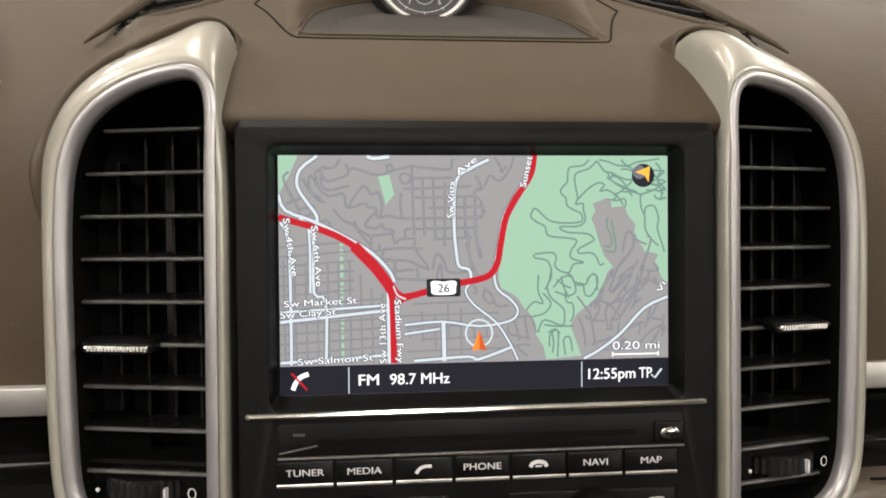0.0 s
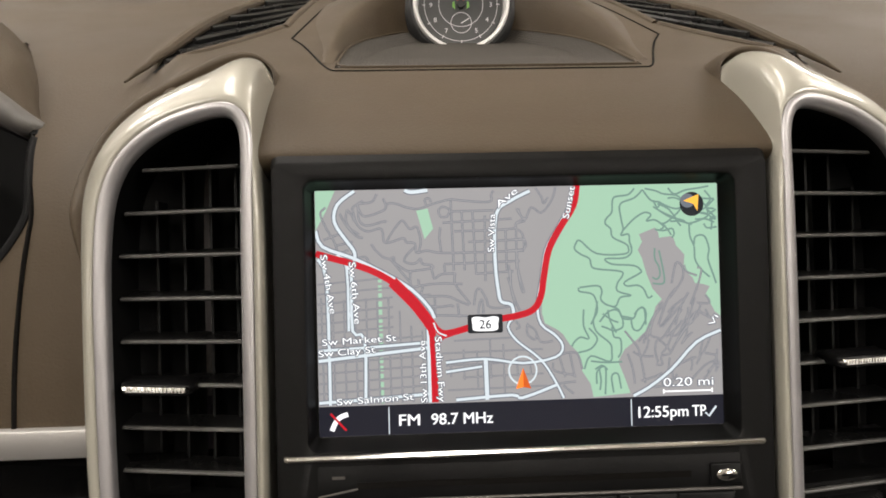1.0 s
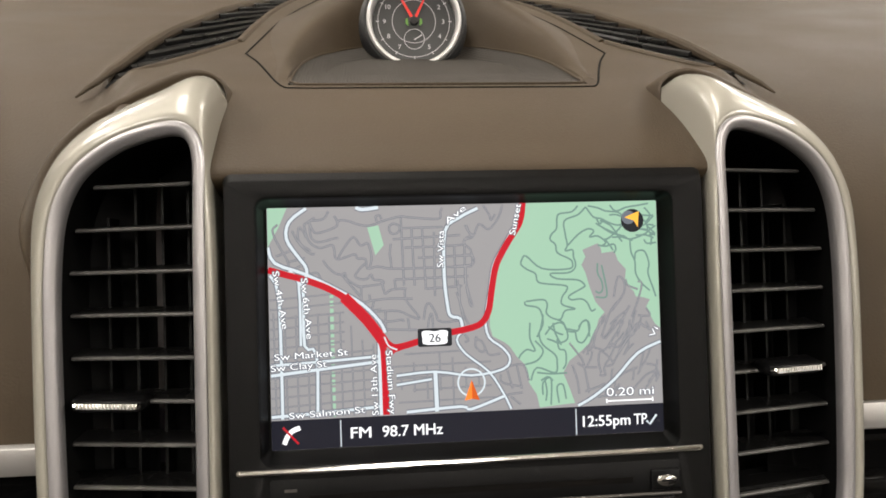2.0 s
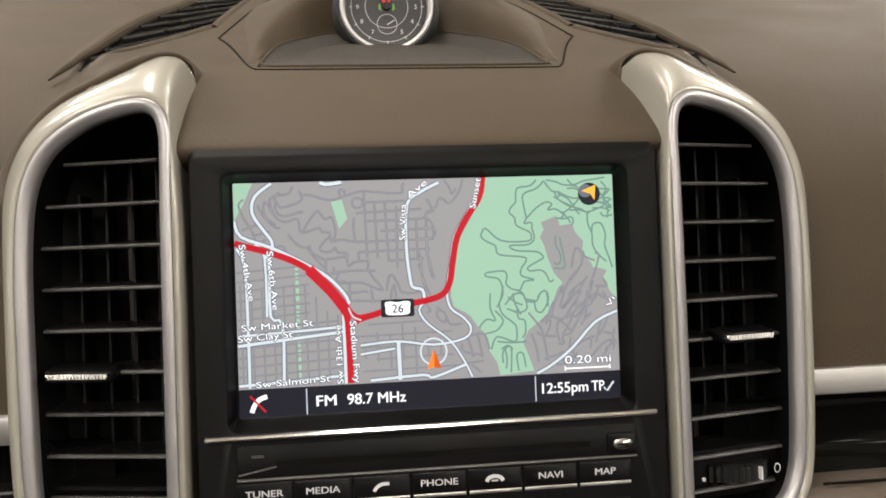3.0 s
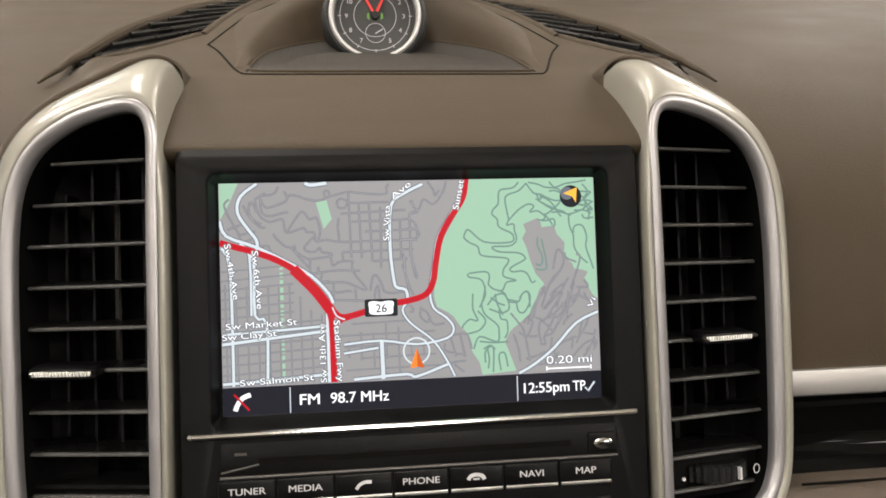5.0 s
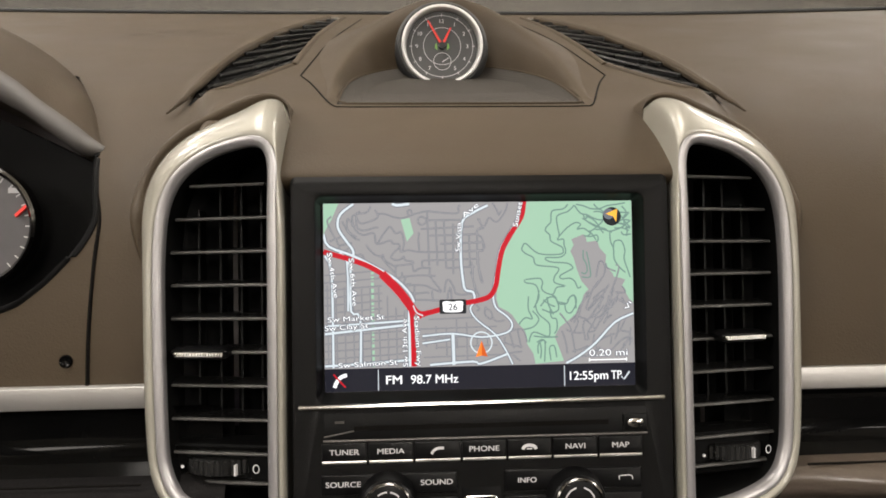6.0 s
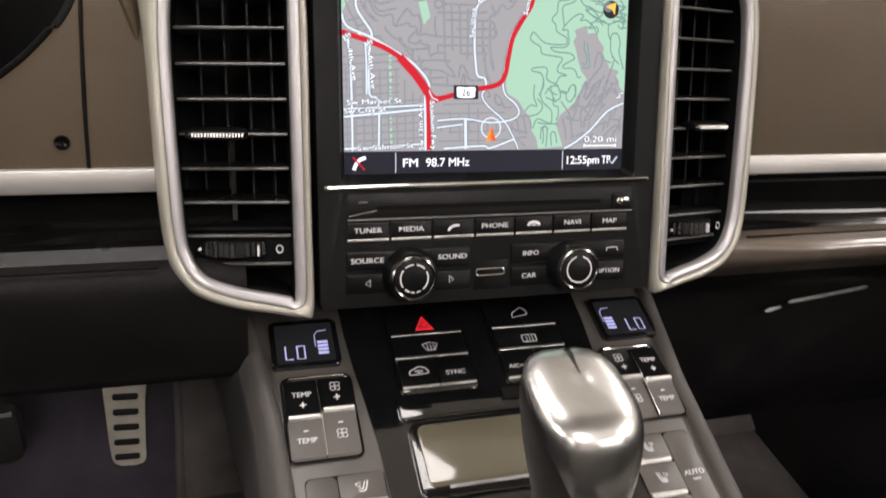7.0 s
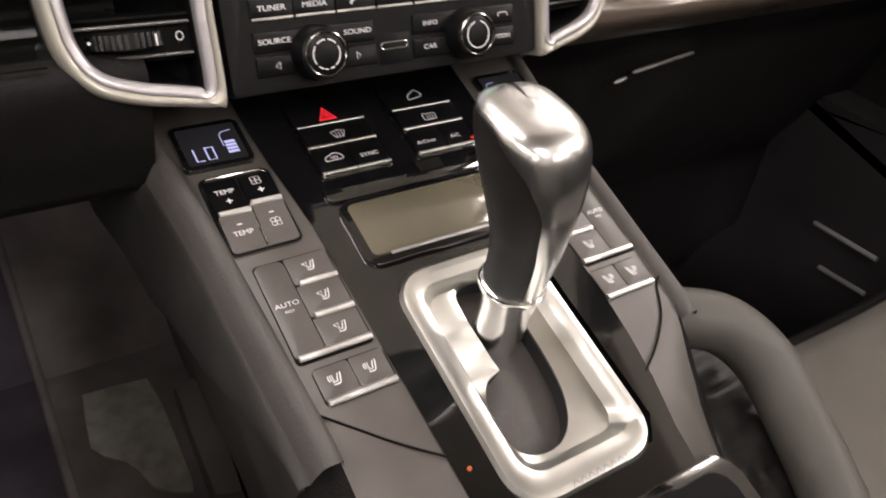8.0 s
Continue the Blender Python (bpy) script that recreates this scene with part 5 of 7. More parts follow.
        part("map_lettering", writing(word, x0 - math.sin(a) * tall * 0.5, y0 + math.cos(a) * tall * 0.5, 0.22, height=tall, length=math.hypot(x1 - x0, y1 - y0), turn=turn, centre=False, heavy=0.013), MAP_WHITE, screen, "", mm)
    note("Sw Market St", -74.6, -12.0, -47.0, -10.9, 2.5)
    note("Sw Clay St", -76.0, -16.2, -55.0, -15.0, 2.5)
    note("Sw Salmon St", -69.6, -34.2, -41.0, -33.0, 2.5)
    note("Sw 4th Ave", -74.6, 21.6, -71.4, -0.2, 2.5)
    note("Sw 6th Ave", -64.0, 18.8, -62.4, -4.2, 2.5)
    note("Sw 13th Ave", -35.9, -34.2, -36.3, -11.1, 2.5)
    note("Stadium Fwy", -32.6, -9.8, -31.6, -34.1, 2.5)
    note("Sw Vista", -9.6, 21.4, -8.9, 35.6, 2.5)
    note("Ave", -7.6, 37.8, 0.0, 43.7, 2.5)
    note("Sunset", 18.9, 33.2, 21.6, 45.2, 2.5)
    note("0.20 mi", 53.4, -31.0, 72.6, -31.0, 3.3)
    note("Vi", 73.2, -9.0, 75.4, -5.2, 2.2)
    scale = box(53.4, 72.2, -33.2, -32.6, 0.2, 0.22)
    box(53.2, 53.8, -33.7, -32.0, 0.2, 0.22, bm=scale)
    box(71.8, 72.4, -33.7, -32.0, 0.2, 0.22, bm=scale)
    part("map_scale_bar", scale, MAP_WHITE, screen, "", mm)
    part("route_badge", prism(rounded(-20.2, -7.0, -8.9, -1.9, 0.8), 0.2, 0.24), MAP_BLACK, screen, "black route badge", mm)
    part("route_badge_shield", prism([p.to_tuple()[:2] for p in spline([(-18.6, -3.2, 0), (-16.4, -2.7, 0), (-13.6, -3.1, 0), (-10.8, -2.7, 0), (-8.6, -3.2, 0), (-8.8, -5.6, 0), (-9.2, -7.8, 0), (-13.6, -8.2, 0), (-18.0, -7.8, 0), (-18.4, -5.6, 0)], 3, True)], 0.24, 0.26), MAP_WHITE, screen, "white shield", mm)
    part("route_badge_number", writing("26", -13.6, -5.5, 0.28, height=3.4), MAP_BLACK, screen, "", mm)
    part("compass_ball", prism(ring(66.2, 37.9, 4.6, 36), 0.2, 0.26), MAP_BLACK, screen, "dark compass ball", mm)
    part("compass_sheen", prism(ring(64.6, 39.2, 2.7, 30), 0.26, 0.27), MAP_STREET, screen, "", mm)
    part("compass_needle", prism([(63.0, 39.2), (69.0, 41.6), (68.4, 35.2), (66.8, 37.9)][::-1], 0.28, 0.32), MAP_AMBER, screen, "amber compass needle", mm)
    part("position_ring", ribbon([(0.1 + 5.2 * math.cos(a), -23.3 + 5.2 * math.sin(a)) for a in np.linspace(0, 2 * math.pi, 48)], 0.7, 0.24), MAP_ROAD, screen, "", mm)
    part("position_arrow", prism([(0.2, -22.3), (-2.7, -30.2), (0.2, -29.6), (3.1, -30.2)], 0.2, 0.28), MAP_ORANGE, screen, "orange position arrow", mm)
    part("position_arrow_shade", prism([(0.2, -22.3), (0.2, -29.6), (3.1, -30.2)], 0.28, 0.30), MAP_DEEP, screen, "", mm)
    part("status_bar", box(-76.2, 76.2, -45.7, -34.6, 0.2, 0.32), MAP_BAR, screen, "dark status bar", mm)
    note_z = 0.36
    for word, x, tall, length in (("FM", -46.6, 4.3, 7.6), ("98.7 MHz", -34.6, 4.3, 23.0), ("12:55pm", 43.6, 4.3, 19.0), ("TP", 64.2, 4.3, 5.2)):
        part("status_lettering", writing(word, x, -40.3, note_z, height=tall, length=length, centre=False, heavy=0.016), MAP_WHITE, screen, "", mm)
    for x in (-50.4, 40.9):
        part("status_divider", box(x - 0.2, x + 0.2, -45.4, -35.4, 0.32, 0.36), MAP_ROAD, screen, "", mm)
    part("status_tick", ribbon([(69.2, -41.2), (70.6, -42.6), (73.4, -39.0)], 0.8, 0.37), MAP_ROAD, screen, "", mm)
    part("handset_icon", ribbon([p.to_tuple()[:2] for p in spline([(-71.6, -43.6, 0), (-70.4, -40.8, 0), (-68.4, -38.6, 0), (-65.6, -37.6, 0)], 4)], 1.8, 0.36), MAP_WHITE, screen, "white handset icon", mm)
    part("handset_slash", ribbon([(-72.0, -37.2), (-66.2, -43.6)], 0.8, 0.38), MAP_RED, screen, "red slash", mm)


def push_button(unit, x0, x1, y0, y1, word="", label="", deep=0.0095, height=0.0026, chrome=False, space=FACE, mat=None, r=0.0008):
    """A flat push button with its legend, and a bright lower edge where it has one."""
    ob = part("button", prism(rounded(x0, x1, y0, y1, r, 3), 0.004, deep, 0.0006), mat or BUTTON, unit, label, space)
    if word:
        part("legend", writing(word, (x0 + x1) / 2, (y0 + y1) / 2 + (0.0006 if chrome else 0), deep + 0.00015, height=height, squeeze=1.22), LEGEND, ob, "", space)
    if chrome:
        part("bright_edge", tube([(x0 + 0.0004, y0 + 0.0004, deep - 0.0004), (x1 - 0.0004, y0 + 0.0004, deep - 0.0004)], 0.0008, 8), BAR, ob, "chrome lower edge", space)
    return ob


def stroke(ob, name, pts, w, z, space=FACE, mat=None, smooth_line=True):
    pts = [p.to_tuple()[:2] for p in spline([(a, b, 0) for a, b in pts], 4)] if smooth_line else pts
    return part(name, ribbon(pts, w, z), mat or LEGEND, ob, "", space)


def control_knob(unit, x, y, dashes):
    place = FACE @ Matrix.Translation((x, y, 0))
    knob = part("rotary_knob", turned([(0.0136, 0.004), (0.0136, 0.0100), (0.0130, 0.0112), (0.0126, 0.0185), (0.0122, 0.0200), (0.0112, 0.0206), (0.0100, 0.0204)], 56), BUTTON, unit, "ribbed black rotary knob", place)
    part("knob_rim", turned([(0.0113, 0.0200), (0.0112, 0.0210), (0.0104, 0.0213), (0.0098, 0.0210), (0.0098, 0.0200)], 56), DARKCHROME, knob, "dark chrome rim", place)
    part("knob_cap", turned([(0.0100, 0.0195), (0.0098, 0.0206), (0.0090, 0.0209), (0.0004, 0.0209)], 48), BUTTON, knob, "", place)
    for a0, a1 in dashes:
        part("knob_mark", ribbon([(0.0070 * math.cos(radians(a)), 0.0070 * math.sin(radians(a))) for a in np.linspace(a0, a1, 14)], 0.0007, 0.0211), LEGEND, knob, "", place)
    return knob


def infotainment():
    unit = thing("infotainment_unit", "black infotainment unit with a lit street map and button rows", "car radio", (0, 0.02, -0.116))
    rings = []
    for x0, x1, y0, y1, r, c in ((-0.0915, 0.0925, -0.1125, 0.0592, 0.003, -0.012), (-0.0915, 0.0925, -0.1125, 0.0592, 0.003, 0.0042), (-0.0911, 0.0921, -0.1121, 0.0587, 0.003, 0.0056), (-0.0907, 0.0917, -0.1117, 0.0556, 0.003, 0.0078), (-0.0905, 0.0915, -0.1115, 0.0548, 0.003, 0.0083),
                                 (-0.0801, 0.0803, -0.0500, 0.0494, 0.004, 0.0086), (-0.0795, 0.0797, -0.0497, 0.0488, 0.004, 0.0083), (-0.0790, 0.0792, -0.0494, 0.0483, 0.0036, 0.0072), (-0.0772, 0.0772, -0.0466, 0.0464, 0.0022, 0.0012), (-0.0762, 0.0762, -0.0457, 0.0457, 0.0006, 0.0004)):
        rings.append([(x, y, c) for x, y in rounded(x0, x1, y0, y1, r, 6)])
    part("bezel", loft(rings[:8], True), BEZEL, unit, "matt black bezel", FACE, 30)
    part("screen_recess", loft(rings[7:], True), RECESS, unit, "dark sloping surround of the screen", FACE, 30)
    part("chassis", box(-0.0905, 0.0915, -0.1120, 0.0560, -0.14, -0.009), VENTBLACK, unit, "black chassis behind the bezel", FACE)
    screen = part("screen", box(-0.0763, 0.0763, -0.0458, 0.0458, -0.006, 0.0), MAP_LAND, unit, "lit colour screen with a street map", FACE)
    screen_picture(screen)
    part("chrome_strip", tube([(-0.0868, -0.0512, 0.0098), (-0.0862, -0.0512, 0.0106), (0.0859, -0.0502, 0.0106), (0.0865, -0.0502, 0.0098)], 0.0013, 10), CHROME, unit, "thin chrome strip", FACE)
    # disc slot
    slot = part("disc_slot", prism(rounded(-0.0765, 0.0790, -0.0672, -0.0545, 0.0010), 0.0075, 0.0086, 0.0004), BUTTON, unit, "black disc slot panel", FACE)
    part("slot_mouth", box(-0.062, 0.060, -0.0628, -0.0606, 0.0080, 0.0089), SEAM, slot, "", FACE)
    part("slot_lip", tube([(-0.0765, -0.0674, 0.0088), (0.0790, -0.0674, 0.0088)], 0.0006, 6), KEYGREY, slot, "", FACE)
    part("slot_mark", box(-0.0710, -0.0665, -0.0592, -0.0582, 0.0086, 0.0088), KEYGREY, slot, "small pale mark", FACE)
    part("slot_flap", tube([(-0.0760, -0.0655, 0.0088), (-0.062, -0.0628, 0.0090)], 0.0004, 6), KEYGREY, slot, "", FACE)
    eject = push_button(unit, 0.0670, 0.0788, -0.0660, -0.0580, label="small black eject button")
    part("eject_mark", prism([(0.0729 + 0.0040 * math.cos(a), -0.0622 + 0.0022 * math.sin(a)) for a in np.linspace(0, 2 * math.pi, 20, endpoint=False)], 0.0094, 0.0102, 0.0003), CHROME, eject, "chrome eject mark", FACE)
    part("eject_mark_core", box(0.0708, 0.0750, -0.0626, -0.0619, 0.0100, 0.0104), BUTTON, eject, "", FACE)
    # main row
    edges = [-0.0776, -0.0556, -0.0337, -0.0112, 0.0106, 0.0324, 0.0546, 0.0765]
    row = []
    for (x0, x1), word in zip(zip(edges, edges[1:]), ("TUNER", "MEDIA", "", "PHONE", "", "NAVI", "MAP")):
        row.append(push_button(unit, x0 + 0.0003, x1 - 0.0003, -0.0778, -0.0684, word, chrome=True))
    stroke(row[2], "pick_up_icon", [(-0.0255, -0.0744), (-0.0243, -0.0728), (-0.0222, -0.0718), (-0.0196, -0.0718)], 0.0013, 0.0097)
    stroke(row[4], "hang_up_icon", [(0.0181, -0.0736), (0.0190, -0.0722), (0.0213, -0.0716), (0.0236, -0.0722), (0.0245, -0.0736)], 0.0015, 0.0097)
    stroke(row[4], "hang_up_foot", [(0.0200, -0.0733), (0.0226, -0.0733)], 0.0007, 0.0097)
    # lower keys
    push_button(unit, -0.0776, -0.0445, -0.0928, -0.0831, "").name = "button"
    part("legend", writing("SOURCE", -0.0672, -0.0876, 0.00965, height=0.0026, squeeze=1.22), LEGEND, unit, "", FACE)
    back = push_button(unit, -0.0776, -0.0445, -0.1042, -0.0945)
    stroke(back, "arrow_icon", [(-0.0660, -0.0975), (-0.0684, -0.0993), (-0.0660, -0.1011), (-0.0660, -0.0975)], 0.0004, 0.0097, smooth_line=False)
    push_button(unit, -0.0470, -0.0134, -0.0930, -0.0831, "")
    part("legend", writing("SOUND", -0.0232, -0.0876, 0.00965, height=0.0026, squeeze=1.22), LEGEND, unit, "", FACE)
    ahead = push_button(unit, -0.0470, -0.0134, -0.1050, -0.0950)
    stroke(ahead, "arrow_icon", [(-0.0248, -0.0978), (-0.0226, -0.0996), (-0.0248, -0.1014), (-0.0248, -0.0978)], 0.0004, 0.0097, smooth_line=False)
    card = part("card_slot_panel", prism(rounded(-0.0118, 0.0078, -0.1068, -0.0838, 0.0006, 3), 0.004, 0.0084, 0.0004), BUTTON, unit, "black card slot panel", FACE)
    loop = rounded(-0.0102, 0.0055, -0.0987, -0.0953, 0.0016, 5)
    part("card_slot_rim", tube([(x, y, 0.0087) for x, y in loop + loop[:1]], 0.0004, 6), CHROME, card, "chrome rim", FACE)
    push_button(unit, 0.0093, 0.0430, -0.0934, -0.0831, "")
    part("legend", writing("INFO", 0.0200, -0.0880, 0.00965, height=0.0025, squeeze=1.15), LEGEND, unit, "", FACE)
    push_button(unit, 0.0093, 0.0430, -0.1055, -0.0954, "")
    part("legend", writing("CAR", 0.0192, -0.1000, 0.00965, height=0.0026, squeeze=1.15), LEGEND, unit, "", FACE)
    hook = push_button(unit, 0.0430, 0.0755, -0.0930, -0.0834)
    stroke(hook, "back_icon", [(0.0646, -0.0893), (0.0646, -0.0876), (0.0676, -0.0872), (0.0704, -0.0874), (0.0710, -0.0892)], 0.0005, 0.0097)
    push_button(unit, 0.0430, 0.0757, -0.1055, -0.0952, "")
    part("legend", writing("OPTION", 0.0655, -0.1000, 0.00965, height=0.0025, squeeze=1.1), LEGEND, unit, "", FACE)
    control_knob(unit, -0.0463, -0.0955, [(-80, -62), (-52, 28), (42, 80), (92, 130), (142, 215), (228, 250), (256, 270)])
    control_knob(unit, 0.0427, -0.0960, [(105, 435)])
    return unit


infotainment()

# ---- centre console ----
# console space: right, up the slope (so minus is towards the seats), out of the deck


def rail_half(v):
    """Half width of the console at the rails, v metres down the slope."""
    return float(np.interp(v, [-0.08, -0.046, 0.04, 0.1765, 0.30], [0.137, 0.130, 0.118, 0.1105, 0.107]))


def deck_outer(s, v):
    """Outer edge of the deck panel; the passenger's side draws in behind the rail."""
    if s < 0 or v < 0.165:
        return rail_half(v) - 0.0060
    return float(np.interp(v, [0.165, 0.195, 0.225, 0.26, 0.30], [0.1045, 0.0925, 0.0865, 0.0880, 0.0880]))


def deck_inner(s, v):
    """Where the deck panel meets the glossy middle; the passenger's side draws in towards the rear."""
    if s < 0:
        return 0.0622
    return float(np.interp(v, [0.165, 0.198, 0.222, 0.26], [0.0622, 0.0575, 0.0510, 0.0460]))


def console_body():
    con = thing("centre_console", "sloping dark centre console with padded side rails", "centre console", (0, -0.1, -0.25), CONSOLE)
    for s in (-1, 1):
        rows, sides = [], []
        for v in np.linspace(-0.075, 0.178, 28):
            e = rail_half(v)
            end = smooth(0.182, 0.168, v)
            rows.append([(s * (e + dx), -v, h * (end if h > 0 else 1)) for dx, h in ((0.0070, -0.013), (0.0055, -0.008), (0.0025, 0.0005), (-0.0008, 0.0042), (-0.0042, 0.0046), (-0.0068, 0.0022), (-0.0072, -0.004))])
        for v in np.linspace(-0.075, 0.178, 40):
            # the driver's flank tapers up towards the seats
            deep = float(np.interp(v, [0.0, 0.072, 0.129, 0.165, 0.178], [0.170, 0.127, 0.060, 0.024, 0.019])) if s < 0 else 0.170
            line = []
            for p in spline([(dx, h, 0) for dx, h in ((-0.06, -0.17), (-0.03, -0.150), (0.002, -0.128), (0.0105, -0.105), (0.0118, -0.060), (0.0110, -0.034), (0.0090, -0.018), (0.0072, -0.0125), (0.0060, -0.0115))], 4):
                dx, h = p.x, p.y
                h = -0.0115 + (h + 0.0115) * (deep - 0.0115) / 0.1585
                line.append((s * (rail_half(v) + dx), -v, h))
            sides.append(line)
        part("side_rail", loft(rows), TUNNEL, con, "padded side rail", CONSOLE, 60)
        part("side_flank", loft(sides), FLANK, con, "dark flank below the rail", CONSOLE, 60)
        rows = []
        for v in np.linspace(-0.075, 0.30, 34):
            e = deck_outer(s, v)
            drop = 0.050 * smooth(0.165, 0.32, v)
            rows.append([(s * e, -v, -0.0010 - drop), (s * (e - 0.006), -v, 0.0 - drop * 0.8), (s * min(0.088, (e + deck_inner(s, v)) / 2), -v, 0.0 - drop * 0.3), (s * (deck_inner(s, v) + 0.004), -v, -0.0002 - drop * 0.1), (s * deck_inner(s, v), -v, -0.0002)])
        part("deck_panel", loft(rows), KEYGREY, con, "matt grey-brown deck panel", CONSOLE, 60)
        # padded rear flank behind the joint
        rows = []
        for v in np.linspace(0.176, 0.36, 14):
            e = deck_outer(s, v) + 0.0060
            drop = 0.05 * smooth(0.165, 0.32, v)
            rows.append([(s * (e + dx), -v, h - drop) for dx, h in ((-0.03, -0.16), (0.006, -0.12), (0.014, -0.05), (0.008, -0.014), (-0.006, -0.001))])
        part("rear_flank", loft(rows), HIDE_LOW, con, "black padded rear flank", CONSOLE, 60)
        bend = [(0.1085, -0.1500, 0.0006), (0.1005, -0.1545, 0.0006), (0.0890, -0.1720, 0.0006), (0.0720, -0.1870, 0.0006), (0.0560, -0.1965, 0.0012)]
        line = spline(bend, 5) if s > 0 else spline([(s * 0.1085, -0.152, 0.0006), (s * 0.095, -0.165, 0.0004), (s * 0.078, -0.181, 0.0002), (s * 0.0625, -0.194, 0.0012)], 5)
        part("seam_gap", tube(line, 0.0006, 6), SEAM, con, "", CONSOLE)
    # glossy middle
    half = [(0.0735, 0.09), (0.0730, 0.01), (0.0660, -0.06), (0.0640, -0.13), (0.0625, -0.20), (0.0610, -0.27)]
    edge = [p.to_tuple() for p in spline([(x, y, 0.0012) for x, y in half], 3)]
    outer = [(-x, y, z) for x, y, z in edge] + [(min(x, deck_inner(1, -y) + 0.0008) if y < -0.16 else x, y, z) for x, y, z in edge[::-1]]
    inner = []
    for x, y, _ in outer:
        d = Vector((x + 0.0005, y + 0.168))
        f = min(0.043 / max(abs(d.x), 1e-6), 0.060 / max(abs(d.y), 1e-6))
        inner.append((-0.0005 + d.x * f, -0.168 + d.y * f, 0.0012))
    rings = [[(x, y, -0.012) for x, y, _ in outer], outer, inner, [(x, y, -0.012) for x, y, _ in inner]]
    part("gloss_panel", loft(rings, True), GLOSS, con, "piano black centre panel", CONSOLE, 30)
    # storage lid with a glossy cover
    lid = part("tray_rim", prism(rounded(-0.0500, 0.0500, -0.0945, -0.0515, 0.007), -0.002, 0.0034, 0.0012), GLOSS, con, "raised gloss black rim", CONSOLE)
    part("tray_lid", prism(rounded(-0.0455, 0.0455, -0.0888, -0.0545, 0.0035), 0.002, 0.0040, 0.0005), LID_REFLECTION, lid, "gloss tray lid with the headliner's olive reflection in its colour", CONSOLE)
    part("tray_edge", tube([(-0.036, -0.0894, 0.0036), (0.0455, -0.0894, 0.0036)], 0.0009, 6), SATIN, lid, "", CONSOLE)
    part("tray_step", prism(rounded(-0.052, 0.052, -0.0500, -0.0350, 0.003), -0.002, 0.0030, 0.0010), GLOSS, con, "", CONSOLE)
    part("tray_catch", prism(rounded(0.006, 0.022, -0.0440, -0.0365, 0.001), 0.002, 0.0042, 0.0004), SEAM, con, "", CONSOLE)
    part("rear_lid", prism(rounded(-0.066, 0.066, -0.40, -0.2450, 0.014), -0.03, 0.0030, 0.0008), GLOSS, con, "black storage lid", CONSOLE)
    part("rear_lid_pad", prism(rounded(-0.058, 0.058, -0.39, -0.2520, 0.012), -0.02, 0.0036, 0.0005), VENTBLACK, con, "", CONSOLE)
    return con


console_body()


def bright_bar(ob, x0, x1, y, h=0.0010, r=0.0018, name="bright_edge"):
    n = max(3, int((x1 - x0) / 0.003))
    return part(name, tube([(x, y, h) for x in np.linspace(x0, x1, n)], r, 10, flat=0.75), BAR, ob, "chrome lower edge", CONSOLE)


def climate_display(s):
    disp = thing("climate_display", "small black climate display with lit white digits", "display", (s * 0.095, 0.0, 0.0), CONSOLE, "climate displays")
    x0, x1 = (-0.1135, -0.0765) if s < 0 else (0.0805, 0.1175)
    part("housing", prism(rounded(x0, x1, -0.0100, 0.0215, 0.003), -0.004, 0.0030, 0.0010), GLOSS, disp, "gloss black housing", CONSOLE)
    part("lit_window", prism(rounded(x0 + 0.003, x1 - 0.003, -0.0075, 0.0185, 0.001), 0.002, 0.0033), LCD, disp, "faintly lit window", CONSOLE)
    m = (x0 + x1) / 2
    # segment letters and the fan steps, mirrored from side to side
    dy = -0.0018
    lx = m - 0.0062 if s < 0 else m + 0.0054
    for pts in ([(lx - 0.0046, 0.0054), (lx - 0.0046, -0.0035), (lx - 0.0006, -0.0035)], [(lx + 0.0016, 0.0050), (lx + 0.0056, 0.0050), (lx + 0.0056, -0.0035), (lx + 0.0016, -0.0035), (lx + 0.0016, 0.0054)]):
        part("digit", ribbon([(a, b + dy) for a, b in pts], 0.0008, 0.0035), GLOW_LCD, disp, "lit white digit", CONSOLE)
    fx = m + 0.0095 if s < 0 else m - 0.0100
    for k in range(4):
        part("fan_step", box(fx - 0.0028, fx + 0.0028, -0.0030 + k * 0.0024, -0.0014 + k * 0.0024, 0.0033, 0.0035), GLOW_LCD, disp, "", CONSOLE)
    part("fan_outline", ribbon([(fx - 0.0040, 0.0020), (fx - 0.0040, 0.0100), (fx - 0.0020, 0.0125), (fx + 0.0030, 0.0130)], 0.0004, 0.0036), GLOW_LCD, disp, "", CONSOLE)


def fan_icon(ob, x, y, z, space=CONSOLE):
    for k in range(4):
        a = radians(45 + 90 * k)
        c = (x + 0.0017 * math.cos(a), y + 0.0017 * math.sin(a))
        part("fan_icon", ribbon([(c[0] + 0.0013 * math.cos(b), c[1] + 0.0013 * math.sin(b)) for b in np.linspace(0, 2 * math.pi, 12)], 0.0004, z), LEGEND, ob, "", space)


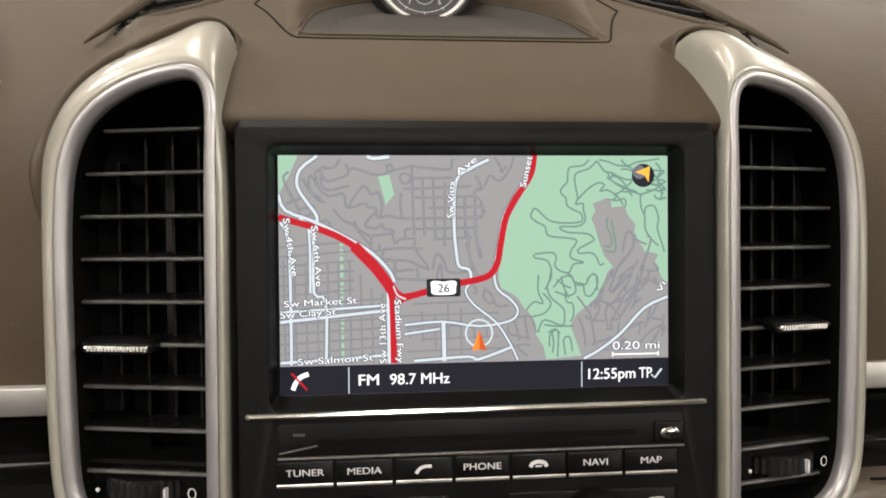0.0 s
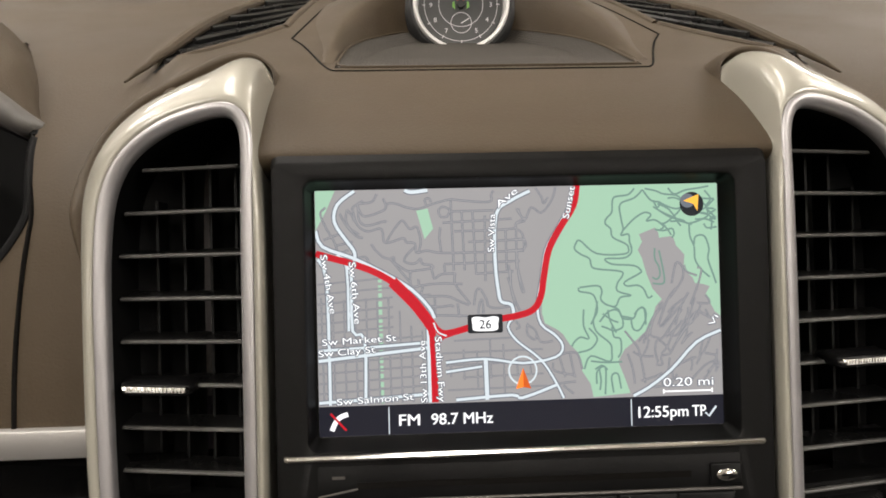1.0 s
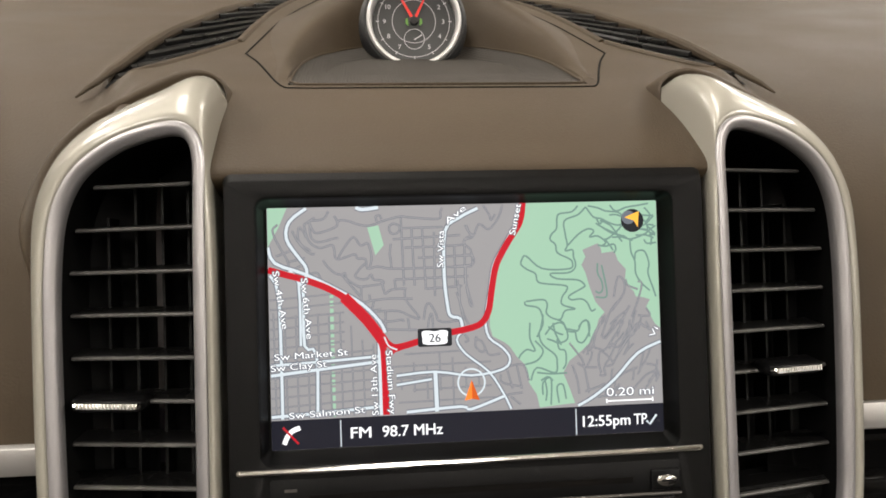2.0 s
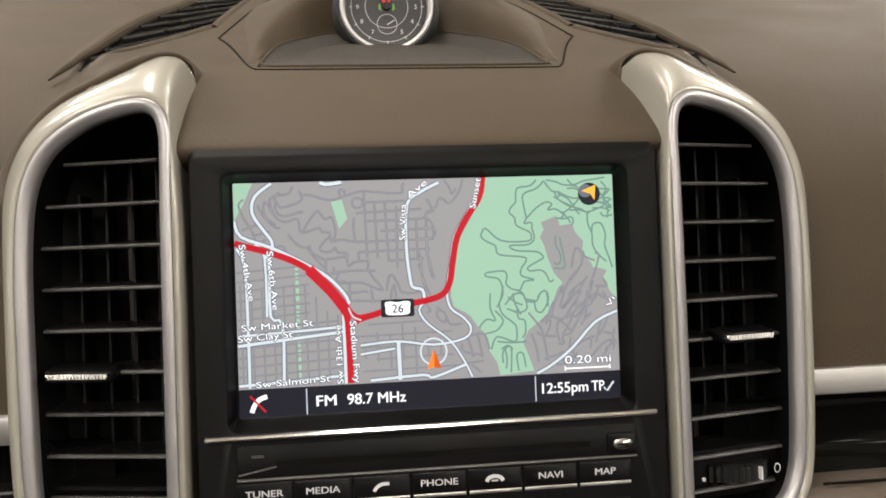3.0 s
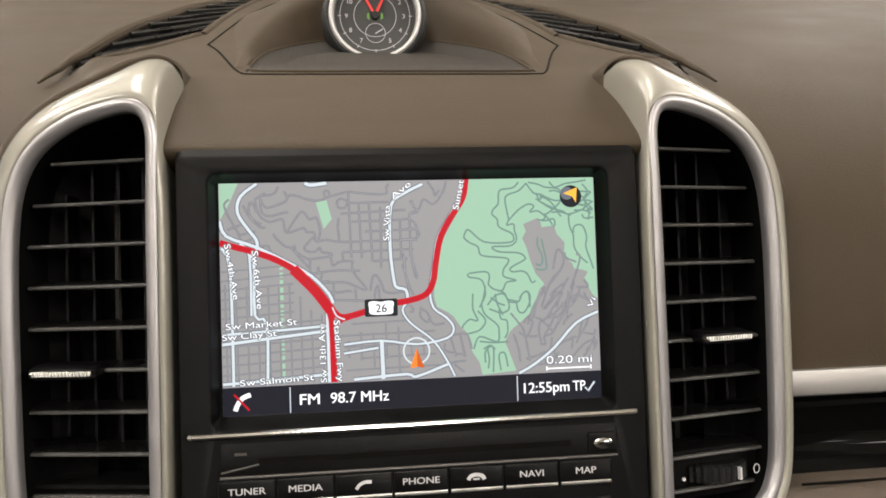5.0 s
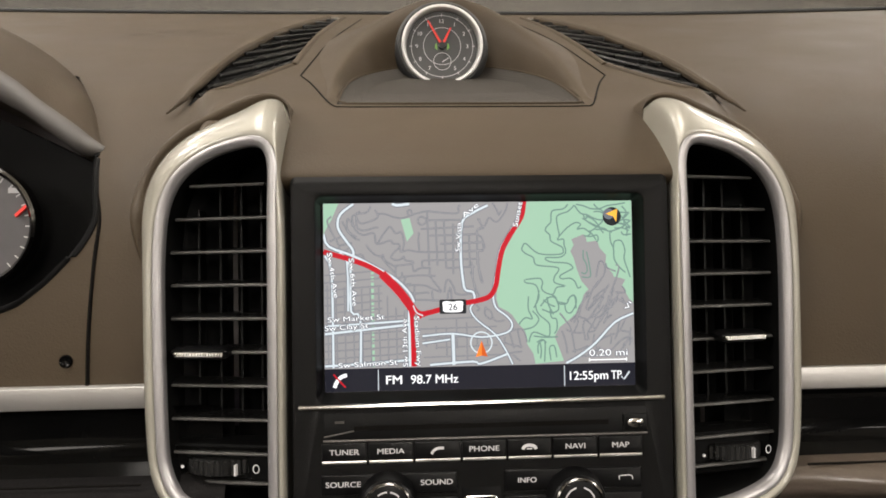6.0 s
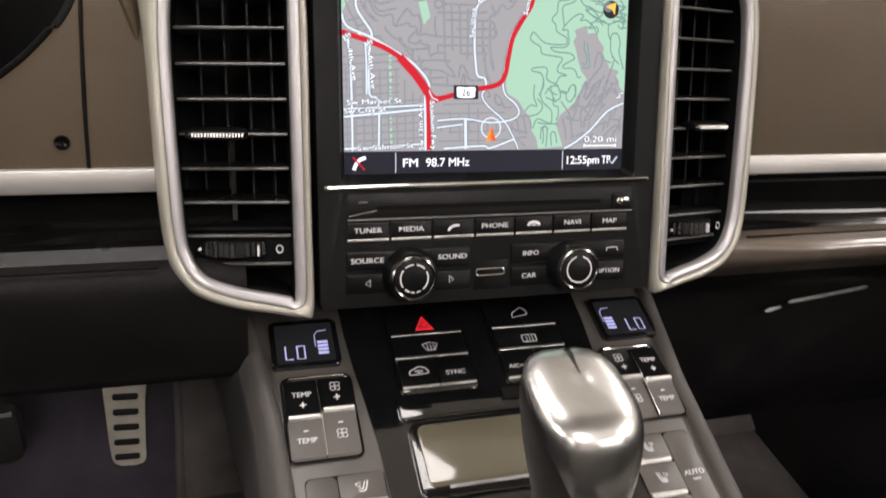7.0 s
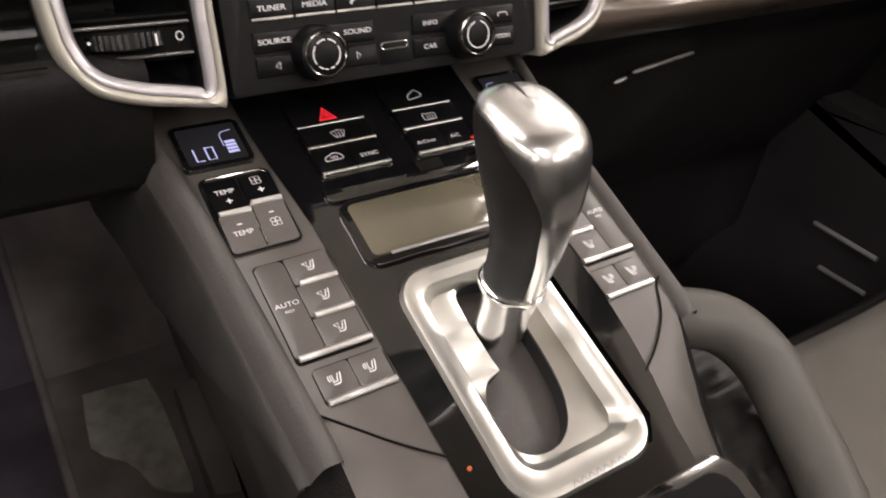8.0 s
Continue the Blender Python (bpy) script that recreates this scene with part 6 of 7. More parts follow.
def climate_rocker(s):
    unit = thing("climate_rocker_switch", "pair of temperature and fan rocker switches with chrome ridges", "switch", (s * 0.092, -0.04, 0.0), CONSOLE, "climate rockers")
    a, b = (-0.1098, -0.0735) if s < 0 else (0.0735, 0.1098)
    loop = rounded(a, b, -0.0655, -0.0160, 0.004, 5)
    part("surround", tube([(x, y, 0.0010) for x, y in loop + loop[:1]], 0.0007, 6), BUTTON, unit, "", CONSOLE)
    part("bright_arc", tube([(a + 0.0006, -0.030, 0.0014), (a + 0.0006, -0.0200, 0.0014), (a + 0.0040, -0.0162, 0.0014), (b - 0.0040, -0.0162, 0.0014), (b - 0.0006, -0.0200, 0.0014)], 0.0005, 6), CHROME, unit, "", CONSOLE)
    mid = (a + b) / 2
    outer, inner = ((a + 0.001, mid - 0.0004), (mid + 0.0004, b - 0.001)) if s < 0 else ((mid + 0.0004, b - 0.001), (a + 0.001, mid - 0.0004))
    for k, (x0, x1) in enumerate((outer, inner)):
        shift = 0.0 if k == 0 else 0.003
        ridge = -0.0428 + shift
        up = [(-0.0172, 0.0006), (-0.0185, 0.0018), (ridge + 0.004, 0.0042), (ridge + 0.0015, 0.0050)]
        down = [(ridge - 0.0012, 0.0048), (ridge - 0.0040, 0.0032), (-0.0560, 0.0026), (-0.0635, 0.0016), (-0.0648, 0.0004)]
        top = part("rocker_upper", loft([[(x, y, h) for y, h in up + [(ridge, -0.003), (-0.0172, -0.003)]] for x in (x0, x1)], True, True), BUTTON, unit, "gloss black upper key", CONSOLE)
        low = part("rocker_lower", loft([[(x, y, h) for y, h in down + [(-0.0648, -0.003), (ridge, -0.003)]] for x in (x0, x1)], True, True), KEYGREY, unit, "matt grey lower key", CONSOLE)
        part("bright_ridge", tube([(x0 + 0.0006, ridge, 0.0052), (x1 - 0.0006, ridge, 0.0050)], 0.0015, 8), BAR, top, "chrome ridge", CONSOLE)
        c = (x0 + x1) / 2
        if k == 0:
            part("legend", writing("TEMP", c, -0.0285, 0.0042, height=0.0030, squeeze=1.0), LEGEND, top, "", CONSOLE)
            part("legend", writing("TEMP", c, -0.0550, 0.0036, height=0.0030, squeeze=1.0), LEGEND, low, "", CONSOLE)
        else:
            fan_icon(top, c, -0.0248, 0.0036)
            fan_icon(low, c, -0.0530, 0.0035)
        part("legend", writing("+", c, -0.0355 + shift, 0.0052, height=0.0050), LEGEND, top, "", CONSOLE)
        part("legend", box(c - 0.0012, c + 0.0012, -0.0500 + shift, -0.0494 + shift, 0.0034, 0.0037), LEGEND, low, "", CONSOLE)
    part("divider", tube([(mid, -0.0225, 0.0036), (mid, -0.0380, 0.0046), (mid, -0.0640, 0.0026)], 0.0006, 6), CHROME, unit, "bright divider", CONSOLE)


def seat_icon(ob, x, y, z, kind, flip=1):
    for off, w in ((0.0, 0.0006), (0.0013, 0.0005)):
        line = [(x + flip * (0.0028 - off), y + 0.0030 - off * 0.2), (x + flip * (0.0018 - off), y - 0.0006 + off * 0.6), (x + flip * (0.0008 - off * 0.4), y - 0.0022 + off), (x - flip * 0.0020, y - 0.0022 + off)]
        part("seat_icon", ribbon([p.to_tuple()[:2] for p in spline([(a, b, 0) for a, b in line], 4)], w, z), LEGEND, ob, "", CONSOLE)
    if kind == "air":
        part("flow_icon", ribbon([(x - flip * 0.0034, y + 0.0016), (x - flip * 0.0010, y + 0.0024), (x - flip * 0.0012, y - 0.0002), (x - flip * 0.0034, y + 0.0016)], 0.0004, z), LEGEND, ob, "", CONSOLE)
    else:
        for k in range(3):
            part("heat_icon", ribbon([(x - flip * (0.0012 + 0.0010 * k), y + 0.0026), (x - flip * (0.0016 + 0.0010 * k), y + 0.0010), (x - flip * (0.0012 + 0.0010 * k), y - 0.0004)], 0.0004, z), LEGEND, ob, "", CONSOLE)


def climate_keys(s):
    unit = thing("climate_key_block", "block of flat grey climate keys with chrome edges", "switch", (s * 0.085, -0.10, 0.0), CONSOLE, "climate key blocks")

    def span(a, b):
        return (-b, -a) if s < 0 else (a, b)

    def key(a, b, y0, y1, r=0.0010):
        x0, x1 = span(a, b)
        return part("key", prism(rounded(x0, x1, y0, y1, r, 4), -0.003, 0.0008, 0.0003), KEYGREY, unit, "", CONSOLE), (x0 + x1) / 2, (y0 + y1) / 2
    x0, x1 = span(0.0655, 0.1040)
    part("key_bed", prism(rounded(x0, x1, -0.1310, -0.0740, 0.003), -0.004, 0.0002), SEAM, unit, "", CONSOLE)
    x0, x1 = span(0.0642, 0.1000)
    part("key_bed", prism(rounded(x0, x1, -0.1540, -0.1345, 0.003), -0.004, 0.0002), SEAM, unit, "", CONSOLE)
    auto, ax, ay = key(0.0887, 0.1036, -0.1285, -0.0745, 0.0035)
    part("legend", writing("AUTO", ax, -0.0990, 0.0010, height=0.0027, squeeze=1.15), LEGEND, auto, "", CONSOLE)
    part("legend", writing("REST", ax, -0.1030, 0.0010, height=0.0014, squeeze=1.15), LEGEND, auto, "", CONSOLE)
    for y0, y1 in ((-0.0905, -0.0745), (-0.1095, -0.0915), (-0.1285, -0.1105)):
        ob, x, y = key(0.0662, 0.0882, y0, y1)
        seat_icon(ob, x, y + 0.0008, 0.0010, "air", -s)
        a, b = span(0.0664, 0.0862) if y1 > -0.11 else span(0.0660, 0.1022)
        bright_bar(ob, a, b, y0 + 0.0006)
    for a, b in ((0.0822, 0.0996), (0.0650, 0.0818)):
        ob, x, y = key(a, b, -0.1520, -0.1350, 0.0020 if a > 0.08 else 0.001)
        seat_icon(ob, x, y + 0.0008, 0.0010, "heat", -s)
    a, b = span(0.0650, 0.0990)
    bright_bar(unit, a, b, -0.1522)


for side in (-1, 1):
    climate_display(side)
    climate_rocker(side)
    climate_keys(side)


def centre_switches():
    unit = thing("climate_switch_panel", "gloss black panel of demist and air switches with chrome edges", "switch", (0, 0.0, 0.0), CONSOLE)
    for a, b in ((-0.0482, -0.0052), (0.0120, 0.0540)):
        part("island", prism(rounded(a, b, -0.0345, 0.0050, 0.004), -0.002, 0.0026, 0.001), GLOSS, unit, "raised gloss island", CONSOLE)
        m = (a + b) / 2
        top = part("button", prism(rounded(a + 0.001, b - 0.001, -0.0105, 0.0040, 0.0012), 0.0, 0.0042, 0.0006), BUTTON, unit, "", CONSOLE)
        bright_bar(top, a + 0.001, b - 0.001, 0.0042, 0.0040, 0.0007)
        bright_bar(top, a + 0.0005, b - 0.001, -0.0115, 0.0040, 0.0009)
        icon_y = -0.0056
        if a < 0:
            shape = [(m - 0.0044, icon_y + 0.0020), (m, icon_y + 0.0032), (m + 0.0044, icon_y + 0.0020), (m + 0.0024, icon_y - 0.0020), (m - 0.0024, icon_y - 0.0020), (m - 0.0044, icon_y + 0.0020)]
        else:
            shape = [p for p in rounded(m - 0.0042, m + 0.0042, icon_y - 0.0024, icon_y + 0.0026, 0.0008, 3)]
            shape = shape + shape[:1]
        part("demist_icon", ribbon(shape, 0.0005, 0.0044), LEGEND, top, "", CONSOLE)
        for k in (-1, 0, 1):
            part("demist_wave", ribbon([(m + k * 0.0018, icon_y + 0.0015), (m + k * 0.0018 + 0.0004, icon_y), (m + k * 0.0018, icon_y - 0.0030)], 0.0004, 0.0045), LEGEND, top, "", CONSOLE)
        for x0, x1, side in ((a + 0.001, m - 0.0003, 0), (m + 0.0003, b - 0.001, 1)):
            low = part("button", prism(rounded(x0, x1, -0.0300, -0.0130, 0.0012), 0.0, 0.0040, 0.0006), BUTTON, unit, "", CONSOLE)
            bright_bar(low, x0, x1, -0.0306, 0.0036, 0.0009)
            c = (x0 + x1) / 2
            if a < 0 and side == 0:
                stroke(low, "car_icon", [(c - 0.0050, -0.0232), (c - 0.0044, -0.0206), (c - 0.0020, -0.0196), (c + 0.0010, -0.0182), (c + 0.0044, -0.0196), (c + 0.0050, -0.0228), (c - 0.0050, -0.0232)], 0.0006, 0.0042, CONSOLE)
                stroke(low, "arrow_icon", [(c - 0.0020, -0.0212), (c + 0.0016, -0.0206), (c + 0.0022, -0.0218), (c - 0.0010, -0.0220)], 0.0005, 0.0042, CONSOLE)
            elif a < 0:
                part("legend", writing("SYNC", c, -0.0236, 0.0042, height=0.0028, squeeze=1.15), LEGEND, low, "", CONSOLE)
            elif side == 0:
                part("legend", writing("A/C", c - 0.0048, -0.0236, 0.0042, height=0.0026, squeeze=1.1), LEGEND, low, "", CONSOLE)
                part("legend", writing("MAX", c + 0.0016, -0.0238, 0.0042, height=0.0017, squeeze=1.1), LEGEND, low, "", CONSOLE)
            else:
                part("legend", writing("A/C", c - 0.0022, -0.0236, 0.0042, height=0.0026, squeeze=1.1), LEGEND, low, "", CONSOLE)
                part("indicator_lamp", box(x1 - 0.0030, x1 - 0.0008, -0.0290, -0.0275, 0.0036, 0.0046), GLOW_RED, low, "red indicator lamp", CONSOLE)
    hazard = part("hazard_key", prism(rounded(-0.0480, -0.0052, 0.0060, 0.0260, 0.003), -0.002, 0.0026, 0.0008), GLOSS, unit, "black hazard key", CONSOLE)
    part("hazard_triangle", prism([(-0.0322, 0.0080), (-0.0212, 0.0080), (-0.0267, 0.0180)], 0.0024, 0.0030), GLOW_RED, hazard, "lit red hazard triangle", CONSOLE)
    for f in (0.62, 0.34):
        cx, cy = -0.0267, 0.0113
        tri = [(cx + (x - cx) * f, cy + (y - cy) * f) for x, y in ((-0.0322, 0.0080), (-0.0212, 0.0080), (-0.0267, 0.0180))]
        part("triangle_line", ribbon(tri + tri[:1], 0.0006, 0.0032), material("hazard_line", (0.02, 0.004, 0.004), 0.6, spec=0.1), hazard, "", CONSOLE)
    hill = part("hill_key", prism(rounded(0.0120, 0.0540, 0.0060, 0.0260, 0.003), -0.002, 0.0026, 0.0008), GLOSS, unit, "black hill descent key", CONSOLE)
    stroke(hill, "hill_icon", [(0.0284, 0.0118), (0.0292, 0.0150), (0.0320, 0.0172), (0.0350, 0.0190), (0.0376, 0.0172), (0.0384, 0.0140), (0.0350, 0.0128), (0.0284, 0.0118)], 0.0005, 0.0028, CONSOLE)


centre_switches()


def shift_gate():
    gate = thing("shift_gate", "brushed aluminium shift gate with a raised rim", "shift gate", (0.003, -0.167, 0.0), CONSOLE)
    cx, cy = -0.006, -0.170
    n = 160

    def cast(outline, a):
        d = Vector((math.cos(a), math.sin(a)))
        best = 1.0
        for p, q in zip(outline, outline[1:] + outline[:1]):
            ex, ey = q[0] - p[0], q[1] - p[1]
            den = d.x * ey - d.y * ex
            if abs(den) < 1e-12:
                continue
            t = ((p[0] - cx) * ey - (p[1] - cy) * ex) / den
            u = ((p[0] - cx) * d.y - (p[1] - cy) * d.x) / den
            if t > 0 and -1e-6 <= u <= 1 + 1e-6:
                best = min(best, t)
        return (cx + d.x * best, cy + d.y * best)

    def row(outline, h):
        return [(*cast(outline, 2 * math.pi * (k + 0.5) / n), h) for k in range(n)]
    slot = [p.to_tuple()[:2] for p in spline([(-0.0125, -0.121, 0), (-0.001, -0.1150, 0), (0.0105, -0.119, 0), (0.0140, -0.135, 0), (0.0145, -0.155, 0), (0.0135, -0.175, 0), (0.0105, -0.190, 0), (0.0040, -0.2020, 0), (-0.0060, -0.2090, 0), (-0.0180, -0.2095, 0), (-0.0270, -0.2040, 0), (-0.0300, -0.1920, 0), (-0.0285, -0.1780, 0), (-0.0225, -0.1685, 0), (-0.0145, -0.1655, 0), (-0.0130, -0.1650, 0), (-0.0130, -0.1630, 0), (-0.0135, -0.150, 0)], 5, True)]
    rings = [row(rounded(-0.0455, 0.0385, -0.2320, -0.1020, 0.020, 8), -0.003), row(rounded(-0.0455, 0.0385, -0.2320, -0.1020, 0.020, 8), 0.0016),
             row(rounded(-0.0440, 0.0370, -0.2305, -0.1035, 0.0190, 8), 0.0036), row(rounded(-0.0400, 0.0335, -0.2265, -0.1075, 0.017, 8), 0.0044),
             row(rounded(-0.0345, 0.0310, -0.2185, -0.1125, 0.012, 8), 0.0028), row(rounded(-0.0325, 0.0290, -0.2160, -0.1150, 0.011, 8), 0.0000),
             row(rounded(-0.0300, 0.0260, -0.2130, -0.1165, 0.010, 8), -0.0040)]
    slot_row = row(slot, -0.0055)
    rings += [[tuple(Vector(a).lerp(Vector(b), 0.5)) for a, b in zip(rings[-1], slot_row)], slot_row, row(slot, -0.0070), row(slot, -0.0200)]
    plate = part("gate_plate", loft(rings[:10], True), BRUSHED, gate, "brushed aluminium plate", CONSOLE, 28)
    part("slot_wall", loft(rings[9:], True), RUBBER, gate, "", CONSOLE)
    part("slot_cover", prism(rounded(-0.035, 0.042, -0.220, -0.106, 0.012), -0.030, -0.0165), material("slot_blind", (0.030, 0.027, 0.024), 0.55, grain=0.3, grain_size=800, stain=0.2), gate, "dark sliding cover below the slot", CONSOLE)
    # engraved script and selector marks as plain strokes
    wave = [(-0.018 + 0.0022 * k, -0.2290 + (0.0014 if k % 2 else -0.0012)) for k in range(16)]
    part("engraved_mark", ribbon([p.to_tuple()[:2] for p in spline([(a, b, 0) for a, b in wave], 4)], 0.0005, 0.00455), SATIN, plate, "", CONSOLE)
    part("selector_lamp", turned([(0.0011, 0.0), (0.0010, 0.0012), (0.0002, 0.0014)], 10, (-0.0560, -0.2030)), GLOW_ORANGE, gate, "small orange lamp", CONSOLE @ Matrix.Translation((0, 0, 0.001)))


shift_gate()


def gear_lever():
    lever = thing("gear_lever", "automatic gear lever in black leather with a polished metal spine", "gear lever", (0.003, -0.148, -0.01), CONSOLE)
    # axis from the slot up to the crown, with the size across and along at each height
    keys = [(0.0010, -0.1440, -0.022, 0.0128, 0.0135), (-0.0005, -0.1420, 0.010, 0.0130, 0.0135), (-0.0020, -0.1390, 0.028, 0.0140, 0.0145)]
    neck = spline([k[:3] for k in keys], 4)
    sizes = spline([(k[3], k[4], 0) for k in keys], 4)
    n = 48

    def hoop(p, s, tip, a0=0.0, a1=2 * math.pi, grow=0.0, count=n, square=2.0):
        rowp = []
        for k in range(count):
            a = a0 + (a1 - a0) * k / (count if abs(a1 - a0) > 6.2 else count - 1)
            # a = 0 looks towards the seats
            sa, ca = math.sin(a), math.cos(a)
            fat = (abs(sa) ** square + abs(ca) ** square) ** (-1 / square)
            sa, ca = sa * fat, ca * fat
            rowp.append((p[0] + (s[0] + grow) * sa, p[1] - (s[1] + grow) * ca * math.cos(tip), p[2] - (s[1] + grow) * ca * math.sin(tip)))
        return rowp
    part("lever_neck", loft([hoop(p, s, -0.1) for p, s in zip(neck, sizes)], True, True), LEVER_METAL, lever, "bare metal neck", CONSOLE)
    part("collar", loft([hoop((-0.0022, -0.1388, h), (r, r * 1.04), -0.15) for h, r in ((0.0255, 0.0140), (0.0265, 0.0158), (0.0285, 0.0164), (0.0305, 0.0158), (0.0315, 0.0140))], True, True), CHROME, lever, "chrome collar ring", CONSOLE)
    keys = [(-0.0022, -0.1384, 0.03, 0.0140, 0.0148, -0.2), (-0.0040, -0.1378, 0.046, 0.0151, 0.0152, -0.1), (-0.0063, -0.1362, 0.062, 0.0165, 0.0166, -0.05), (-0.0088, -0.1325, 0.077, 0.0184, 0.0195, 0.0), (-0.0110, -0.1275, 0.091, 0.0198, 0.0230, -0.05), (-0.0124, -0.1225, 0.103, 0.0203, 0.0246, -0.10), (-0.0132, -0.1188, 0.1115, 0.0201, 0.0238, -0.14), (-0.0136, -0.1166, 0.1165, 0.0188, 0.0218, -0.16), (-0.0138, -0.1152, 0.1196, 0.0160, 0.0182, -0.16), (-0.0138, -0.1144, 0.1214, 0.0112, 0.0126, -0.16), (-0.0138, -0.1140, 0.1222, 0.002, 0.0025, -0.16)]
    spine = spline([k[:3] for k in keys], 5)
    size = spline([k[3:6] for k in keys], 5)
    part("grip", loft([hoop(p, s, s[2], square=2.0 + 0.9 * smooth(0.1, 0.7, k / len(spine))) for k, (p, s) in enumerate(zip(spine, size))], True, True), GRIP, lever, "black leather grip", CONSOLE, 80)
    cover = []
    m = len(spine)
    for i, (p, s) in enumerate(zip(spine, size)):
        f = i / (m - 1)
        left = 0.36 + 0.08 * smooth(0.05, 0.45, f) + 0.34 * smooth(0.38, 0.56, f) + 0.60 * smooth(0.52, 0.68, f) + 1.76 * smooth(0.66, 0.75, f)
        right = 1.55 + 0.45 * smooth(0.30, 0.70, f) + 1.14 * smooth(0.66, 0.75, f)
        square = 2.0 + 0.9 * smooth(0.1, 0.7, i / m)
        line = hoop(p, s, s[2], -left, right, 0.0011, 33, square)
        sunk = hoop(p, s, s[2], -left, right, -0.0010 + 0.0021 * smooth(0.72, 0.75, f), 33, square)
        cover.append(sunk[:1] + line + sunk[-1:])
    cover.append([spine[-1] + Vector((0, 0, 0.0012))] * len(cover[0]))
    bm = loft(cover)
    bmesh.ops.remove_doubles(bm, verts=bm.verts, dist=0.00004)
    part("metal_spine", bm, LEVER_METAL, lever, "polished metal spine", CONSOLE, 80)
    part("release_button", prism(rounded(-0.006, 0.010, 0.066, 0.084, 0.004), 0.0, 0.006, 0.002), SATIN, lever, "small release button", CONSOLE @ Matrix.Translation((0, -0.1105, 0)) @ Matrix.Rotation(radians(-90), 4, "X") @ Matrix.Diagonal((1, -1, 1, 1)))


gear_lever()

# ---- behind and beside the console ----


def grab_handle(s):
    bar = thing("grab_handle", "padded leather grab handle on the console flank", "handle", (s * 0.12, -0.22, -0.05), CONSOLE, "console grab handles")
    lower = 0.0 if s > 0 else -0.035
    path = spline([(s * 0.100, -0.158, -0.030), (s * 0.118, -0.170, -0.022), (s * 0.142, -0.186, -0.020), (s * 0.157, -0.212, -0.026), (s * 0.157, -0.245, -0.034), (s * 0.149, -0.290, -0.042), (s * 0.138, -0.350, -0.060), (s * 0.125, -0.42, -0.09)], 6)
    path = [p + Vector((0, lower, lower)) for p in path]
    part("padded_bar", tube(path, 0.0180, 18, flat=1.0), HANDLE, bar, "dark padded leather bar", CONSOLE, 80)
    part("stitching", tube([(p.x + s * 0.0165, p.y, p.z + 0.0075) for p in path[8:]], 0.0012, 6), PIPING, bar, "raised stitched seam", CONSOLE)
    if s < 0:
        return
    pocket = []
    for u, h in ((0.070, -0.055), (0.085, -0.050), (0.104, -0.054), (0.122, -0.060), (0.140, -0.062), (0.160, -0.060), (0.185, -0.058), (0.215, -0.075)):
        row = []
        for v in np.arange(0.178, 0.42, 0.0022):
            fold = abs(math.sin(math.pi * (v + 0.35 * u) / 0.026))
            row.append((s * u, -v, h + 0.0085 * fold ** 0.6 * smooth(0.068, 0.10, u) - 0.06 * smooth(0.25, 0.42, v)))
        pocket.append(row)
    part("gathered_lining", loft(pocket), GRIP, bar, "gathered black leather lining", CONSOLE, 80)


for side in (-1, 1):
    grab_handle(side)


def passenger_seat():
    seat = thing("passenger_seat", "grey-black leather front passenger seat cushion with piped edge", "car seat", (0.45, -0.5, 0.1), ROOM)
    rows = []
    for y, z in ((-0.160, 0.20), (-0.158, 0.37), (-0.161, 0.412), (-0.171, 0.430), (-0.193, 0.436), (-0.30, 0.430), (-0.45, 0.417), (-0.70, 0.40), (-0.72, 0.2)):
        rows.append([(x, y + 0.012 * ((x - 0.46) / 0.25) ** 2, z - (0.02 + max(0, z - 0.3)) * (1.0 if e else 0.0)) for x, e in ((0.205, 1), (0.212, 0), (0.24, 0), (0.46, 0), (0.66, 0), (0.70, 0), (0.705, 1))])
    part("cushion", loft(rows), SEATHIDE, seat, "smooth leather cushion", ROOM, 60)
    part("piping", tube([(x, -0.166 + 0.012 * ((x - 0.46) / 0.25) ** 2, 0.4295) for x in np.linspace(0.21, 0.70, 24)], 0.005, 8), HIDE_LOW, seat, "", ROOM)
    part("base", box(0.24, 0.68, -0.68, -0.20, 0.06, 0.34, 0.02), SHELLBLACK, seat, "", ROOM)


passenger_seat()


def door_pocket():
    door = thing("door_lower_panel", "black door lower panel with a rounded storage pocket", "door panel", (0.70, 0.0, 0.08), ROOM)
    outline = [p.to_tuple()[:2] for p in spline([(-0.60, 0.10, 0), (-0.60, 0.50, 0), (0.02, 0.505, 0), (0.075, 0.49, 0), (0.10, 0.44, 0), (0.09, 0.25, 0), (0.12, 0.10, 0)], 5, True)]
    m = Matrix(((0, 0, -1, 0.735), (1, 0, 0, 0), (0, 1, 0, 0), (0, 0, 0, 1)))
    part("pocket", prism(outline, -0.01, 0.05, 0.018, 4), SHELLBLACK, door, "rounded black pocket", ROOM @ m)
    for y0, y1, z0 in ((-0.007, -0.094, 0.364), (-0.041, -0.105, 0.3155)):
        part("pocket_rib", tube([(0.682, y0, z0 - 0.004), (0.682, y1, z0 + 0.004)], 0.0035, 8), SATIN, door, "slim pale rib", ROOM)


door_pocket()


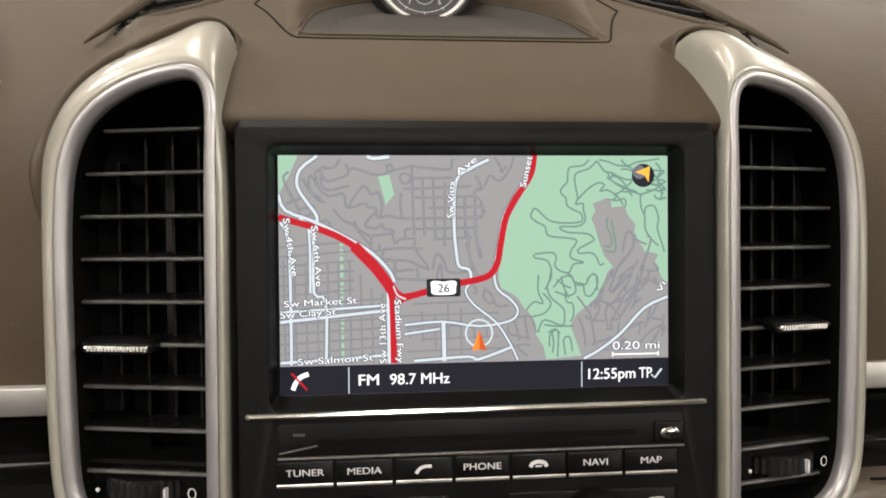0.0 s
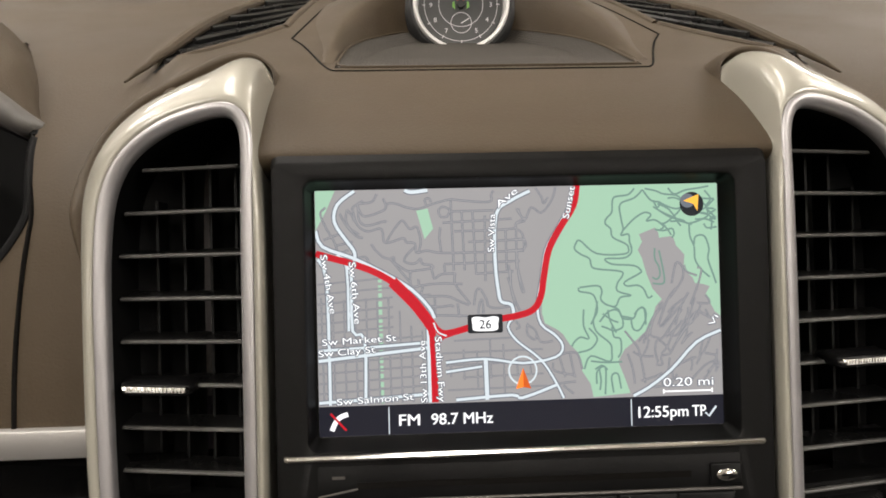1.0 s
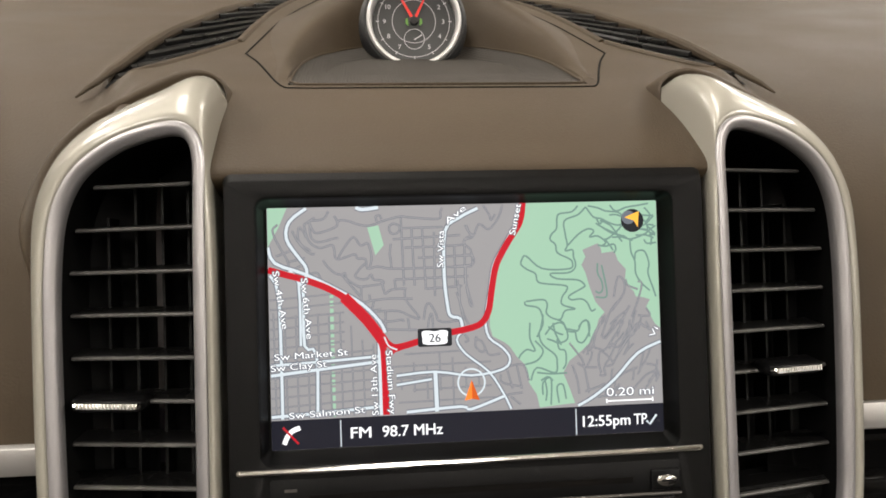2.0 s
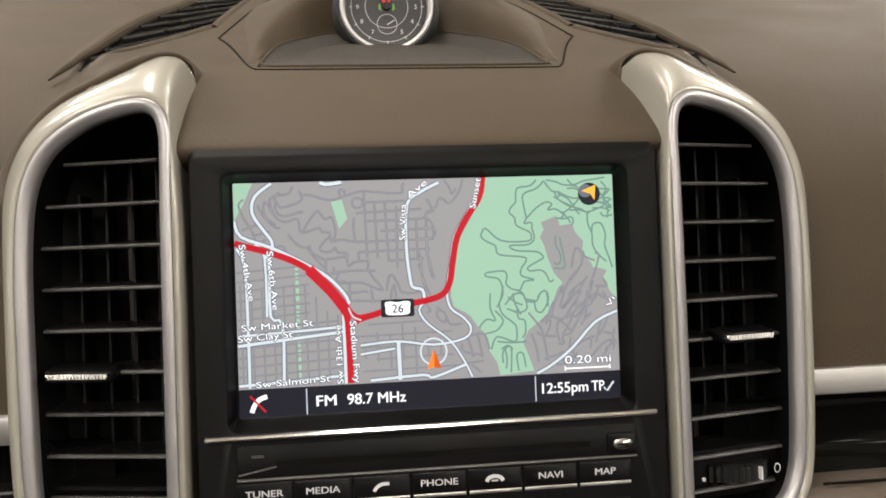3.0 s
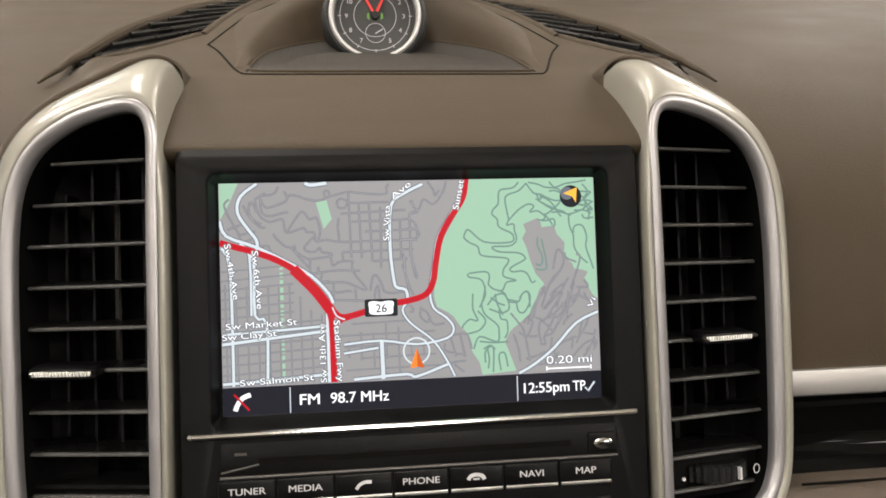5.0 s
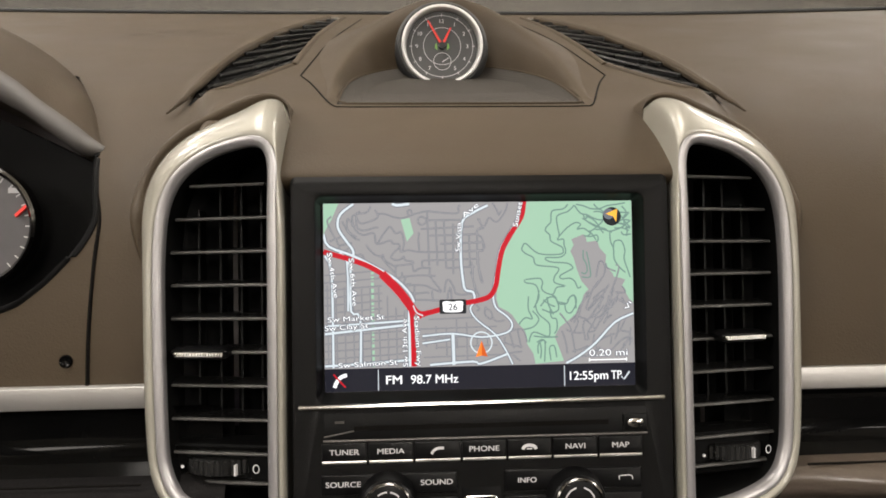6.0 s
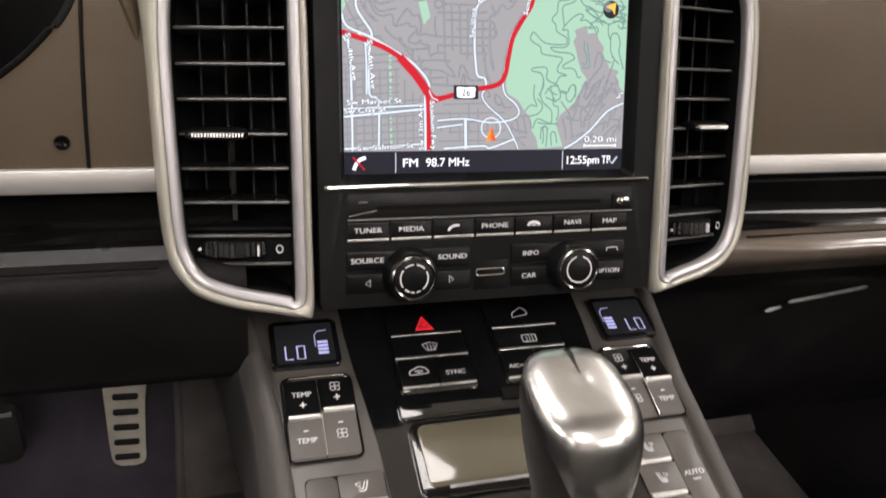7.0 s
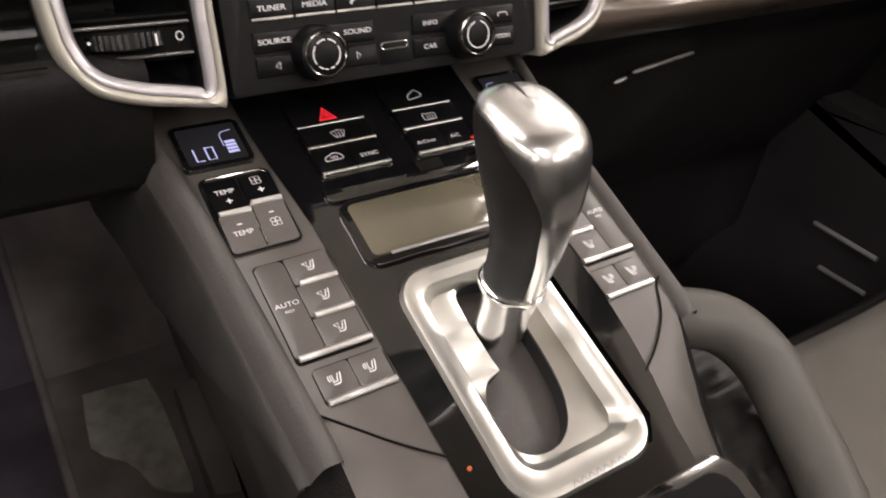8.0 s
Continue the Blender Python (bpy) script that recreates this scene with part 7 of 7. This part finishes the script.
def driver_footwell():
    mat = thing("floor_mat", "dark carpet floor mat with a pale brushed heel pad", "floor mat", (-0.38, 0.25, 0.03), ROOM)
    part("mat", box(-0.62, -0.205, -0.25, 0.50, 0.03, 0.044, 0.004), DARKCARPET, mat, "dark carpet mat", ROOM)
    part("side_strip", box(-0.2045, -0.030, -0.25, 0.44, 0.03, 0.042, 0.003), CARPET, mat, "lighter carpet strip by the tunnel", ROOM)
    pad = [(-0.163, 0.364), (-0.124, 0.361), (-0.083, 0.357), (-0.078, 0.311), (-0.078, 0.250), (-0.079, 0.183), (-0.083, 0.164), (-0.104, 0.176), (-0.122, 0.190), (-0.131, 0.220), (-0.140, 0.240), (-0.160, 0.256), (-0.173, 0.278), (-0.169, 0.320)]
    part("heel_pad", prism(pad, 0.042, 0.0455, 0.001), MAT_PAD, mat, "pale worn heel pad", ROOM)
    tunnel = thing("tunnel_side", "grey carpeted transmission tunnel side", "tunnel trim", (-0.15, 0.3, 0.03), ROOM)
    rows = []
    for y in np.linspace(-0.9, 0.66, 24):
        rows.append([(-0.030, y, 0.03), (-0.034, y, 0.12), (-0.045, y, 0.28), (-0.056, y, 0.38), (-0.050, y, 0.44)])
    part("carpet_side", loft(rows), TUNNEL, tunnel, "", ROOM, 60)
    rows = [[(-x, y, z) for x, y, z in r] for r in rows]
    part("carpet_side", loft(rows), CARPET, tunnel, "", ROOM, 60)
    part("rail", prism([(-0.068, 0.13), (-0.036, 0.12), (-0.012, 0.32), (-0.062, 0.305)], 0.03, 0.075, 0.008), KEYGREY, tunnel, "tapered grey foot of the console bracket", ROOM)
    toe = thing("toe_board", "dark sloping carpeted toe board", "toe board", (-0.4, 0.55, 0.05), ROOM)
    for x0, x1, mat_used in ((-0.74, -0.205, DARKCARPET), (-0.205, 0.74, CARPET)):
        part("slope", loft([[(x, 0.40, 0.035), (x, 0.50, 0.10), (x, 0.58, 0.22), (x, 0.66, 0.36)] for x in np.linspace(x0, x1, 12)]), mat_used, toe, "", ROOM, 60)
    part("carpet_edge", tube([(-0.205, -0.20, 0.044), (-0.205, 0.40, 0.044), (-0.205, 0.50, 0.105), (-0.205, 0.58, 0.224), (-0.205, 0.655, 0.355)], 0.006, 8), CARPET, toe, "bound carpet edge", ROOM)
    # accelerator with slotted metal face
    pedal = thing("accelerator_pedal", "brushed metal accelerator pedal with black rubber bars", "pedal", (-0.26, 0.39, 0.15), ROOM)
    m = ROOM @ Matrix.Translation((-0.2535, 0.372, 0.240)) @ Matrix.Rotation(radians(80), 4, "X") @ Matrix.Rotation(radians(-3), 4, "Z") @ Matrix.Diagonal((0.79, 0.94, 1, 1))
    outline = [p.to_tuple()[:2] for p in spline([(-0.027, 0.085, 0), (0.027, 0.085, 0), (0.0265, 0.02, 0), (0.026, -0.04, 0), (0.024, -0.066, 0), (0.0, -0.069, 0), (-0.018, -0.066, 0), (-0.023, -0.05, 0), (-0.027, -0.005, 0)], 4, True)]
    part("pedal_plate", prism(outline[::-1], -0.006, 0.002, 0.002), PEDAL, pedal, "brushed metal plate", m)
    for k in range(6):
        part("rubber_bar", prism(rounded(-0.018, 0.018, -0.058 + 0.0225 * k, -0.050 + 0.0225 * k, 0.003), 0.0, 0.0045, 0.001), RUBBER, pedal, "black rubber bar", m)
    brake = thing("brake_pedal", "dark brake pedal with a bright edge", "pedal", (-0.40, 0.36, 0.2), ROOM)
    m = ROOM @ Matrix.Translation((-0.405, 0.335, 0.27)) @ Matrix.Rotation(radians(84), 4, "X")
    part("pedal_plate", prism(rounded(-0.05, 0.05, -0.035, 0.035, 0.012), -0.01, 0.004, 0.003), RUBBER, brake, "", m)
    part("bright_edge", tube([(-0.045, 0.03, 0.003), (0.045, 0.03, 0.003)], 0.003, 6), SATIN, brake, "", m)
    part("arm", tube([(0, 0.03, -0.01), (0, 0.16, -0.05), (0, 0.30, -0.04)], 0.010, 8), RUBBER, brake, "", m)


driver_footwell()


def instrument_cluster():
    unit = thing("instrument_cluster", "round black instrument with red needle under a padded cowl", "instrument cluster", (-0.36, 0.08, -0.04))
    # padded cowl: swept from the crease on the dash top over to a rounded lip above the dials
    crease = spline(COWL_CREASE + [(-0.62, 0.43, 0.28)], 6)
    upper = spline([(-0.2030, 0.0620, 0.0835), (-0.2100, 0.0585, 0.0890), (-0.2190, 0.0570, 0.0965), (-0.2360, 0.0560, 0.1090), (-0.2532, 0.0560, 0.1227), (-0.2900, 0.0560, 0.1440), (-0.3500, 0.0560, 0.1610), (-0.4500, 0.0560, 0.1680), (-0.60, 0.0560, 0.1500)], 6)
    lower = spline([(-0.2035, 0.0620, 0.0805), (-0.2085, 0.0575, 0.0795), (-0.2150, 0.0555, 0.0815), (-0.2290, 0.0550, 0.0915), (-0.2480, 0.0545, 0.1050), (-0.2850, 0.0520, 0.1230), (-0.3450, 0.0500, 0.1400), (-0.4500, 0.0480, 0.1480), (-0.60, 0.0480, 0.1300)], 6)
    rows = []
    for k, u, w in zip(crease, upper, lower):
        d = min(1.0, (k - u).length / 0.06)
        front = (u + w) / 2 + Vector((0, -0.0065 * d, 0))
        row = [k + (u - k) * f + Vector((0, 0, 0.011 * d * math.sin(math.pi * f))) for f in (0.0, 0.12, 0.3, 0.5, 0.7, 0.86)]
        row += [u + Vector((0, 0.001, 0)), u * 0.75 + w * 0.25 + Vector((0, -0.0050 * d, 0.001 * d)), front, u * 0.2 + w * 0.8 + Vector((0, -0.0040 * d, 0)), w, w + Vector((-0.001, 0.006 * d, -0.0005)), w + Vector((-0.006 * d, 0.05 * d, -0.004 * d))]
        rows.append(row)
    part("cowl", loft(rows), HIDE, unit, "padded dark cowl", sharp=80)
    lip = []
    for u, w in zip(upper, lower):
        d = min(1.0, max(0.15, (u - w).length / 0.012))
        lip.append([u + Vector((0, 0.0008, 0.0008)), u * 0.85 + w * 0.15 + Vector((0, -0.0050 * d, 0.0010)), u * 0.6 + w * 0.4 + Vector((0, -0.0078 * d, 0)), u * 0.3 + w * 0.7 + Vector((0, -0.0072 * d, 0)), u * 0.05 + w * 0.95 + Vector((0, -0.0036 * d, -0.0008)), w + Vector((0, 0.0020, -0.0010))])
    part("cowl_lip", loft(lip), LIP_LIT, unit, "padded front edge of the cowl, greyed for the light on it", sharp=80)
    # black shroud: a rolled rim on the dash face, and the walls of the recess
    rim = spline([(x, 0, z) for x, z in CLUSTER_RIM], 6)
    rows = [[], [], [], [], [], []]
    for i, p in enumerate(rim):
        d = rim[min(i + 1, len(rim) - 1)] - rim[max(i - 1, 0)]
        out = Vector((-d.z, 0, d.x)).normalized() * -1
        if out.x < 0 and p.x > -0.205:
            out = -out
        face = dash_front(p.x, p.z)
        for row, (off, deep) in zip(rows, ((0.0026, 0.0022), (0.0018, -0.0010), (0.0004, -0.0014), (-0.0016, 0.0004), (-0.0050, 0.0200), (-0.0120, 0.0600))):
            row.append((p.x + out.x * off, face + deep, p.z + out.z * off))
    part("shroud", loft(rows), VENTBLACK, unit, "matt black shroud", sharp=60)
    part("dial_plate", prism([(-0.192, -0.04), (-0.192, 0.068), (-0.212, 0.076), (-0.26, 0.10), (-0.34, 0.13), (-0.60, 0.13), (-0.60, -0.04)], -0.090, -0.074), VENTBLACK, unit, "black back plate", FACE)
    m = FACE @ Matrix.Translation((-0.2690, 0.0405, -0.0530)) @ Matrix.Diagonal((0.57, 0.57, 1, 1))
    part("dial_ring", turned([(0.060, -0.004), (0.0595, 0.004), (0.057, 0.0055), (0.054, 0.004), (0.053, -0.002)], 56), DARKCHROME, unit, "dark ring round the dial", m)
    dial = part("dial", turned([(0.0545, -0.004), (0.054, 0.0), (0.0004, 0.0)], 48), DIALGREY, unit, "dark grey dial", m)
    for k in range(24):
        a = radians(-50 + 280 * k / 23)
        part("tick", ribbon([(0.047 * math.cos(a), 0.047 * math.sin(a)), (0.052 * math.cos(a), 0.052 * math.sin(a))], 0.0012, 0.0003), LEGEND, dial, "", m)
    part("needle", prism([(0.0390, 0.0098), (0.0404, 0.0072), (0.0512, 0.0172), (0.0496, 0.0192)], 0.001, 0.003), RED_PAINT, dial, "red needle", m)
    part("needle_hub", turned([(0.016, 0.0), (0.015, 0.006), (0.001, 0.007)], 32), RUBBER, dial, "", m)
    part("read_out", box(0.0312, 0.0416, 0.0307, 0.0357, 0.0, 0.0004), LEGEND, dial, "small pale read-out block", m)


instrument_cluster()

# ---- seen through the windscreen ----


def beyond():
    rng = random.Random(11)
    for x, wide, tall, mat in ((2.2, 1.0, 0.9, SHELLBLACK), (3.6, 0.6, 1.3, SATIN), (4.6, 0.8, 1.0, RUBBER), (-2.6, 1.2, 1.0, SHELLBLACK), (-1.2, 0.5, 1.2, WALLPAINT), (-4.2, 0.7, 1.3, RUBBER)):
        rack = thing("storage_rack", "dark storage rack standing by the showroom wall", "rack", (x, 8.4, -0.4), ROOM, "racks by the wall")
        part("rack_body", box(x - wide / 2, x + wide / 2, 8.2, 8.7, -0.4, -0.4 + tall, 0.02), mat, rack, "", ROOM)
        for k in range(3):
            z = -0.3 + tall * (0.2 + 0.27 * k)
            part("rack_shelf", box(x - wide / 2 - 0.02, x + wide / 2 + 0.02, 8.1, 8.25, z, z + 0.03, 0.005), SATIN, rack, "", ROOM)


beyond()
